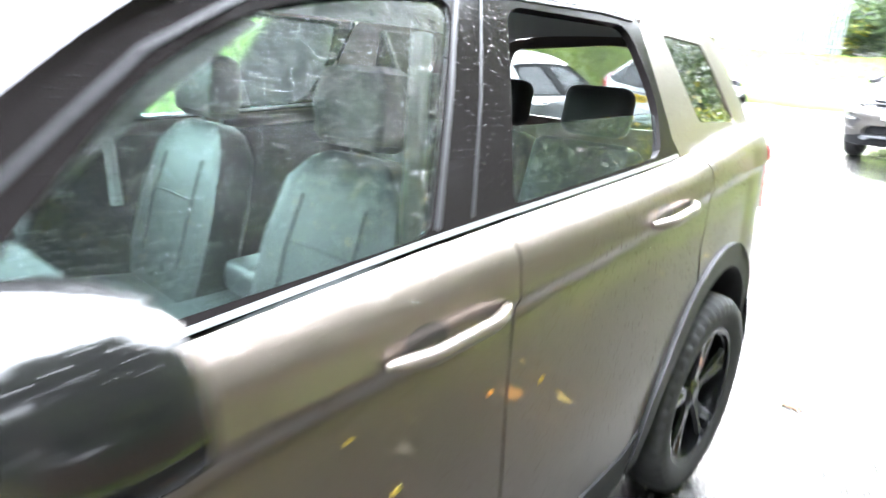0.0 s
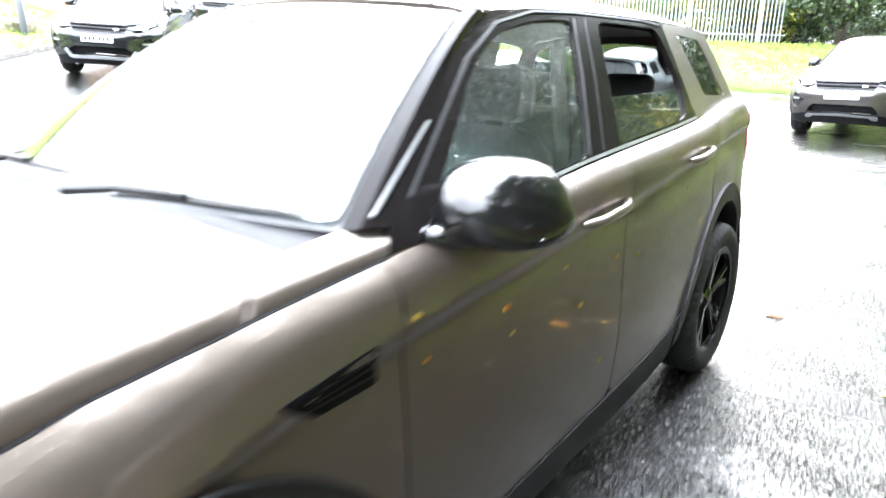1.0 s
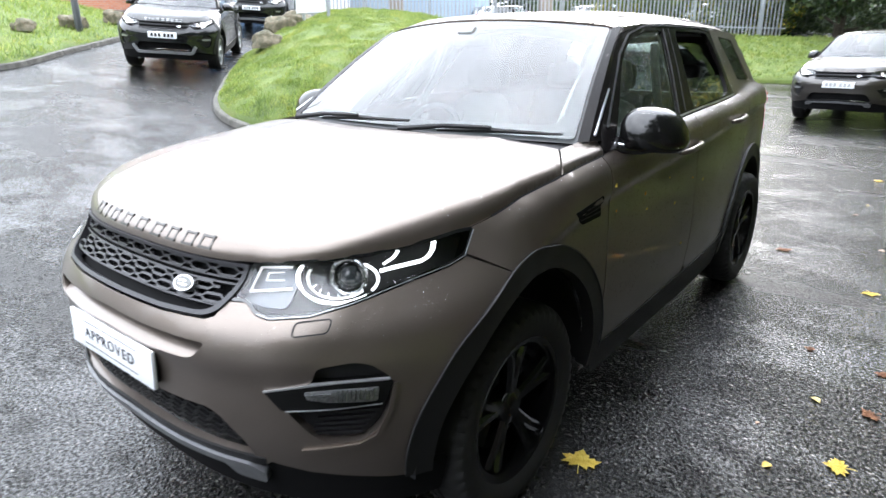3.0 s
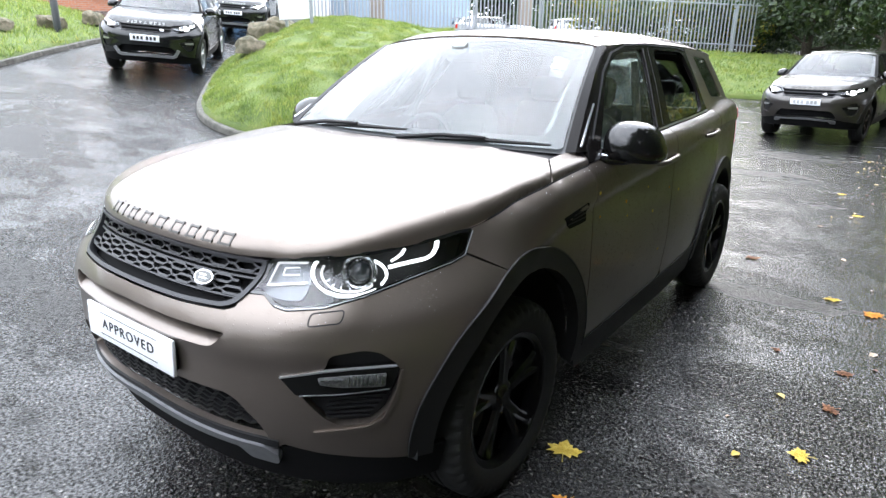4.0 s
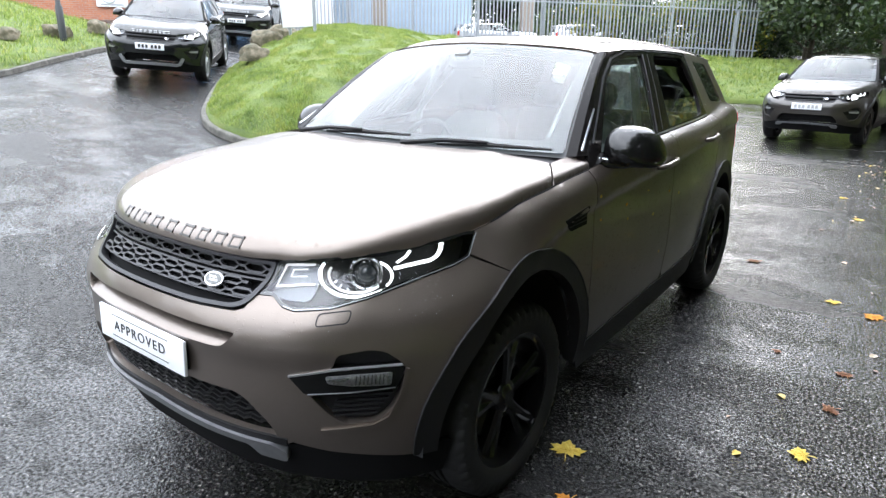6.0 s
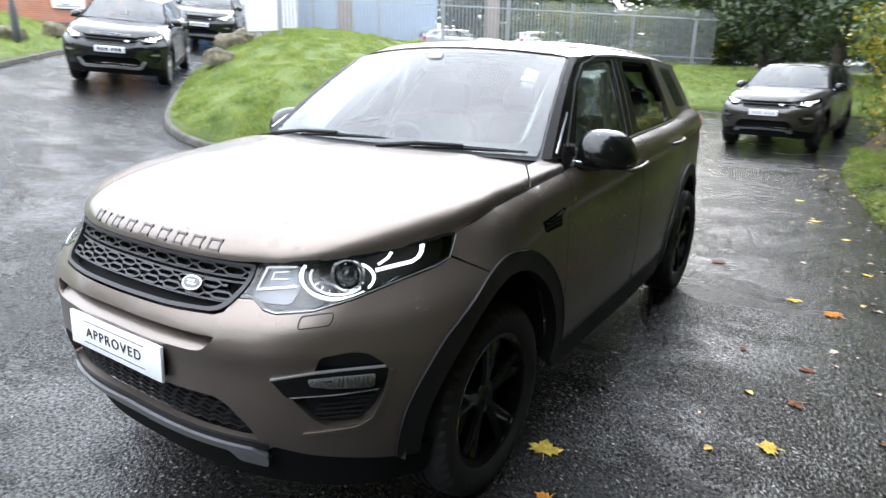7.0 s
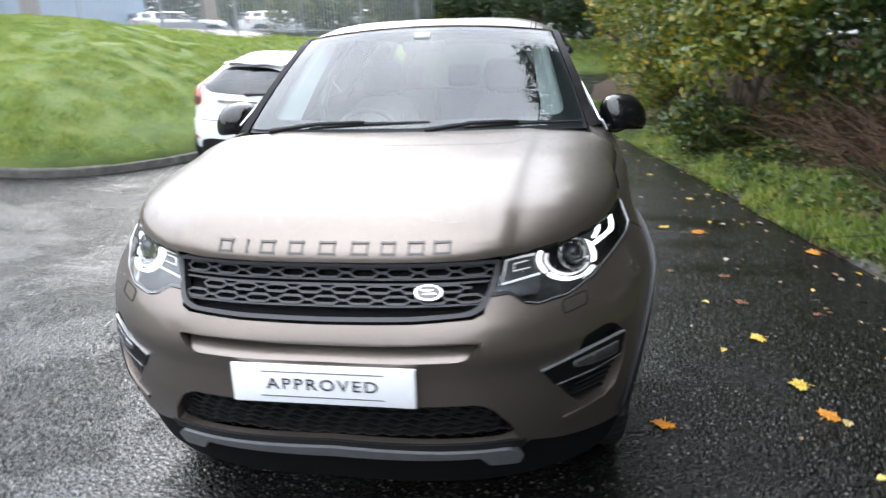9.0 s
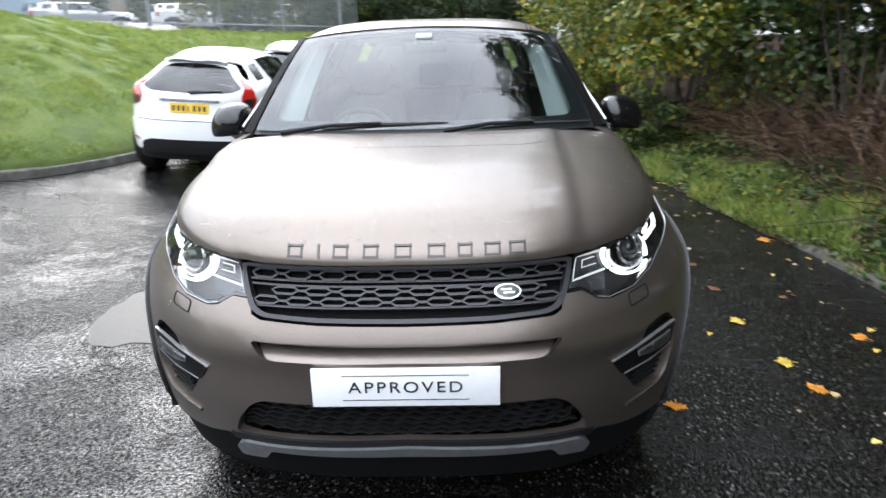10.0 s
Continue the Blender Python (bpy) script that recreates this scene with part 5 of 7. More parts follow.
def road_z(x, y):
    """Height of the tarmac: level by the car, climbing to the west and slowly to the north."""
    z = .135 * soft(-(x + 3.0), .5) + .05 * soft(min(y, 60) - 12.5, 1.0)
    k = min(max((-x - 6) / 5, 0), 1)
    z = min(z, 6.0) + .035 * k * (min(max(y, -10), 40) - 4)
    # level yard beyond the fence
    f = min(max((.799 * (y - 16.45) - .602 * (x + 20.4)) / 1.5, 0), 1) if x < 2 else 0.0
    return z + (1.95 - z) * f


def lie(x, y, turn, lift=0.0, base=road_z):
    """A pose on the sloping ground, turned about the upright."""
    e = .6
    n = Vector((-(base(x + e, y) - base(x - e, y)) / (2 * e), -(base(x, y + e) - base(x, y - e)) / (2 * e), 1)).normalized()
    a = Vector((math.cos(radians(turn)), math.sin(radians(turn)), 0))
    b = n.cross(a).normalized()
    a = b.cross(n)
    m = Matrix((a, b, n)).transposed().to_4x4()
    return Matrix.Translation((x, y, base(x, y) + lift)) @ m


def asphalt():
    """Wet, coarse chippings: glossy rounded stones, hollows with shade put into the colour, drier bands."""
    m, nt, p = mat_base("wet_asphalt")
    tc = nt.nodes.new("ShaderNodeTexCoord")
    chip = noise_node(nt, 66.0, 2.0, 0.6, tc.outputs["Object"])
    lump = noise_node(nt, 17.0, 2.0, 0.5, tc.outputs["Object"])
    mid = noise_node(nt, 1.3, 6.0, 0.62, tc.outputs["Object"])
    turn = node(nt, "ShaderNodeMapping", Rotation=(0, 0, radians(-47)), Scale=(0.38, 0.95, 1.0))
    nt.links.new(tc.outputs["Object"], turn.inputs["Vector"])
    band = noise_node(nt, 1.0, 5.0, 0.65, turn.outputs["Vector"])
    vor = node(nt, "ShaderNodeTexVoronoi", Scale=92.0)
    nt.links.new(tc.outputs["Object"], vor.inputs["Vector"])
    sep = nt.nodes.new("ShaderNodeSeparateColor")
    nt.links.new(vor.outputs["Color"], sep.inputs["Color"])
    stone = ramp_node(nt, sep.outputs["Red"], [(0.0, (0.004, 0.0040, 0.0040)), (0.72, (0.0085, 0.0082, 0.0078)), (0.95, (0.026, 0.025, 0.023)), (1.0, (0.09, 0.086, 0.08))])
    # base colour darkened in the hollows, standing in for shadow between chippings
    pit_shade = ramp_node(nt, chip.outputs["Fac"], [(0.36, (0.12,) * 3), (0.52, (0.8,) * 3), (0.66, (1.5,) * 3)])
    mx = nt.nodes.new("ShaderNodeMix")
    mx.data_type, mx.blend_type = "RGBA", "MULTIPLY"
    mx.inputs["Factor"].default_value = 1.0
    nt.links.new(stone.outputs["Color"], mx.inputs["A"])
    nt.links.new(pit_shade.outputs["Color"], mx.inputs["B"])
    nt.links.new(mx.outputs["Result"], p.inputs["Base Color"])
    wet = nt.nodes.new("ShaderNodeMath")
    wet.operation = "ADD"
    nt.links.new(mid.outputs["Fac"], wet.inputs[0])
    nt.links.new(band.outputs["Fac"], wet.inputs[1])
    ro = ramp_node(nt, wet.outputs["Value"], [(0.80, (0.13,) * 3), (1.0, (0.20,) * 3)])
    dry = ramp_node(nt, band.outputs["Fac"], [(0.50, (0.0,) * 3), (0.66, (0.12,) * 3)])
    ad = nt.nodes.new("ShaderNodeMath")
    nt.links.new(ro.outputs["Color"], ad.inputs[0])
    nt.links.new(dry.outputs["Color"], ad.inputs[1])
    nt.links.new(ad.outputs["Value"], p.inputs["Roughness"])
    sp = ramp_node(nt, chip.outputs["Fac"], [(0.38, (0.07,) * 3), (0.48, (0.36,) * 3), (0.60, (0.66,) * 3)])
    sb = ramp_node(nt, wet.outputs["Value"], [(0.78, (1.2,) * 3), (1.0, (0.95,) * 3), (1.22, (0.65,) * 3)])
    ms = nt.nodes.new("ShaderNodeMath")
    ms.operation = "MULTIPLY"
    nt.links.new(sp.outputs["Color"], ms.inputs[0])
    nt.links.new(sb.outputs["Color"], ms.inputs[1])
    nt.links.new(ms.outputs["Value"], p.inputs["Specular IOR Level"])
    b0 = bump_node(nt, lump.outputs["Fac"], 1.0, 0.0042)
    b1 = bump_node(nt, vor.outputs["Distance"], 1.0, 0.0025, b0.outputs["Normal"])
    b1.invert = True
    film = ramp_node(nt, wet.outputs["Value"], [(0.82, (0.45,) * 3), (0.98, (0.85,) * 3), (1.10, (1.0,) * 3)])
    nt.links.new(film.outputs["Color"], b1.inputs["Strength"])
    b2 = bump_node(nt, chip.outputs["Fac"], 1.0, 0.0080, b1.outputs["Normal"])
    nt.links.new(film.outputs["Color"], b2.inputs["Strength"])
    nt.links.new(b2.outputs["Normal"], p.inputs["Normal"])
    return m


M_ASPHALT = asphalt()


def soil_mat(name, stops, scale=9.0):
    m, nt, p = mat_base(name)
    a = noise_node(nt, scale, 6.0, 0.65)
    r = ramp_node(nt, a.outputs["Fac"], stops)
    nt.links.new(r.outputs["Color"], p.inputs["Base Color"])
    f = noise_node(nt, 60.0, 4.0)
    b = bump_node(nt, f.outputs["Fac"], 0.8, 0.03)
    nt.links.new(b.outputs["Normal"], p.inputs["Normal"])
    p.inputs["Roughness"].default_value = 0.85
    return m


M_TURF = soil_mat("turf_base", [(0.3, (0.045, 0.075, 0.014)), (0.5, (0.085, 0.125, 0.02)), (0.72, (0.13, 0.145, 0.032))], 1.6)
M_LITTER = soil_mat("leaf_litter", [(0.3, (0.018, 0.012, 0.008)), (0.5, (0.06, 0.036, 0.02)), (0.72, (0.13, 0.075, 0.035))], 11.0)
M_KERB = soil_mat("wet_concrete_kerb", [(0.3, (0.05, 0.048, 0.04)), (0.55, (0.11, 0.105, 0.092)), (0.8, (0.20, 0.19, 0.17))], 7.0)
M_STONE = soil_mat("mossy_sandstone", [(0.3, (0.035, 0.04, 0.018)), (0.5, (0.11, 0.095, 0.06)), (0.72, (0.24, 0.20, 0.145))], 6.0)


def leaf_mat(name, stops, trans=0.35, rough=0.42, patch=0.0):
    """Leaves or blades whose colour differs from piece to piece."""
    m, nt, p = mat_base(name)
    g = nt.nodes.new("ShaderNodeNewGeometry")
    r = ramp_node(nt, g.outputs["Random Per Island"], stops)
    if patch:
        # greener and drier patches, a pace or two across
        pn = noise_node(nt, patch, 4.0, 0.65)
        pr = ramp_node(nt, pn.outputs["Fac"], [(0.33, (0.50, 0.60, 0.50)), (0.5, (0.95, 1.0, 0.9)), (0.64, (1.22, 1.08, 1.0))])
        mm = nt.nodes.new("ShaderNodeMix")
        mm.data_type, mm.blend_type = "RGBA", "MULTIPLY"
        mm.inputs["Factor"].default_value = 1.0
        nt.links.new(r.outputs["Color"], mm.inputs["A"])
        nt.links.new(pr.outputs["Color"], mm.inputs["B"])
        r = mm
    tint = r.outputs["Result"] if patch else r.outputs["Color"]
    nt.links.new(tint, p.inputs["Base Color"])
    p.inputs["Roughness"].default_value = rough
    t = nt.nodes.new("ShaderNodeBsdfTranslucent")
    nt.links.new(tint, t.inputs["Color"])
    mx = nt.nodes.new("ShaderNodeMixShader")
    mx.inputs["Fac"].default_value = trans
    nt.links.new(p.outputs["BSDF"], mx.inputs[1])
    nt.links.new(t.outputs["BSDF"], mx.inputs[2])
    nt.links.new(mx.outputs["Shader"], nt.nodes["Material Output"].inputs["Surface"])
    return m


M_GRASS = leaf_mat("grass_blades", [(0.0, (0.095, 0.15, 0.03)), (0.45, (0.195, 0.265, 0.054)), (0.8, (0.28, 0.33, 0.085)), (1.0, (0.34, 0.345, 0.13))], 0.5, 0.5, patch=2.6)
M_LEAVES = leaf_mat("green_leaves", [(0.0, (0.016, 0.037, 0.008)), (0.5, (0.038, 0.078, 0.015)), (0.84, (0.085, 0.125, 0.02)), (0.95, (0.17, 0.165, 0.025)), (1.0, (0.33, 0.22, 0.02))])
M_LEAVES_YELLOW = leaf_mat("yellowing_leaves", [(0.0, (0.035, 0.07, 0.010)), (0.4, (0.095, 0.14, 0.018)), (0.78, (0.20, 0.21, 0.025)), (1.0, (0.40, 0.28, 0.025))])
M_LEAVES_DARK = leaf_mat("dark_leaves", [(0.0, (0.014, 0.03, 0.010)), (0.6, (0.032, 0.06, 0.017)), (1.0, (0.07, 0.10, 0.025))], 0.25)
M_BRACKEN = leaf_mat("dead_bracken", [(0.0, (0.022, 0.012, 0.007)), (0.5, (0.065, 0.034, 0.016)), (1.0, (0.15, 0.085, 0.04))], 0.2, 0.7)
M_STAKE = soil_mat("weathered_pole", [(0.3, (0.07, 0.05, 0.035)), (0.7, (0.17, 0.13, 0.10))], 14.0)
M_BARK = soil_mat("bark", [(0.3, (0.035, 0.028, 0.02)), (0.7, (0.10, 0.08, 0.06))], 14.0)


def grid_sheet(name, xs, ys, zf, mat):
    v = [(float(x), float(y), zf(float(x), float(y))) for y in ys for x in xs]
    n = len(xs)
    f = [(j * n + i, j * n + i + 1, (j + 1) * n + i + 1, (j + 1) * n + i) for j in range(len(ys) - 1) for i in range(n - 1)]
    return mesh_ob(name, v, f, mat)


def graded(lo, hi, a, b, step):
    out = list(np.arange(a, b + 1e-6, step))
    s, x = step, b
    while x < hi:
        s *= 1.35
        x += s
        out.append(min(x, hi))
    s, x = step, a
    while x > lo:
        s *= 1.35
        x -= s
        out.insert(0, max(x, lo))
    return out


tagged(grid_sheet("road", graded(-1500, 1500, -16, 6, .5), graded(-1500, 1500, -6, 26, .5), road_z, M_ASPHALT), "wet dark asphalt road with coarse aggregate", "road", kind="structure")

# kerbed grass island with its mound
def inset(line, d):
    """A line moved sideways, to its left for a positive d."""
    out = []
    for i, (x, y) in enumerate(line):
        a, b = line[max(i - 1, 0)], line[min(i + 1, len(line) - 1)]
        v = Vector((b[0] - a[0], b[1] - a[1])).normalized()
        out.append((x - v.y * d, y + v.x * d))
    return out


KERB = [(-4.7, 18.0), (-4.7, 14.0), (-4.35, 10.0), (-3.92, 7.6), (-3.92, 6.4), (-4.12, 5.45), (-4.38, 4.65), (-4.75, 4.02), (-5.25, 3.68), (-5.85, 3.57), (-6.45, 3.60), (-7.0, 3.78), (-7.6, 4.12), (-8.5, 4.82), (-9.4, 5.55), (-10.3, 6.35), (-11.6, 7.8), (-13.2, 9.8), (-15.2, 12.6), (-17.4, 15.9)]
ISLAND = inset(KERB, -.10) + [(-20.3, 16.4), (-14.9, 20.6), (-4.2, 28.7), (3.5, 34.5), (6.0, 20.4), (2.0, 20.2), (-2.2, 19.8), (-4.1, 19.0)]
FA, FB = Vector((-20.4, 16.45)), Vector((-4.2, 28.65))


def seg_dist(poly, x, y, closed=False):
    best = 1e9
    n = len(poly)
    for i in range(n if closed else n - 1):
        (ax, ay), (bx, by) = poly[i], poly[(i + 1) % n]
        dx, dy = bx - ax, by - ay
        t = min(max(((x - ax) * dx + (y - ay) * dy) / (dx * dx + dy * dy), 0), 1)
        best = min(best, math.hypot(x - ax - t * dx, y - ay - t * dy))
    return best


def fence_z(x):
    return lin(x, (-20, 2.3), (-14.9, 2.15), (-4.2, 1.75), (4, 1.5))


FRONT = [(6.0, 20.4), (2.0, 20.2), (-2.2, 19.8), (-4.1, 19.0)] + KERB


def island_z(x, y):
    d = seg_dist(FRONT, x, y)
    r = road_z(x, y) + .09
    w1 = 1 - math.exp(-d / 1.15)
    h = r * (1 - w1) + min(r, 1.45) * w1 + w1 * (.31 + .98 * math.exp(-((x + 9.16) ** 2 + (y - 9.09) ** 2) / 42.0))
    w = Vector((x, y)) - FA
    dirf = (FB - FA).normalized()
    fd = abs(w.x * dirf.y - w.y * dirf.x)
    k = max(0.0, 1 - fd / 9.0)
    k = k * k * (3 - 2 * k) * min(1.0, d / 1.2)
    h = h * (1 - k) + fence_z(x) * k
    h += (.05 * noise.noise(Vector((x * 1.3, y * 1.3, 0))) + .10 * noise.noise(Vector((x * .45, y * .45, 3))) + .045 * noise.noise(Vector((x * 2.6, y * 2.6, 9)))) * min(1.0, d / .8)
    return h


def plate_sheet(name, poly, zf, mat, step, drop=.4):
    bm = bmesh.new()
    v2, fs = fill(poly, (), step)
    vs = [bm.verts.new((x, y, zf(x, y))) for x, y in v2]
    for f in fs:
        bm.faces.new([vs[i] for i in f])
    bmesh.ops.delete(bm, geom=[v for v in bm.verts if not v.link_faces], context="VERTS")
    bmesh.ops.recalc_face_normals(bm, faces=bm.faces)
    if sum(f.normal.z for f in bm.faces) < 0:
        bmesh.ops.reverse_faces(bm, faces=bm.faces)
    rim = [e for e in bm.edges if e.is_boundary]
    q = bmesh.ops.extrude_edge_only(bm, edges=rim)
    for v in q["geom"]:
        if isinstance(v, bmesh.types.BMVert):
            v.co.z -= drop
    me = bpy.data.meshes.new(name)
    bm.to_mesh(me)
    bm.free()
    me.materials.append(mat)
    me.polygons.foreach_set("use_smooth", [True] * len(me.polygons))
    return new(name, me)


tagged(plate_sheet("ground", ISLAND, island_z, M_TURF, .45), "grass-covered mound on a kerbed island", "grass bank", kind="structure")


def kerb_run(name, line, zf, w=.13, h=.10, piece=.9, label="", inward=1):
    """Kerb stones laid end to end along a line."""
    k = empty(name)
    tagged(k, label, "kerb", kind="structure")
    pts = []
    for (ax, ay), (bx, by) in zip(line, line[1:]):
        n = max(1, int(math.hypot(bx - ax, by - ay) / .12))
        pts += [(ax + (bx - ax) * i / n, ay + (by - ay) * i / n) for i in range(n)]
    # smooth the line
    for _ in range(12):
        pts = [pts[0]] + [((a[0] + 2 * b[0] + c[0]) / 4, (a[1] + 2 * b[1] + c[1]) / 4) for a, b, c in zip(pts, pts[1:], pts[2:])] + [pts[-1]]
    per = max(2, int(piece / .12))
    for i in range(0, len(pts) - 1, per):
        seg = pts[i:i + per + 1]
        if len(seg) < 2:
            continue
        bm = bmesh.new()
        rows = []
        jit = random.uniform(-.006, .006)
        for j, (x, y) in enumerate(seg):
            a, b = seg[max(j - 1, 0)], seg[min(j + 1, len(seg) - 1)]
            d = Vector((b[0] - a[0], b[1] - a[1])).normalized()
            nx, ny = -d.y * inward, d.x * inward
            sh = .006 if j in (0, len(seg) - 1) else 0
            z = zf(x, y)
            prof = ((0, -.15), (0, h - .025 - sh), (.008, h - .008 - sh), (.028, h + jit - sh), (w, h + jit - sh), (w, -.15))
            ex = d * (.004 if j == 0 else -.004 if j == len(seg) - 1 else 0)
            rows.append([bm.verts.new((x + nx * o + ex.x, y + ny * o + ex.y, z + u)) for o, u in prof])
        for A, B in zip(rows, rows[1:]):
            for q in range(5):
                bm.faces.new((A[q], A[q + 1], B[q + 1], B[q]))
        bm.faces.new(rows[0])
        bm.faces.new(rows[-1])
        part("kerb_stone", bm, M_KERB, k)
    return k


kerb_run("kerb", KERB, road_z, label="wet concrete kerb round the grass island", inward=-1)

# verge on the right, with a low buried edging
VERGE = [(3.10, -6.0), (2.93, 0.0), (2.87, 1.3), (2.84, 1.9), (2.70, 2.5), (2.58, 3.4), (2.46, 4.6), (2.30, 5.6), (2.08, 7.0), (1.85, 8.6), (1.70, 10.0), (1.75, 13.0), (2.2, 17.0), (3.5, 20.4)]


def verge_x(y):
    return lin(y, *[(b, a) for a, b in VERGE])


def verge_z(x, y):
    d = max(0.0, x - verge_x(y))
    return road_z(x, y) + .02 + .10 * (1 - math.exp(-d / .4)) + .16 * max(0, d - .5) * (1 if d < 6 else 6 / d) + (.04 * noise.noise(Vector((x * 2.1, y * 2.1, 7))) + .015 * noise.noise(Vector((x * 7, y * 7, 2)))) * min(1, d / .3)


tagged(plate_sheet("ground", VERGE + [(30.0, 20.4), (30.0, -6.0)], verge_z, M_LITTER, .4), "verge of soil, moss and fallen leaves", "verge", kind="structure")
kerb_run("kerb", [(3.02, -3.0), (2.90, .6), (2.86, 1.3), (2.82, 1.95), (2.72, 2.45)], road_z, w=.08, h=.045, label="low worn concrete edging of the verge", inward=-1)

# grass bank on the far left, up to the buildings
BANKL = [(-10.9, -6.0), (-11.2, -1.0), (-12.1, 2.9), (-13.5, 4.4), (-14.95, 6.1), (-17.2, 9.0), (-19.6, 12.4)]


def bank_z(x, y):
    d = seg_dist(BANKL, x, y)
    k = min(max((y - 6) / 4, 0), 1)
    return road_z(x, y) + .09 + .13 * min(d, 9) * (1 - k) - .07 * d * k + .08 * noise.noise(Vector((x * .5, y * .5, 9))) * min(1, d)


tagged(plate_sheet("ground", inset(BANKL, .10) + [(-21.5, 12.0), (-24.0, 8.2), (-26.5, 3.0), (-26.5, -6.0)], bank_z, M_TURF, .5), "grass bank below the brick building", "grass bank", kind="structure")
kerb_run("kerb", BANKL, road_z, label="pale stone kerb along the climbing road", inward=1)


# ---- planting ----
def scatter_mesh(name, P, N, size, mat, shape="leaf", seed=1, stretch=1.6):
    """Many small leaves or blades in one mesh. P: places, N: facing, size: length of each."""
    rng = np.random.default_rng(seed)
    n = len(P)
    N = N / np.maximum(np.linalg.norm(N, axis=1, keepdims=True), 1e-6)
    R = rng.normal(size=(n, 3))
    A = np.cross(N, R)
    A /= np.maximum(np.linalg.norm(A, axis=1, keepdims=True), 1e-6)
    B = np.cross(N, A)
    L, Wd = size[:, None], (size / stretch)[:, None]
    if shape == "leaf":
        mid = P + N * (Wd * .12)
        V = np.stack([P - A * L * .5, P - A * L * .1 + B * Wd * .5 + N * Wd * .18, P + A * L * .25 + B * Wd * .36 + N * Wd * .1, P + A * L * .5 - N * L * .12, P + A * L * .25 - B * Wd * .36 + N * Wd * .1, P - A * L * .1 - B * Wd * .5 + N * Wd * .18], 1)
        F = np.array([[0, 1, 2, 3], [0, 3, 4, 5]])
    else:  # blade: N is the way it grows
        lean = A * L * rng.uniform(.1, .6, (n, 1))
        V = np.stack([P - B * Wd * .5, P + B * Wd * .5, P + N * L * .55 + lean * .35 + B * Wd * .3, P + N * L * .95 + lean, P + N * L * .55 + lean * .35 - B * Wd * .3], 1)
        F = np.array([[0, 1, 2, 4], [4, 2, 3, 3]])
    k = V.shape[1]
    verts = V.reshape(-1, 3)
    me = bpy.data.meshes.new(name)
    if shape == "leaf":
        idx = (F[None] + (np.arange(n) * k)[:, None, None]).reshape(-1, 4)
        me.vertices.add(len(verts))
        me.vertices.foreach_set("co", verts.ravel())
        me.loops.add(idx.size)
        me.loops.foreach_set("vertex_index", idx.ravel())
        me.polygons.add(len(idx))
        me.polygons.foreach_set("loop_start", np.arange(len(idx)) * 4)
        me.polygons.foreach_set("loop_total", np.full(len(idx), 4))
    else:
        tri = np.array([[0, 1, 2], [0, 2, 4], [4, 2, 3]])
        idx = (tri[None] + (np.arange(n) * k)[:, None, None]).reshape(-1, 3)
        me.vertices.add(len(verts))
        me.vertices.foreach_set("co", verts.ravel())
        me.loops.add(idx.size)
        me.loops.foreach_set("vertex_index", idx.ravel())
        me.polygons.add(len(idx))
        me.polygons.foreach_set("loop_start", np.arange(len(idx)) * 3)
        me.polygons.foreach_set("loop_total", np.full(len(idx), 3))
    me.update(calc_edges=True)
    me.validate()
    me.materials.append(mat)
    return new(name, me)


def grass(name, poly, zf, count, size, label, seed, mat=None, keep=None, slim=7.0):
    rng = np.random.default_rng(seed)
    P = np.array(poly)
    lo, hi = P.min(0), P.max(0)
    xy = rng.uniform(lo, hi, (int(count * 2.2), 2))
    xy = xy[inside(poly, xy[:, 0], xy[:, 1])][:count]
    if keep is not None:
        xy = np.array([p for p in xy if keep(*p)])
    z = np.array([zf(x, y) for x, y in xy]) - .01
    pos = np.column_stack([xy, z])
    up = np.column_stack([rng.normal(0, .35, len(xy)), rng.normal(0, .35, len(xy)), np.ones(len(xy))])
    tall = np.array([1 + .5 * noise.noise(Vector((x * .8, y * .8, 5))) + .9 * noise.noise(Vector((x * 3.1, y * 3.1, 2))) for x, y in xy])
    s = rng.uniform(.6, 1.3, len(xy)) * size * np.clip(tall, .25, 2.0)
    ob = scatter_mesh(name, pos, up, s, mat or M_GRASS, "blade", seed, slim)
    tagged(ob, label, "grass", kind="stuff")
    return ob


grass("grass", [(-4.75, 13.0), (-4.03, 7.6), (-4.05, 6.4), (-4.25, 5.5), (-4.5, 4.7), (-4.85, 4.15), (-5.3, 3.82), (-5.85, 3.72), (-6.45, 3.74), (-7.0, 3.93), (-7.6, 4.28), (-8.5, 5.0), (-9.4, 5.75), (-10.3, 6.6), (-11.4, 8.0), (-12.5, 10.0), (-11, 13.0)], island_z, 165000, .048, "short green grass on the mound", 3)
grass("grass", [(-4.8, 13.0), (-11, 13.0), (-12.5, 10.0), (-17.2, 16.0), (-14.9, 20.4), (-4.2, 28.4), (3.4, 30), (5.9, 20.6), (2.0, 20.4), (-2.2, 20.0), (-4.6, 18.8)], island_z, 80000, .11, "rough grass up to the palisade fence", 4)
grass("grass", [(-11.1, -5.0), (-11.4, -1.0), (-12.3, 2.9), (-13.7, 4.5), (-15.1, 6.2), (-17.2, 9.2), (-19.6, 12.4), (-21.3, 11.9), (-24.0, 8.0), (-26.2, 3.0), (-26.2, -5.0)], bank_z, 50000, .11, "grass on the bank by the road", 5)
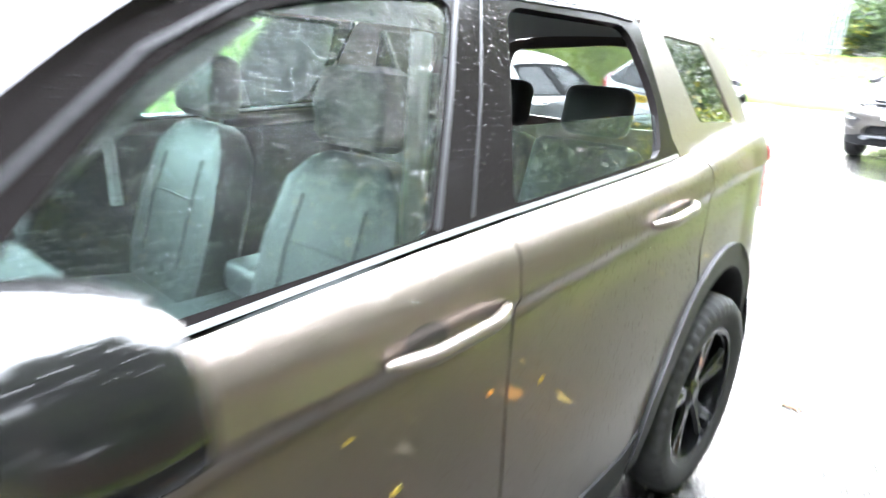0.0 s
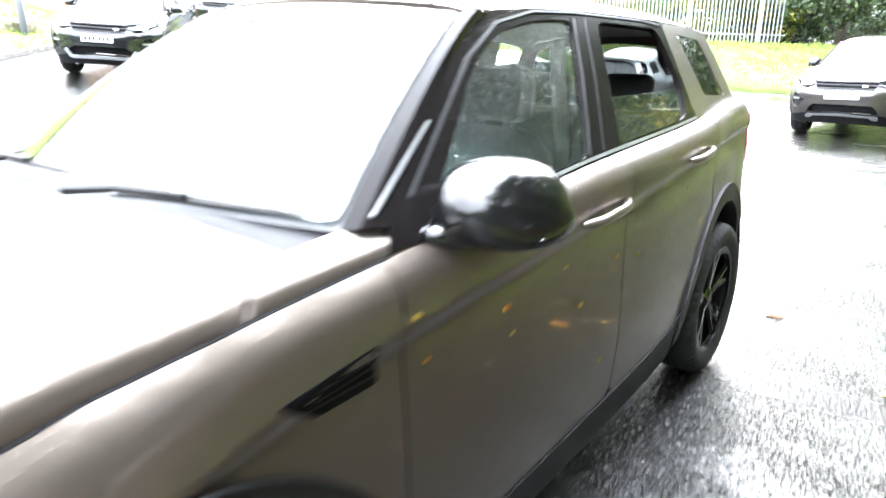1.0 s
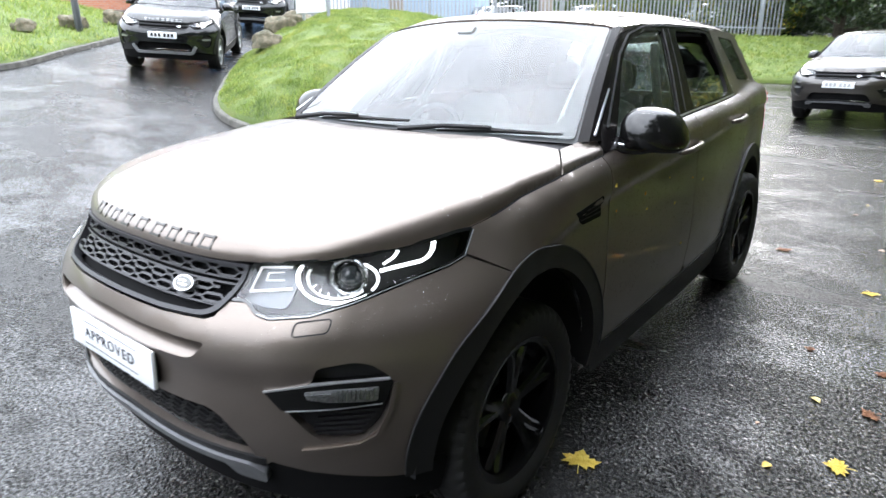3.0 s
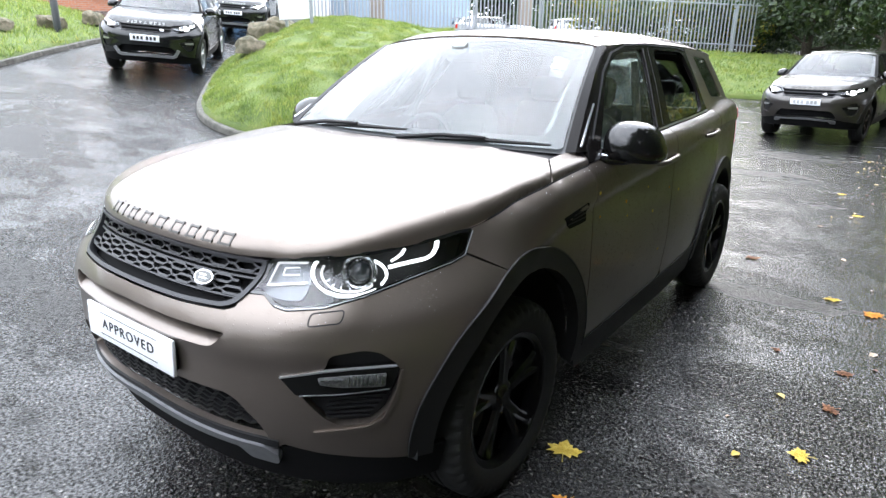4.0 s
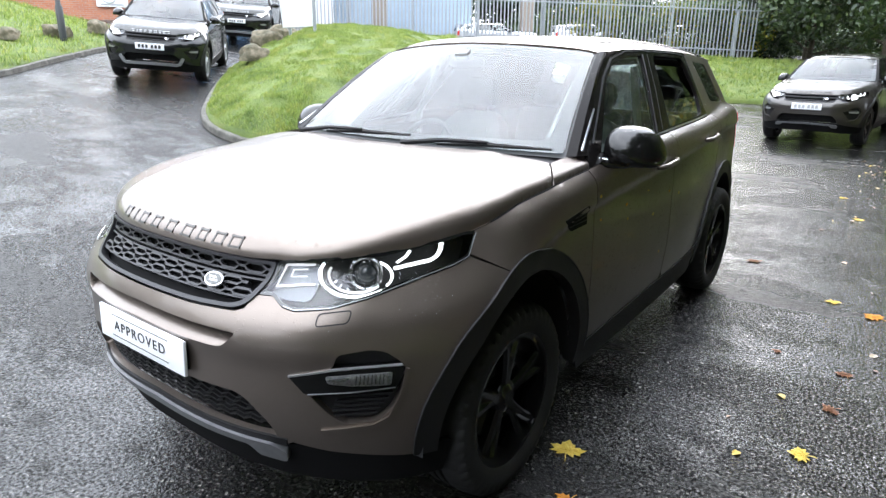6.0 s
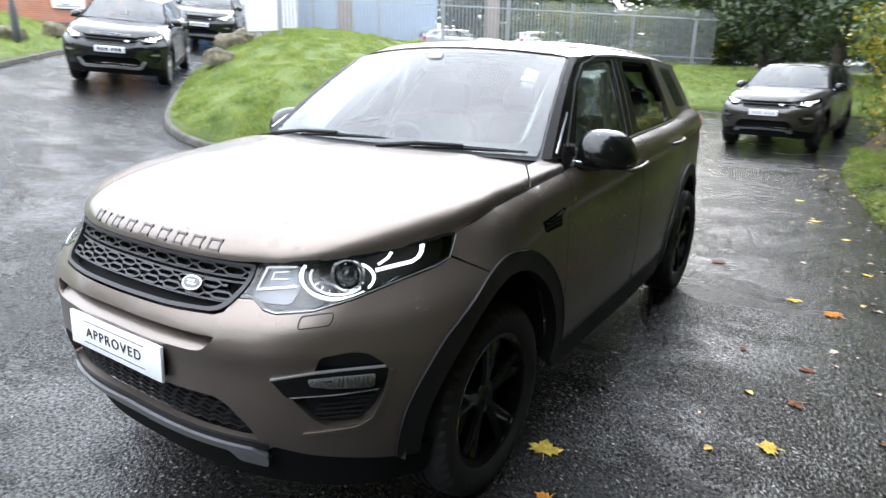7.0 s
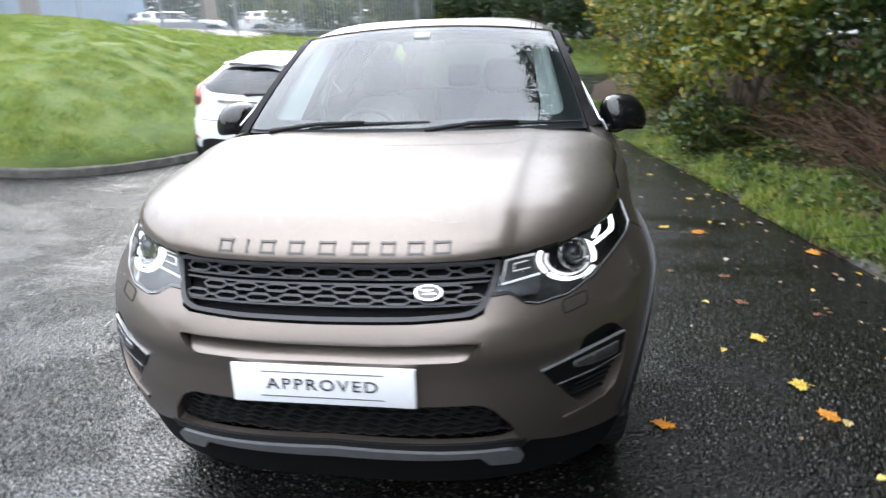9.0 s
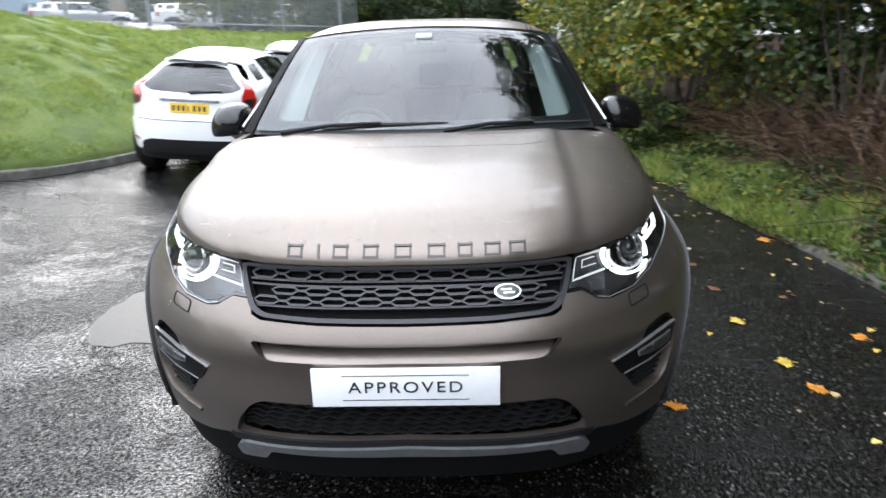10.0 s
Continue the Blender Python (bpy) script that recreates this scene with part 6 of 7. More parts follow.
grass("grass", [(x + (.10 if y < 2.4 else -.04), y) for x, y in VERGE if y < 14] + [(3.6, 13.0), (3.4, 6.0), (3.7, 3.5), (4.6, 1.5), (5.2, -2.0), (5.2, -6.0)], verge_z, 70000, .095, "green grass and moss along the verge", 6, keep=lambda x, y: noise.noise(Vector((x * 1.4, y * 1.4, 1))) > .02 - .50 * (x - verge_x(y) < .45))


def blob_points(rng, lumps, count):
    """Places and outward facing on the skins of overlapping lumps."""
    c = np.array([l[:3] for l in lumps])
    r = np.array([l[3] for l in lumps])
    k = rng.choice(len(lumps), count, p=r**2 / (r**2).sum())
    d = rng.normal(size=(count, 3))
    d /= np.linalg.norm(d, axis=1, keepdims=True)
    rad = r[k] * rng.uniform(.55, 1.08, count)
    p = c[k] + d * rad[:, None] * [1, 1, .9]
    n = d + rng.normal(0, .55, (count, 3)) + [0, 0, .35]
    return p, n


def bush(name, x, y, w, h, count, size, mat, label, seed, lumps=14, base=None, cat="bush", group=""):
    rng = np.random.default_rng(seed)
    z0 = (base or verge_z)(x, y)
    L = []
    for _ in range(lumps):
        a, rr = rng.uniform(0, math.tau), w * .5 * math.sqrt(rng.uniform(0, 1))
        t = rng.uniform(.15, 1)
        L.append((rr * math.cos(a), rr * math.sin(a), h * t * (1 - .35 * rr / w), rng.uniform(.16, .34) * min(w, h)))
    P, N = blob_points(rng, L, count)
    P[:, 2] = np.maximum(P[:, 2], .03)
    root = empty(name, Matrix.Translation((x, y, z0 - .02)))
    tagged(root, label, cat, group)
    ob = scatter_mesh("leaves", P, N, rng.uniform(.6, 1.35, count) * size, mat, "leaf", seed, 1.5)
    ob.parent = root
    bm = bmesh.new()
    for l in L:
        a = Vector((l[0] * .15, l[1] * .15, 0))
        b = Vector(l[:3])
        m = a.lerp(b, .5) + Vector((rng.uniform(-.1, .1), rng.uniform(-.1, .1), .05)) * w * .3
        tube_bm(bm, [a, a.lerp(m, .6), m, b], [.022, .018, .013, .006], 5)
    part("branchwork", bm, M_BARK, root)
    return root


def tree(name, x, y, h, crown, count, size, mat, label, seed, base=None, low=.25):
    rng = np.random.default_rng(seed)
    z0 = (base or verge_z)(x, y)
    root = empty(name, Matrix.Translation((x, y, z0 - .05)))
    tagged(root, label, "tree")
    bm = bmesh.new()
    r0 = h * .018 + .05
    tube_bm(bm, [(0, 0, 0), (rng.uniform(-.1, .1), rng.uniform(-.1, .1), h * .3), (rng.uniform(-.2, .2), rng.uniform(-.2, .2), h * .62), (rng.uniform(-.3, .3), rng.uniform(-.3, .3), h * .92)], [r0 * 1.25, r0, r0 * .6, r0 * .18], 9)
    L = []
    for k in range(22):
        t = low + (1 - low) * (k + .5) / 22
        a = k * 2.4 + rng.uniform(-.4, .4)
        reach = crown * (.55 + .45 * rng.uniform()) * math.sin(math.pi * min(.95, .25 + .7 * t)) ** .7
        e = Vector((reach * math.cos(a), reach * math.sin(a), h * t + rng.uniform(-.1, .25) * crown))
        s = Vector((0, 0, h * t * .82))
        m = s.lerp(e, .5) + Vector((0, 0, .12 * crown))
        tube_bm(bm, [s, m, e], [r0 * .38, r0 * .22, r0 * .06], 6)
        L.append((e.x, e.y, e.z, crown * rng.uniform(.22, .40)))
        L.append((m.x, m.y, m.z, crown * rng.uniform(.18, .30)))
    part("trunk", bm, M_BARK, root)
    P, N = blob_points(rng, L, count)
    P[:, 2] = np.maximum(P[:, 2], .2)
    ob = scatter_mesh("crown", P, N, rng.uniform(.6, 1.3, count) * size, mat, "leaf", seed, 1.4)
    ob.parent = root
    return root


# shrubs and trees along the verge
bush("bush", 3.25, 6.6, 2.0, 2.3, 5200, .085, M_LEAVES_YELLOW, "green and yellow shrub arching over the verge", 21)
bush("bush", 2.95, 8.9, 2.0, 2.8, 5200, .085, M_LEAVES_YELLOW, "yellowing shrub beside the lane", 22)
bush("bush", 2.75, 6.3, 1.0, .75, 2200, .06, M_LEAVES, "low grey-green bramble at the tarmac edge", 23)
bush("bush", 4.6, 4.6, 2.6, 3.0, 7500, .095, M_LEAVES, "dense green shrub with a few orange leaves", 24)
bush("bush", 5.6, 2.2, 2.6, 3.0, 7000, .10, M_LEAVES_DARK, "dense dark green shrub above the bracken", 25)
tree("tree", 5.3, 3.9, 7.5, 1.9, 7500, .13, M_LEAVES, "young sycamore with low leafy boughs over the bracken", 38, low=.22)
tree("tree", 5.5, 1.3, 7.5, 2.0, 7500, .13, M_LEAVES, "young sycamore with low leafy boughs over the bracken", 39, low=.20)
bush("bush", 3.5, 11.6, 2.6, 3.4, 5200, .10, M_LEAVES_YELLOW, "tall hedge shrub beside the lane", 26)
bush("bush", 6.6, -.6, 2.8, 3.2, 5200, .11, M_LEAVES_DARK, "dark shrub in the shade of the trees", 27)
bush("bush", 4.4, 9.0, 2.8, 3.6, 6000, .10, M_LEAVES, "tall green hedge shrub", 28)
tree("tree", 6.4, 6.0, 10.5, 3.7, 18000, .18, M_LEAVES_DARK, "broad dark green tree behind the verge", 31)
tree("tree", 7.6, 2.0, 14.0, 4.2, 18000, .19, M_LEAVES_DARK, "broad dark green tree with low branches", 32)
tree("tree", 6.2, -4.2, 11.0, 3.4, 16000, .18, M_LEAVES_DARK, "broad dark green tree shading the verge", 33)
tree("tree", 5.2, 3.6, 12.0, 3.5, 20000, .18, M_LEAVES_DARK, "dark green tree leaning over the verge", 36, low=.42)
tree("tree", 5.4, -.8, 12.0, 3.5, 20000, .18, M_LEAVES_DARK, "dark green tree leaning over the verge", 37, low=.42)
tree("tree", 5.6, 12.5, 11.0, 3.5, 16000, .17, M_LEAVES, "leafy green tree over the lane", 34)
tree("tree", 5.2, 18.0, 11.0, 3.8, 14000, .19, M_LEAVES_DARK, "dark green tree at the end of the lane", 35)
for k, (x, y, h) in enumerate(((0.5, 27.5, 7.5), (3.6, 25.0, 8.0), (-2.6, 30.8, 7.0), (7.5, 24, 9), (-5.5, 33.5, 6.0))):
    tree("tree", x, y, h, 3.3, 9000, .20, M_LEAVES_DARK, "dark green tree behind the fence end", 40 + k, base=lambda a, b: 1.4, low=.08)


def twigs(x0, x1, y0, y1, count, seed, longest=1.1):
    """Dead stems lying and standing under the shrubs."""
    rng = np.random.default_rng(seed)
    V, F = [], []
    for _ in range(count):
        y = rng.uniform(y0, y1)
        x = max(rng.uniform(x0, x1), verge_x(y) + .75)
        z = verge_z(x, y)
        a, e = rng.uniform(0, math.tau), rng.uniform(.05, 1.3)
        L = rng.uniform(.25, longest)
        d = Vector((math.cos(a) * math.cos(e), math.sin(a) * math.cos(e), math.sin(e))) * L
        p, r = Vector((x, y, z)), rng.uniform(.002, .006)
        u = d.cross(Vector((.3, .2, .9))).normalized() * r
        v = d.cross(u).normalized() * r
        o = len(V)
        for q, k in ((p, 1), (p + d * .5 + Vector((0, 0, .08 * L)), .8), (p + d + Vector((0, 0, -.05 * L)), .4)):
            V += [q + u * k, q - u * k * .5 + v * k, q - u * k * .5 - v * k]
        F += [(o + i + 3 * k, o + (i + 1) % 3 + 3 * k, o + (i + 1) % 3 + 3 * k + 3, o + i + 3 * k + 3) for k in range(2) for i in range(3)]
    ob = mesh_ob("dead_stems", V, F, M_BRACKEN)
    tagged(ob, "tangle of dead brown stems under the shrubs", "undergrowth", kind="stuff")


twigs(3.5, 6.4, -.5, 6.4, 3600, 51, 1.3)
rng0 = np.random.default_rng(54)
n1 = 15000
yy = rng0.uniform(-.5, 6.4, n1)
xx = np.array([verge_x(y) for y in yy]) + .9 + rng0.gamma(2.2, .55, n1)
hump = np.array([max(.05, .42 + .9 * noise.noise(Vector((x * .9, y * .9, 8)))) for x, y in zip(xx, yy)])
pp = np.column_stack([xx, yy, [verge_z(a, b) for a, b in zip(xx, yy)] + hump * rng0.uniform(0, 1, n1)])
tagged(scatter_mesh("bracken", pp, rng0.normal(0, .8, (n1, 3)) + [0, 0, .5], rng0.uniform(.025, .07, n1), M_BRACKEN, "leaf", 55, 2.4), "collapsed brown bracken under the shrubs", "bracken", kind="stuff")
for k in range(6):
    bm = bmesh.new()
    tube_bm(bm, [(0, 0, 0), (.16, .05, .6), (.42 + .05 * (k % 2), .1, 1.45)], [.016, .014, .010], 6)
    ob = part("stake", bm, M_STAKE)
    y = 3.55 - .11 * k
    ob.matrix_basis = pose(4.02 + .10 * k, y, verge_z(4.02 + .10 * k, y) - .04, 0, -8 + 3 * (k % 3), 12 * (k % 2))
    tagged(ob, "thin grey-brown pole leaning in the undergrowth", "stake", "leaning stakes")
rng0 = np.random.default_rng(52)
n0 = 9000
yy = rng0.uniform(-2.0, 9.0, n0)
xx = np.array([verge_x(y) for y in yy]) + .25 + rng0.gamma(2.0, .75, n0)
pp = np.column_stack([xx, yy, [verge_z(a, b) for a, b in zip(xx, yy)]]) + [0, 0, .015]
tagged(scatter_mesh("fallen_leaves", pp, rng0.normal(0, .5, (n0, 3)) + [0, 0, 1.0], rng0.uniform(.03, .08, n0), M_BRACKEN, "leaf", 53, 1.3), "carpet of brown fallen leaves and bracken", "leaf litter", kind="stuff")


# single fallen maple leaves on the tarmac
def leaf_outline():
    tip = [(0, -.10), (.12, -.18), (.40, -.36), (.38, -.10), (.74, -.14), (.66, .10), (.95, .36), (.66, .40), (.60, .56), (.36, .50), (.34, .70), (.22, .70), (0, 1.0)]
    return tip + [(-x, y) for x, y in reversed(tip[1:-1])]


def maple_leaf(x, y, s, turn, mat, seed, label):
    rng = np.random.default_rng(seed)
    bm = bmesh.new()
    pts = leaf_outline()
    c = bm.verts.new((0, .22 * s, .012))
    vs = [bm.verts.new((a * s * rng.uniform(.9, 1.1), b * s, .004 + .02 * s * 8 * rng.uniform(0, 1) * (abs(a) + max(b, 0)) * .5)) for a, b in pts]
    for a, b in zip(vs, vs[1:] + vs[:1]):
        bm.faces.new((c, a, b))
    tube_bm(bm, [(0, -.05 * s, .005), (.05 * s, -.45 * s, .008), (.10 * s, -.75 * s, .004)], [.0022, .0018, .0016], 5)
    ob = part("fallen_leaf", bm, mat)
    ob.matrix_basis = pose(x, y, road_z(x, y) + .002, 0, 0, turn)
    tagged(ob, label, "leaf", "fallen leaves on the tarmac")


M_LEAF_Y = soil_mat("yellow_maple_leaf", [(0.3, (0.42, 0.27, 0.03)), (0.55, (0.62, 0.45, 0.07)), (0.8, (0.70, 0.58, 0.20))], 22.0)
M_LEAF_O = soil_mat("orange_maple_leaf", [(0.3, (0.40, 0.13, 0.01)), (0.6, (0.62, 0.25, 0.02)), (0.8, (0.66, 0.40, 0.06))], 22.0)
M_LEAF_B = soil_mat("brown_leaf", [(0.3, (0.08, 0.03, 0.015)), (0.6, (0.20, 0.085, 0.035)), (0.8, (0.30, 0.17, 0.09))], 22.0)
for k, (x, y, s, t, c) in enumerate(((.985, .286, .085, 15, "y"), (1.13, .02, .06, 160, "o"), (1.783, .875, .065, 100, "y"), (1.925, 2.83, .085, 60, "o"), (1.66, 3.0, .06, 200, "y"), (1.59, 5.9, .06, 10, "y"), (1.344, 7.1, .06, 70, "y"), (1.835, 1.37, .055, 130, "b"), (1.845, 1.80, .05, 20, "b"), (1.02, 3.66, .07, 220, "b"), (1.815, .387, .068, 80, "y"), (1.815, .131, .06, 300, "o"), (2.344, .64, .06, 45, "o"), (2.63, 2.34, .085, 75, "o"), (2.485, 4.36, .06, 15, "y"), (2.1, 4.0, .05, 120, "y"), (1.9, 5.2, .05, 190, "y"), (2.2, 1.2, .035, 40, "b"), (1.5, 1.9, .03, 260, "b"))):
    maple_leaf(x, y, s, t, {"y": M_LEAF_Y, "o": M_LEAF_O, "b": M_LEAF_B}[c], 60 + k, {"y": "yellow maple leaf lying on wet tarmac", "o": "orange maple leaf lying on wet tarmac", "b": "curled brown leaf lying on wet tarmac"}[c])


# clover, moss and dead leaves between the blades of the verge
M_COVER = leaf_mat("verge_clover", [(0.0, (0.03, 0.06, 0.014)), (0.5, (0.07, 0.12, 0.022)), (0.8, (0.15, 0.17, 0.04)), (0.9, (0.16, 0.09, 0.035)), (1.0, (0.42, 0.33, 0.22))], 0.25, 0.5, patch=1.8)
rng = np.random.default_rng(808)
cp = []
while len(cp) < 20000:
    y = rng.uniform(-3, 11)
    d = abs(rng.normal(0, .9))
    x = verge_x(y) + d - .03
    cp.append((x, y, verge_z(x, y) + rng.uniform(.0, .035)))
cp = np.array(cp)
up = np.tile((0.0, 0.0, 1.0), (len(cp), 1)) + rng.normal(0, .35, (len(cp), 3))
tagged(scatter_mesh("ground_cover", cp, up, rng.uniform(.02, .065, len(cp)), M_COVER, "leaf", 15, 1.2), "clover, moss and dead leaves among the verge grass", "plants", kind="stuff")

rng = np.random.default_rng(909)
wp = []
while len(wp) < 7000:
    y = rng.uniform(-1.0, 8.0)
    d = rng.normal(.85, .38)
    x = verge_x(y) + d
    if d > .15 and noise.noise(Vector((x * 1.7, y * 1.7, 12))) > rng.uniform(-.25, .3):
        wp.append((x, y, verge_z(x, y) + rng.uniform(.02, .16)))
wp = np.array(wp)
up = np.tile((0.0, 0.0, .8), (len(wp), 1)) + rng.normal(0, .45, (len(wp), 3))
tagged(scatter_mesh("weeds", wp, up, rng.uniform(.025, .075, len(wp)), M_LEAVES, "leaf", 17, 1.3), "low green weeds between grass and bracken", "plants", kind="stuff")

# small leaves blown along the edge of the tarmac
M_LITTER_LEAF = leaf_mat("small_fallen_leaves", [(0.0, (0.08, 0.04, 0.015)), (0.4, (0.20, 0.12, 0.05)), (0.62, (0.42, 0.36, 0.26)), (0.8, (0.55, 0.38, 0.05)), (1.0, (0.60, 0.50, 0.16))], 0.1, 0.5)
rng = np.random.default_rng(404)
lp = []
for k in range(210):
    if k < 150:
        y = rng.uniform(-.5, 11.5)
        x = verge_x(y) - abs(rng.normal(0, .30)) + .05
    else:
        x, y = rng.uniform(1.15, 2.6), rng.uniform(-2.0, 11)
    lp.append((x, y, road_z(x, y) + .004))
lp = np.array(lp)
up = np.tile((0.0, 0.0, 1.0), (len(lp), 1)) + rng.normal(0, .12, (len(lp), 3))
tagged(scatter_mesh("small_leaves", lp, up, rng.uniform(.02, .055, len(lp)), M_LITTER_LEAF, "leaf", 5, 1.3), "small brown and yellow leaves scattered on wet tarmac", "leaves", kind="stuff")

# ---- rocks, sign, lamp post, fence, buildings ----
def rock(x, y, w, h, seed, zf, turn=0):
    bm = bmesh.new()
    bmesh.ops.create_icosphere(bm, subdivisions=3, radius=1.0)
    for v in bm.verts:
        p = v.co.copy()
        d = 1 + .38 * noise.noise(p * 1.4 + Vector((seed, 0, 0))) + .13 * noise.noise(p * 3.2 + Vector((0, seed, 0)))
        p = Vector([math.copysign(abs(c) ** .75, c) for c in p]) * d
        v.co = (p.x * w / 2, p.y * w * .36, max(p.z, -.35) * h / 1.6)
    ob = part("boulder", bm, M_STONE)
    ob.matrix_basis = pose(x, y, zf(x, y) + h * .22, 0, 0, turn)
    tagged(ob, "weathered mossy sandstone boulder on the grass edge", "rock", "boulders along the kerb")


for k, (x, y, w, h) in enumerate(((-9.05, 6.35, .60, .36), (-10.6, 7.9, .75, .42), (-11.9, 9.3, .75, .45), (-13.0, 10.7, .8, .45), (-14.2, 12.4, .8, .45))):
    rock(x, y, w, h, 3.1 * k + 1, island_z, 40 + 25 * k)
for k, (x, y, w, h) in enumerate(((-14.3, 2.9, .55, .32), (-15.2, 4.2, .52, .30), (-16.0, 5.6, .62, .38), (-17.0, 7.1, .6, .42), (-13.6, 1.6, .55, .34))):
    rock(x, y, w, h, 2.3 * k + 20, bank_z, 30 + 35 * k)

M_GALV = plain("galvanised_steel", (0.36, 0.38, 0.40), 0.45, 0.6, grain=0.1, scale=25)
M_SIGN = plain("white_sign_board", (0.78, 0.78, 0.78), 0.4, scale=8, vary=0.04)
sg_ = empty("sign", Matrix.Translation((-9.95, 8.80, 0)))
tagged(sg_, "blank white board on two grey steel posts", "sign")
SA, SB = Vector((-10.75, 8.75, 0)), Vector((-9.72, 8.62, 0))
for p in (SA, SB):
    bm = bmesh.new()
    z = island_z(p.x, p.y)
    tube_bm(bm, [(p.x + 9.95, p.y - 8.8, z - .3), (p.x + 9.95, p.y - 8.8, z + 2.6)], .038, 14)
    part("post", bm, M_GALV, sg_)
bm = bmesh.new()
mid = (SA + SB) / 2
ang = math.degrees(math.atan2(SB.y - SA.y, SB.x - SA.x))
box_bm(bm, (1.24, .03, 1.9), (mid.x + 9.95 - .10, mid.y - 8.8 - .06, 3.25), (0, 0, ang), bevel=.006)
part("board", bm, M_SIGN, sg_)

lp = empty("lamp_post", Matrix.Translation((-15.55, 5.55, bank_z(-15.55, 5.55) - .1)))
tagged(lp, "dark painted steel lamp post on the grass bank", "lamp post")
bm = bmesh.new()
tube_bm(bm, [(0, 0, 0), (0, 0, .9), (0, 0, .95), (-.05, 0, 5.5)], [.085, .085, .06, .045], 12)
part("column", bm, plain("dark_green_black_paint", (0.02, 0.024, 0.024), .4), lp)
bm = bmesh.new()
box_bm(bm, (.5, .18, .1), (.2, 0, 5.5), bevel=.03)
part("lantern", bm, M_GALV, lp)

# palisade fence
fence = empty("palisade_fence")
tagged(fence, "galvanised steel palisade fence with pointed pales", "fence", kind="structure")
flen = (FB - FA).length
fdir = (FB - FA).normalized()
pale_me = None
n_pale = int(flen / .155)
for k in range(n_pale):
    p = FA + fdir * (k + .5) * .155
    if pale_me is None:
        bm = bmesh.new()
        prof = [(-.033, .012), (-.018, .012), (-.010, -.006), (.010, -.006), (.018, .012), (.033, .012), (.033, .015), (.016, .015), (.008, -.003), (-.008, -.003), (-.016, .015), (-.033, .015)]
        rows = [[bm.verts.new((a * w, b, z)) for a, b in prof] for z, w in ((0, 1), (2.25, 1), (2.40, .25))]
        for A, B in zip(rows, rows[1:]):
            for q in range(12):
                bm.faces.new((A[q], A[(q + 1) % 12], B[(q + 1) % 12], B[q]))
        bmesh.ops.recalc_face_normals(bm, faces=bm.faces)
        pale_me = bpy.data.meshes.new("pale")
        bm.to_mesh(pale_me)
        bm.free()
        pale_me.materials.append(M_GALV)
    ob = new("pale", pale_me)
    ob.parent = fence
    ob.matrix_basis = pose(p.x, p.y, fence_z(p.x) - .05, 0, 0, math.degrees(math.atan2(fdir.y, fdir.x)))
for k in range(int(flen / 2.75) + 1):
    p = FA + fdir * k * 2.75
    bm = bmesh.new()
    box_bm(bm, (.08, .10, 2.4), (p.x - fdir.y * .08, p.y + fdir.x * .08, fence_z(p.x) + 1.1))
    part("post", bm, M_GALV, fence)
for h in (.35, 1.95):
    bm = bmesh.new()
    tube_bm(bm, [(FA.x - fdir.y * .03, FA.y + fdir.x * .03, fence_z(FA.x) + h), (-14.9 - .03, 20.6 + .03, fence_z(-14.9) + h), (FB.x - fdir.y * .03, FB.y + fdir.x * .03, fence_z(FB.x) + h)], .028, 6)
    part("rail", bm, M_GALV, fence)

# buildings
M_BRICK_M = soil_mat("brick_mortar", [(0.3, (0.22, 0.19, 0.16)), (0.7, (0.32, 0.28, 0.24))], 20.0)


def brick_mat():
    m, nt, p = mat_base("red_brick")
    tc = nt.nodes.new("ShaderNodeTexCoord")
    b = node(nt, "ShaderNodeTexBrick", Scale=1.0)
    b.inputs["Color1"].default_value, b.inputs["Color2"].default_value, b.inputs["Mortar"].default_value = (0.34, 0.115, 0.06, 1), (0.42, 0.16, 0.085, 1), (0.30, 0.24, 0.2, 1)
    b.inputs["Brick Width"].default_value, b.inputs["Row Height"].default_value, b.inputs["Mortar Size"].default_value = .225, .075, .008
    mp = nt.nodes.new("ShaderNodeMapping")
    mp.inputs["Rotation"].default_value = (radians(90), 0, 0)
    nt.links.new(tc.outputs["Object"], mp.inputs["Vector"])
    nt.links.new(mp.outputs["Vector"], b.inputs["Vector"])
    nt.links.new(b.outputs["Color"], p.inputs["Base Color"])
    p.inputs["Roughness"].default_value = .8
    bb = bump_node(nt, b.outputs["Fac"], -.4, .01)
    nt.links.new(bb.outputs["Normal"], p.inputs["Normal"])
    return m


M_BRICK = brick_mat()
M_CLADBLUE = plain("blue_grey_cladding", (0.33, 0.42, 0.52), .45, .1, scale=3, vary=.08)
M_BLUE = plain("blue_door_paint", (0.10, 0.19, 0.32), .4, scale=6)
M_RENDERW = plain("white_render", (0.72, 0.72, 0.71), .7, scale=5, vary=.05)


def wall_run(name, a, b, z0, h, t, mat, parent):
    bm = bmesh.new()
    a, b = Vector(a), Vector(b)
    L = (b - a).length
    box_bm(bm, (L, t, h), (0, t / 2, h / 2), bevel=.01)
    ob = part(name, bm, mat, parent, smooth=False)
    ob.matrix_basis = pose((a.x + b.x) / 2, (a.y + b.y) / 2, z0, 0, 0, math.degrees(math.atan2(b.y - a.y, b.x - a.x)))
    return ob


show = empty("showroom")
tagged(show, "brick and white-rendered industrial building with blue doors", "building", kind="structure")
B0, B1, B2_, B3_ = (-28.5, 3.5), (-22.6, 13.2), (-21.5, 15.6), (-20.2, 19.2)
wall_run("wall", B0, B1, 2.0, 3.4, .3, M_BRICK, show)
wall_run("wall", B1, B2_, 2.0, 3.4, .3, M_BLUE, show)
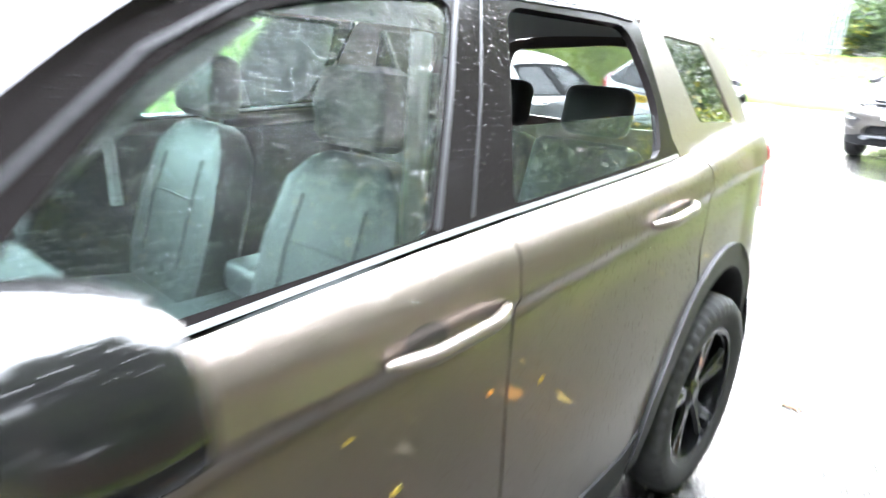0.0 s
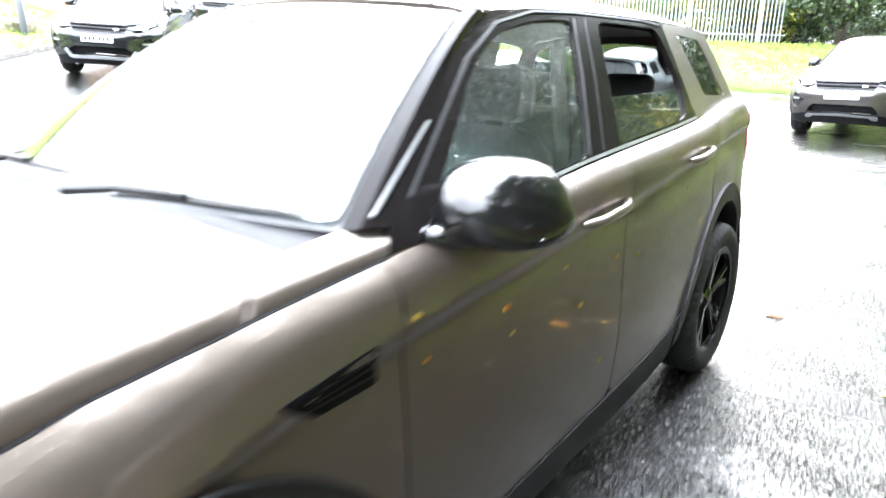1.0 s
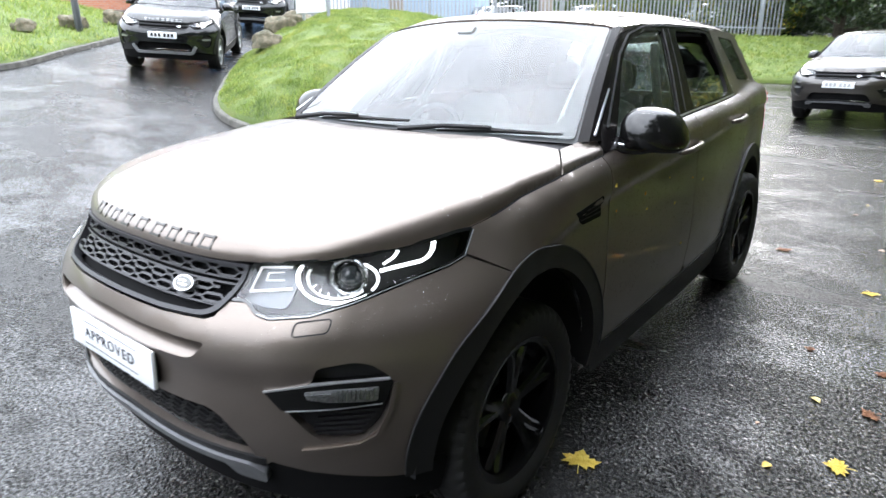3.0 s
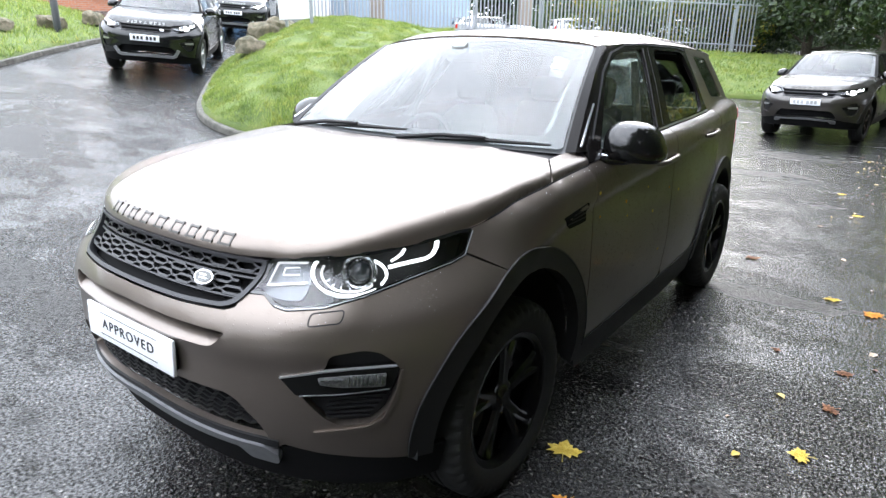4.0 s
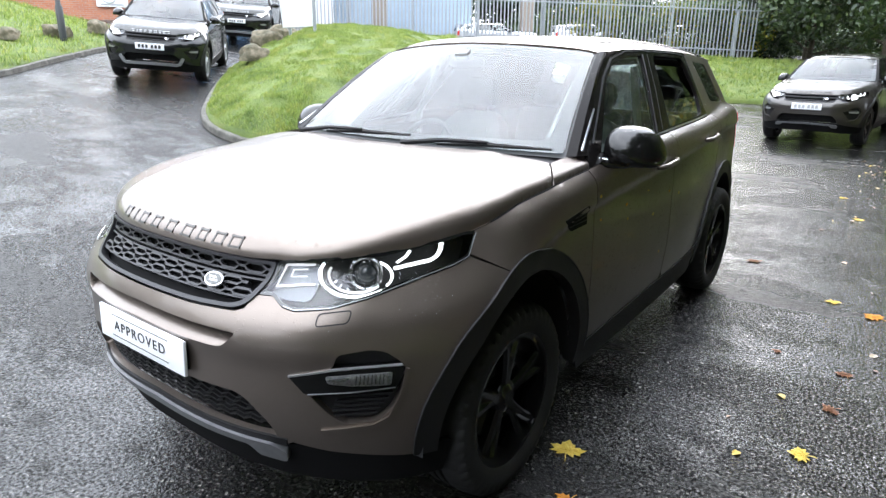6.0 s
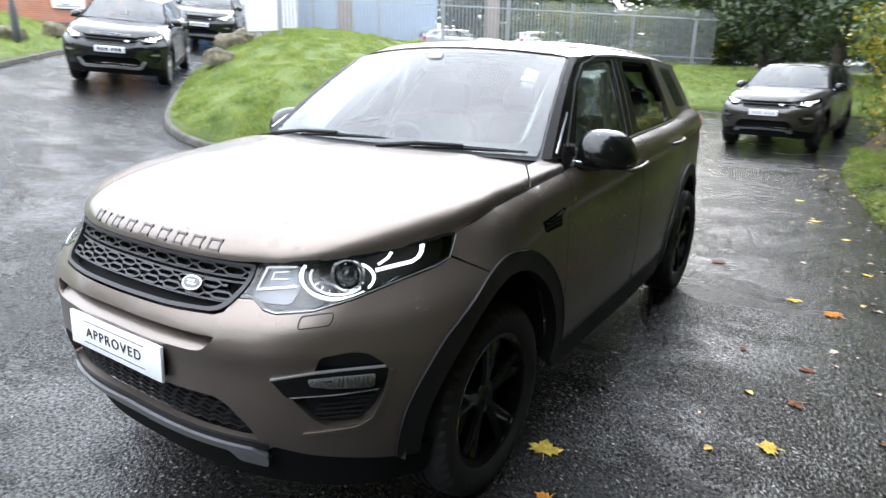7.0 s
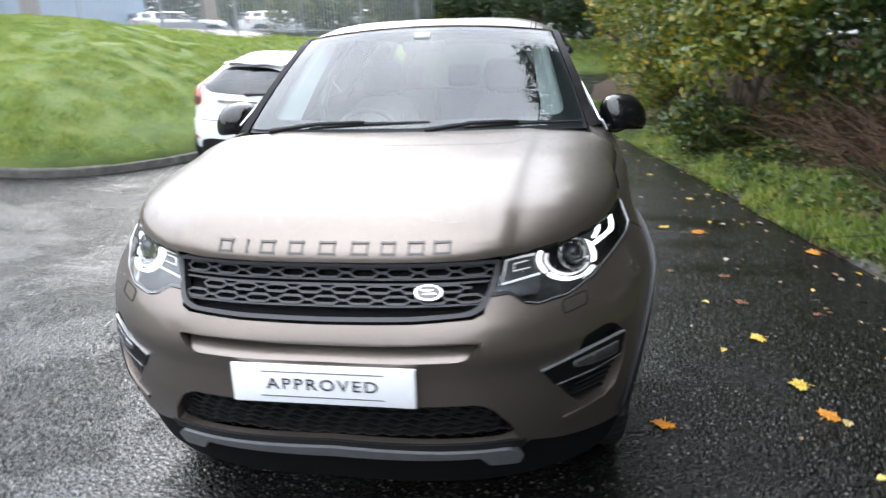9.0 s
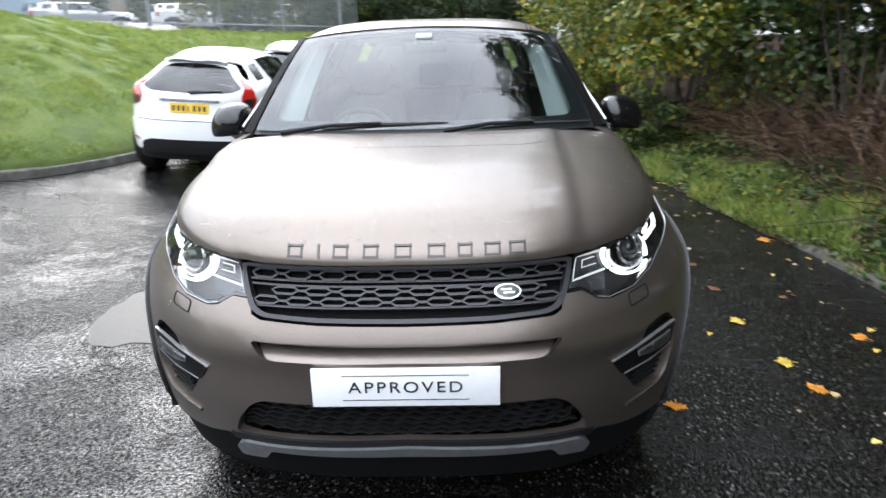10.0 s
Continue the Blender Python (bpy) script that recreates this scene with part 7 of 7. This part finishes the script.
wall_run("wall", B2_, B3_, 2.0, 3.4, .3, M_RENDERW, show)
wall_run("roof", (-28.6, 3.3), (-20.0, 19.6), 5.4, .35, 9.0, M_GALV, show)
wall_run("wall", (-28.7, 3.5), (-37, 8.0), 1.5, 3.9, .3, M_BRICK, show)
p = Vector(B0).lerp(Vector(B1), .78)
ws_ = empty("wall_sign", pose(p.x + .06, p.y - .04, 3.70, 0, 0, math.degrees(math.atan2(B1[1] - B0[1], B1[0] - B0[0]))))
tagged(ws_, "small white wall sign with a grey emblem", "sign")
bm = bmesh.new()
box_bm(bm, (1.1, .03, .55), bevel=.005)
part("board", bm, M_SIGN, ws_)
bm = bmesh.new()
tube_bm(bm, [(.22 * math.cos(a) - .1, -.02, .16 * math.sin(a) + .03) for a in np.linspace(0, math.tau, 24, endpoint=False)], .025, 6, closed=True)
part("emblem", bm, M_GALV, ws_)
bm = bmesh.new()
box_bm(bm, (.8, .012, .05), (0, -.018, -.19))
part("emblem_bar", bm, M_GALV, ws_)

# rubble wall at the top of the bank
rw_ = empty("rubble_wall")
tagged(rw_, "low rubble stone retaining wall above the grass bank", "wall", kind="structure")
rngw = np.random.default_rng(77)
RA, RB = Vector((-25.5, -2.5)), Vector((-23.6, 7.0))
stone_me = []
for k in range(5):
    bm = bmesh.new()
    box_bm(bm, (.42, .35, .2), bevel=.05)
    for v in bm.verts:
        v.co += Vector([noise.noise(v.co * 6 + Vector((k * 5, i, 0))) * .05 for i in range(3)])
    bmesh.ops.recalc_face_normals(bm, faces=bm.faces)
    me = bpy.data.meshes.new("stone")
    bm.to_mesh(me)
    bm.free()
    me.materials.append(M_STONE)
    stone_me.append(me)
for r in range(5):
    for k in range(23):
        p = RA.lerp(RB, (k + (.5 if r % 2 else 0)) / 23.5)
        ob = new("stone", stone_me[int(rngw.integers(5))])
        ob.parent = rw_
        ob.matrix_basis = pose(p.x + rngw.uniform(-.04, .04), p.y, bank_z(p.x, p.y) + .05 + r * .19, rngw.uniform(-4, 4), 0, 78 + rngw.uniform(-6, 6))

shed = empty("warehouse")
tagged(shed, "blue-grey clad warehouse with brown piers behind the fence", "building", kind="structure")
wall_run("wall", (-25.0, 20.5), (-17.5, 26.2), 1.8, 6.5, .3, M_CLADBLUE, shed)
for k in range(24):
    p = Vector((-25.0, 20.5)).lerp(Vector((-17.5, 26.2)), (k + .5) / 24)
    bm = bmesh.new()
    box_bm(bm, (.10, .05, 6.4), (0, 0, 3.2))
    ob = part("cladding_rib", bm, M_CLADBLUE, shed)
    ob.matrix_basis = pose(p.x + .012, p.y - .018, 1.85, 0, 0, 37)
M_PIER = plain("brown_stone", (0.26, 0.21, 0.17), .8, grain=.3, scale=12)
for x, y in ((-18.7, 20.6), (-15.8, 29.0)):
    bm = bmesh.new()
    box_bm(bm, (.65, .65, 6), (0, 0, 3), bevel=.02)
    ob = part("pier", bm, M_PIER, shed)
    ob.matrix_basis = pose(x, y, 1.8, 0, 0, 37)
wall_run("roof", (-25.4, 20.0), (-17.2, 26.3), 8.2, .3, 12.0, M_GALV, shed)


# hedge and distance behind the yard
for k in range(9):
    x, y = -16.0 + k * 2.6, 33.5 + k * 1.2 + (k % 3) * .8
    bush("bush", x, y, 3.4, 3.2 + (k % 2) * .8, 2600, .16, M_LEAVES_DARK if k % 3 else M_LEAVES, "rough green hedge behind the fence", 90 + k, base=lambda a, b: 1.7, cat="hedge")
for k, (x, y) in enumerate(((-38, 44), (-31, 52), (-24, 58), (-14, 60), (-6, 56), (3, 52), (12, 46), (-46, 34), (16, 34), (14, 22), (15, 10), (16, -2))):
    tree("tree", x, y, 9.5, 5.6, 8500, .52, M_LEAVES_DARK, "distant dark green tree", 120 + k, base=lambda a, b: 1.5, low=.06)

for k, (x, y) in enumerate(((-10.4, 26.0), (-9.0, 27.0), (-7.7, 28.0), (-6.3, 28.9), (-5.0, 29.9))):
    bush("bush", x, y, 2.1, 2.4 + .3 * (k % 2), 2600, .12, M_LEAVES if k % 2 else M_LEAVES_YELLOW, "straggling bramble hedge grown through the palisade fence", 200 + k, base=lambda a, b: 1.8, cat="hedge")
# unseen woods added behind the viewer to block sky light from the car
for k, (x, y, h) in enumerate(((-20, -21, 5.5), (-12, -24, 6), (-4, -25, 5.5), (4, -23, 6.5), (11, -17, 9.5), (15, -10, 9.5), (-28, -16, 6), (6.6, -11.5, 6), (9.0, -7.0, 9), (9.5, -12.5, 6.5), (8.6, 4.2, 12))):
    tree("tree", x, y, h, 4.6, 7000, .34, M_LEAVES_DARK, "unseen tall dark green tree added to block sky light", 150 + k, base=lambda a, b: road_z(a, b), low=.08)
# puddle
M_WATER = plain("puddle_water", (0.035, 0.034, 0.032), .34, spec=.18, grain=1.0, scale=70)
pud = []
for k in range(60):
    a = k * math.tau / 60
    r = 1 + .10 * noise.noise(Vector((math.cos(a) * 1.3, math.sin(a) * 1.3, 4))) + .08 * noise.noise(Vector((math.cos(a) * 5, math.sin(a) * 5, 1)))
    x, y = -1.72 + .36 * r * math.cos(a) - .05 * math.sin(a), 1.06 + .50 * r * math.sin(a) * (1 - .25 * math.cos(2 * a) ** 2)
    pud.append((x, y, road_z(x, y) + .003))
tagged(mesh_ob("puddle", pud, [tuple(range(60))], M_WATER), "shallow puddle on the tarmac beside the car", "puddle")
# ---- the cars ----
suv("parked_car", "stone-brown metallic sport utility car, wet with rain, lights on", None, M_PAINT, plate="show")


def scaled(sx, sy_, sz, roofk=1.0, nose=1.0):
    def f(p):
        z = p.z
        if z > 1.2:
            z = 1.2 + (z - 1.2) * roofk
        y = p.y * (nose if p.y < 0 else sy_)
        return Vector((p.x * sx, y, z * sz))
    return f


suv("parked_car", "black compact sport utility car with silver skid bar, headlights lit", lie(-11.1, 5.55, 47), M_BLACK_PAINT, warp=scaled(1.0, .97, .985, .88), step=.08, plate_z=.765, slot=False, skid=M_SILVER, lamps="lit", rim=M_SILVER, detail=False, letters=M_SILVER, group="parked cars")
suv("parked_car", "second black compact sport utility car, farther up the road", lie(-16.2, 11.3, 44), M_BLACK_PAINT, warp=scaled(1.0, .97, .985, .88), step=.09, plate_z=.765, slot=False, skid=M_SILVER, lamps="off", rim=M_SILVER, detail=False, letters=M_SILVER, group="parked cars")
suv("parked_car", "grey-brown large sport utility car with lit headlights by the hedge", lie(.22, 13.2, -7), M_GREY_PAINT, warp=scaled(1.0, 1.02, .99, .97), step=.08, plate_z=.775, slot=False, lamps="lit", detail=False, group="parked cars", plate="pale")
def hatch_shape(p):
    """A small rounded hatchback: narrow roof, raked tail."""
    x, y, z = p.x * .90, p.y * (.86 if p.y > 0 else .95), p.z
    t = min(max((z - 1.08) / .62, 0.0), 1.0)
    k = min(max((p.y - 1.9) / 1.3, 0.0), 1.0)
    k = k * k * (3 - 2 * k)
    x *= 1 - (.10 + .10 * k) * t ** 1.25
    y -= .26 * k * t ** 1.4
    z -= .055 * k * t * t + .05 * (abs(p.x) / .6) ** 3 * t * t
    z = z if z < 1.15 else 1.15 + (z - 1.15) * .92
    return Vector((x, y, z * .90))


suv("parked_car", "white hatchback seen from behind, parked at the kerb", lie(-3.16, 7.85, 184), M_WHITE_PAINT, warp=hatch_shape, step=.07, lamps="off", rim=M_SILVER, detail=False, group="parked cars", tail="hatch")
suv("parked_car", "white hatchback half hidden beyond the first one", lie(-3.55, 13.4, 184), M_WHITE_PAINT, warp=hatch_shape, step=.10, lamps="off", rim=M_SILVER, detail=False, group="parked cars", tail="hatch")
for k, (x, y, turn, mt, lab) in enumerate(((-15.2, 27.6, 128, M_SILVER_PAINT, "silver car parked behind the palisade fence"), (-11.2, 30.6, 126, M_WHITE_PAINT, "white car parked behind the palisade fence"), (-18.4, 29.8, 128, M_SILVER_PAINT, "silver car parked behind the palisade fence"), (-7.4, 33.4, 128, M_WHITE_PAINT, "white car parked behind the palisade fence"))):
    suv("parked_car", lab, pose(x, y, 1.95, 0, 0, turn), mt, warp=scaled(.94, 1.0, .88, .85), step=.16, lamps="off", rim=M_SILVER, detail=False, group="cars in the yard")


# small wet leaves stuck to the flank of the nearest car
rng = np.random.default_rng(77)
for k, (y, z) in enumerate(((.53, 1.05), (.565, .945), (.87, .892), (1.21, .85), (1.44, .931), (1.605, .896), (1.12, .983), (.847, .961), (1.36, .62))):
    bm = bmesh.new()
    r, a0 = rng.uniform(.005, .0105), rng.uniform(0, 6)
    skin_bm(bm, [(U + y + r * (1 + .35 * math.sin(5 * q)) * math.cos(q + a0), z + .7 * r * (1 + .35 * math.sin(5 * q)) * math.sin(q + a0)) for q in np.linspace(0, math.tau, 15, endpoint=False)], side, lift=.0025, thick=.0012, step=.02)
    ob = part("stuck_leaf", bm, (M_LEAF_Y, M_LEAF_O)[k % 3 == 1])
    tagged(ob, "small wet yellow leaf stuck to the car door" if k % 3 != 1 else "small wet orange leaf stuck to the car door", "leaf", "leaves stuck to the car")


# ---- rain beaded on the nearest car ----
def water():
    m, nt, p = mat_base("rain_water")
    p.inputs["Base Color"].default_value = (1, 1, 1, 1)
    p.inputs["Transmission Weight"].default_value, p.inputs["IOR"].default_value, p.inputs["Roughness"].default_value = 1.0, 1.33, 0.0
    return m


M_RAIN = water()


def beads(name, count, place, lo, hi, label, seed, flat=.27, run=0.0):
    """Low domes of water. place(rng) gives a point and the outward normal there, or None; run stretches them down the slope."""
    rng = np.random.default_rng(seed)
    V, F = [], []
    k = 7
    while len(V) < count * (2 * k + 1):
        got = place(rng)
        if got is None:
            continue
        p, n = got
        r = lo + (hi - lo) * rng.uniform() ** 3
        d = Vector((0, 0, -1)) - n * -n.z
        d = d.normalized() if d.length > .05 else n.orthogonal().normalized()
        e = n.cross(d)
        long = 1 + run * rng.uniform() ** 2
        o, a0 = len(V), rng.uniform(0, 1)
        for q, hgt in ((1.0, -.0003), (.68, r * flat * .75)):
            for j in range(k):
                a = (j + a0) * math.tau / k
                w = r * q * (1 + .14 * math.sin(2 * a + a0 * 9))
                V.append(p + n * hgt + d * (w * long * math.cos(a)) + e * (w * math.sin(a)))
        V.append(p + n * (r * flat))
        for j in range(k):
            i = (j + 1) % k
            F += [(o + j, o + i, o + k + i, o + k + j), (o + k + j, o + k + i, o + 2 * k)]
    me = bpy.data.meshes.new(name)
    me.from_pydata(V, [], F)
    me.materials.append(M_RAIN)
    me.polygons.foreach_set("use_smooth", [True] * len(me.polygons))
    tagged(new(name, me), label, "water", kind="stuff")


def facing(surf, a, b):
    h = 1e-3
    p = Vector(surf(a, b))
    n = (Vector(surf(a + h, b)) - Vector(surf(a - h, b))).cross(Vector(surf(a, b + h)) - Vector(surf(a, b - h)))
    if n.length < 1e-12:
        return None
    n.normalize()
    return p, (n if n.dot(p - Vector((0, 1.3, .9))) > 0 else -n)


def on_bonnet(rng):
    y = rng.uniform(-.74, .24)
    x = rng.uniform(-.84, .84)
    q = (abs(x) / .862) ** 2.7 + ((abs(y) / .79) ** 2.7 if y < 0 else 0)
    if q > .97 or noise.noise(Vector((x * 2.2, y * 2.2, 3))) < rng.uniform(-.75, .1):
        return None
    return facing(bonnet_f, x, y)


def on_roof(rng):
    y = rng.uniform(1.0, 2.9)
    x = rng.uniform(-.58, .58)
    return facing(roof_f, x, y) if y > .98 + .12 * (x / .645) ** 2 else None


def on_flank(rng):
    y = rng.uniform(-.1, 2.95)
    z = rng.uniform(.55, belt(y) - .01)
    if math.hypot(y - ARCH_Y, z - .37) < .59 or math.hypot(y - 2.741, z - .37) < .58 or rng.uniform() > .25 + .75 * (z - .55) / .65:
        return None
    return facing(side, U + y, z)


def on_glass(rng):
    y = rng.uniform(.62, 1.66)
    z = rng.uniform(1.20, 1.63)
    if z > lin(y, (.56, 1.22), (.93, 1.50), (1.10, 1.58), (1.35, 1.63)):
        return None
    return facing(side, U + y, z)


def on_pillar(rng):
    y = rng.uniform(2.36, 2.60)
    return facing(side, U + y, rng.uniform(1.27, 1.60))


def on_wing(rng):
    a = rng.uniform(.1, 1.1) * (1 if rng.uniform() < .8 else -1)
    z = rng.uniform(.83, .99)
    return facing(side, a, z) if abs(a) > .56 and z < lin(abs(a), (.56, .875), (.72, .885), (1.1, .965)) else None


beads("rain_drops", 4200, on_bonnet, .0012, .0044, "rain drops beaded on the car bonnet", 11)
beads("rain_drops", 1500, on_roof, .0013, .0042, "rain drops beaded on the car roof", 12)
beads("rain_drops", 9000, on_flank, .0010, .0038, "fine rain drops on the car doors and wing", 13, run=.8)
beads("rain_drops", 3000, on_glass, .0009, .0028, "rain drops on the front side window and pillars", 14, run=1.6)
beads("rain_drops", 300, on_pillar, .0009, .0026, "rain drops on the rear pillar", 15, run=1.0)
beads("rain_drops", 500, on_wing, .0009, .0026, "rain drops on the front bumper", 16, run=.5)
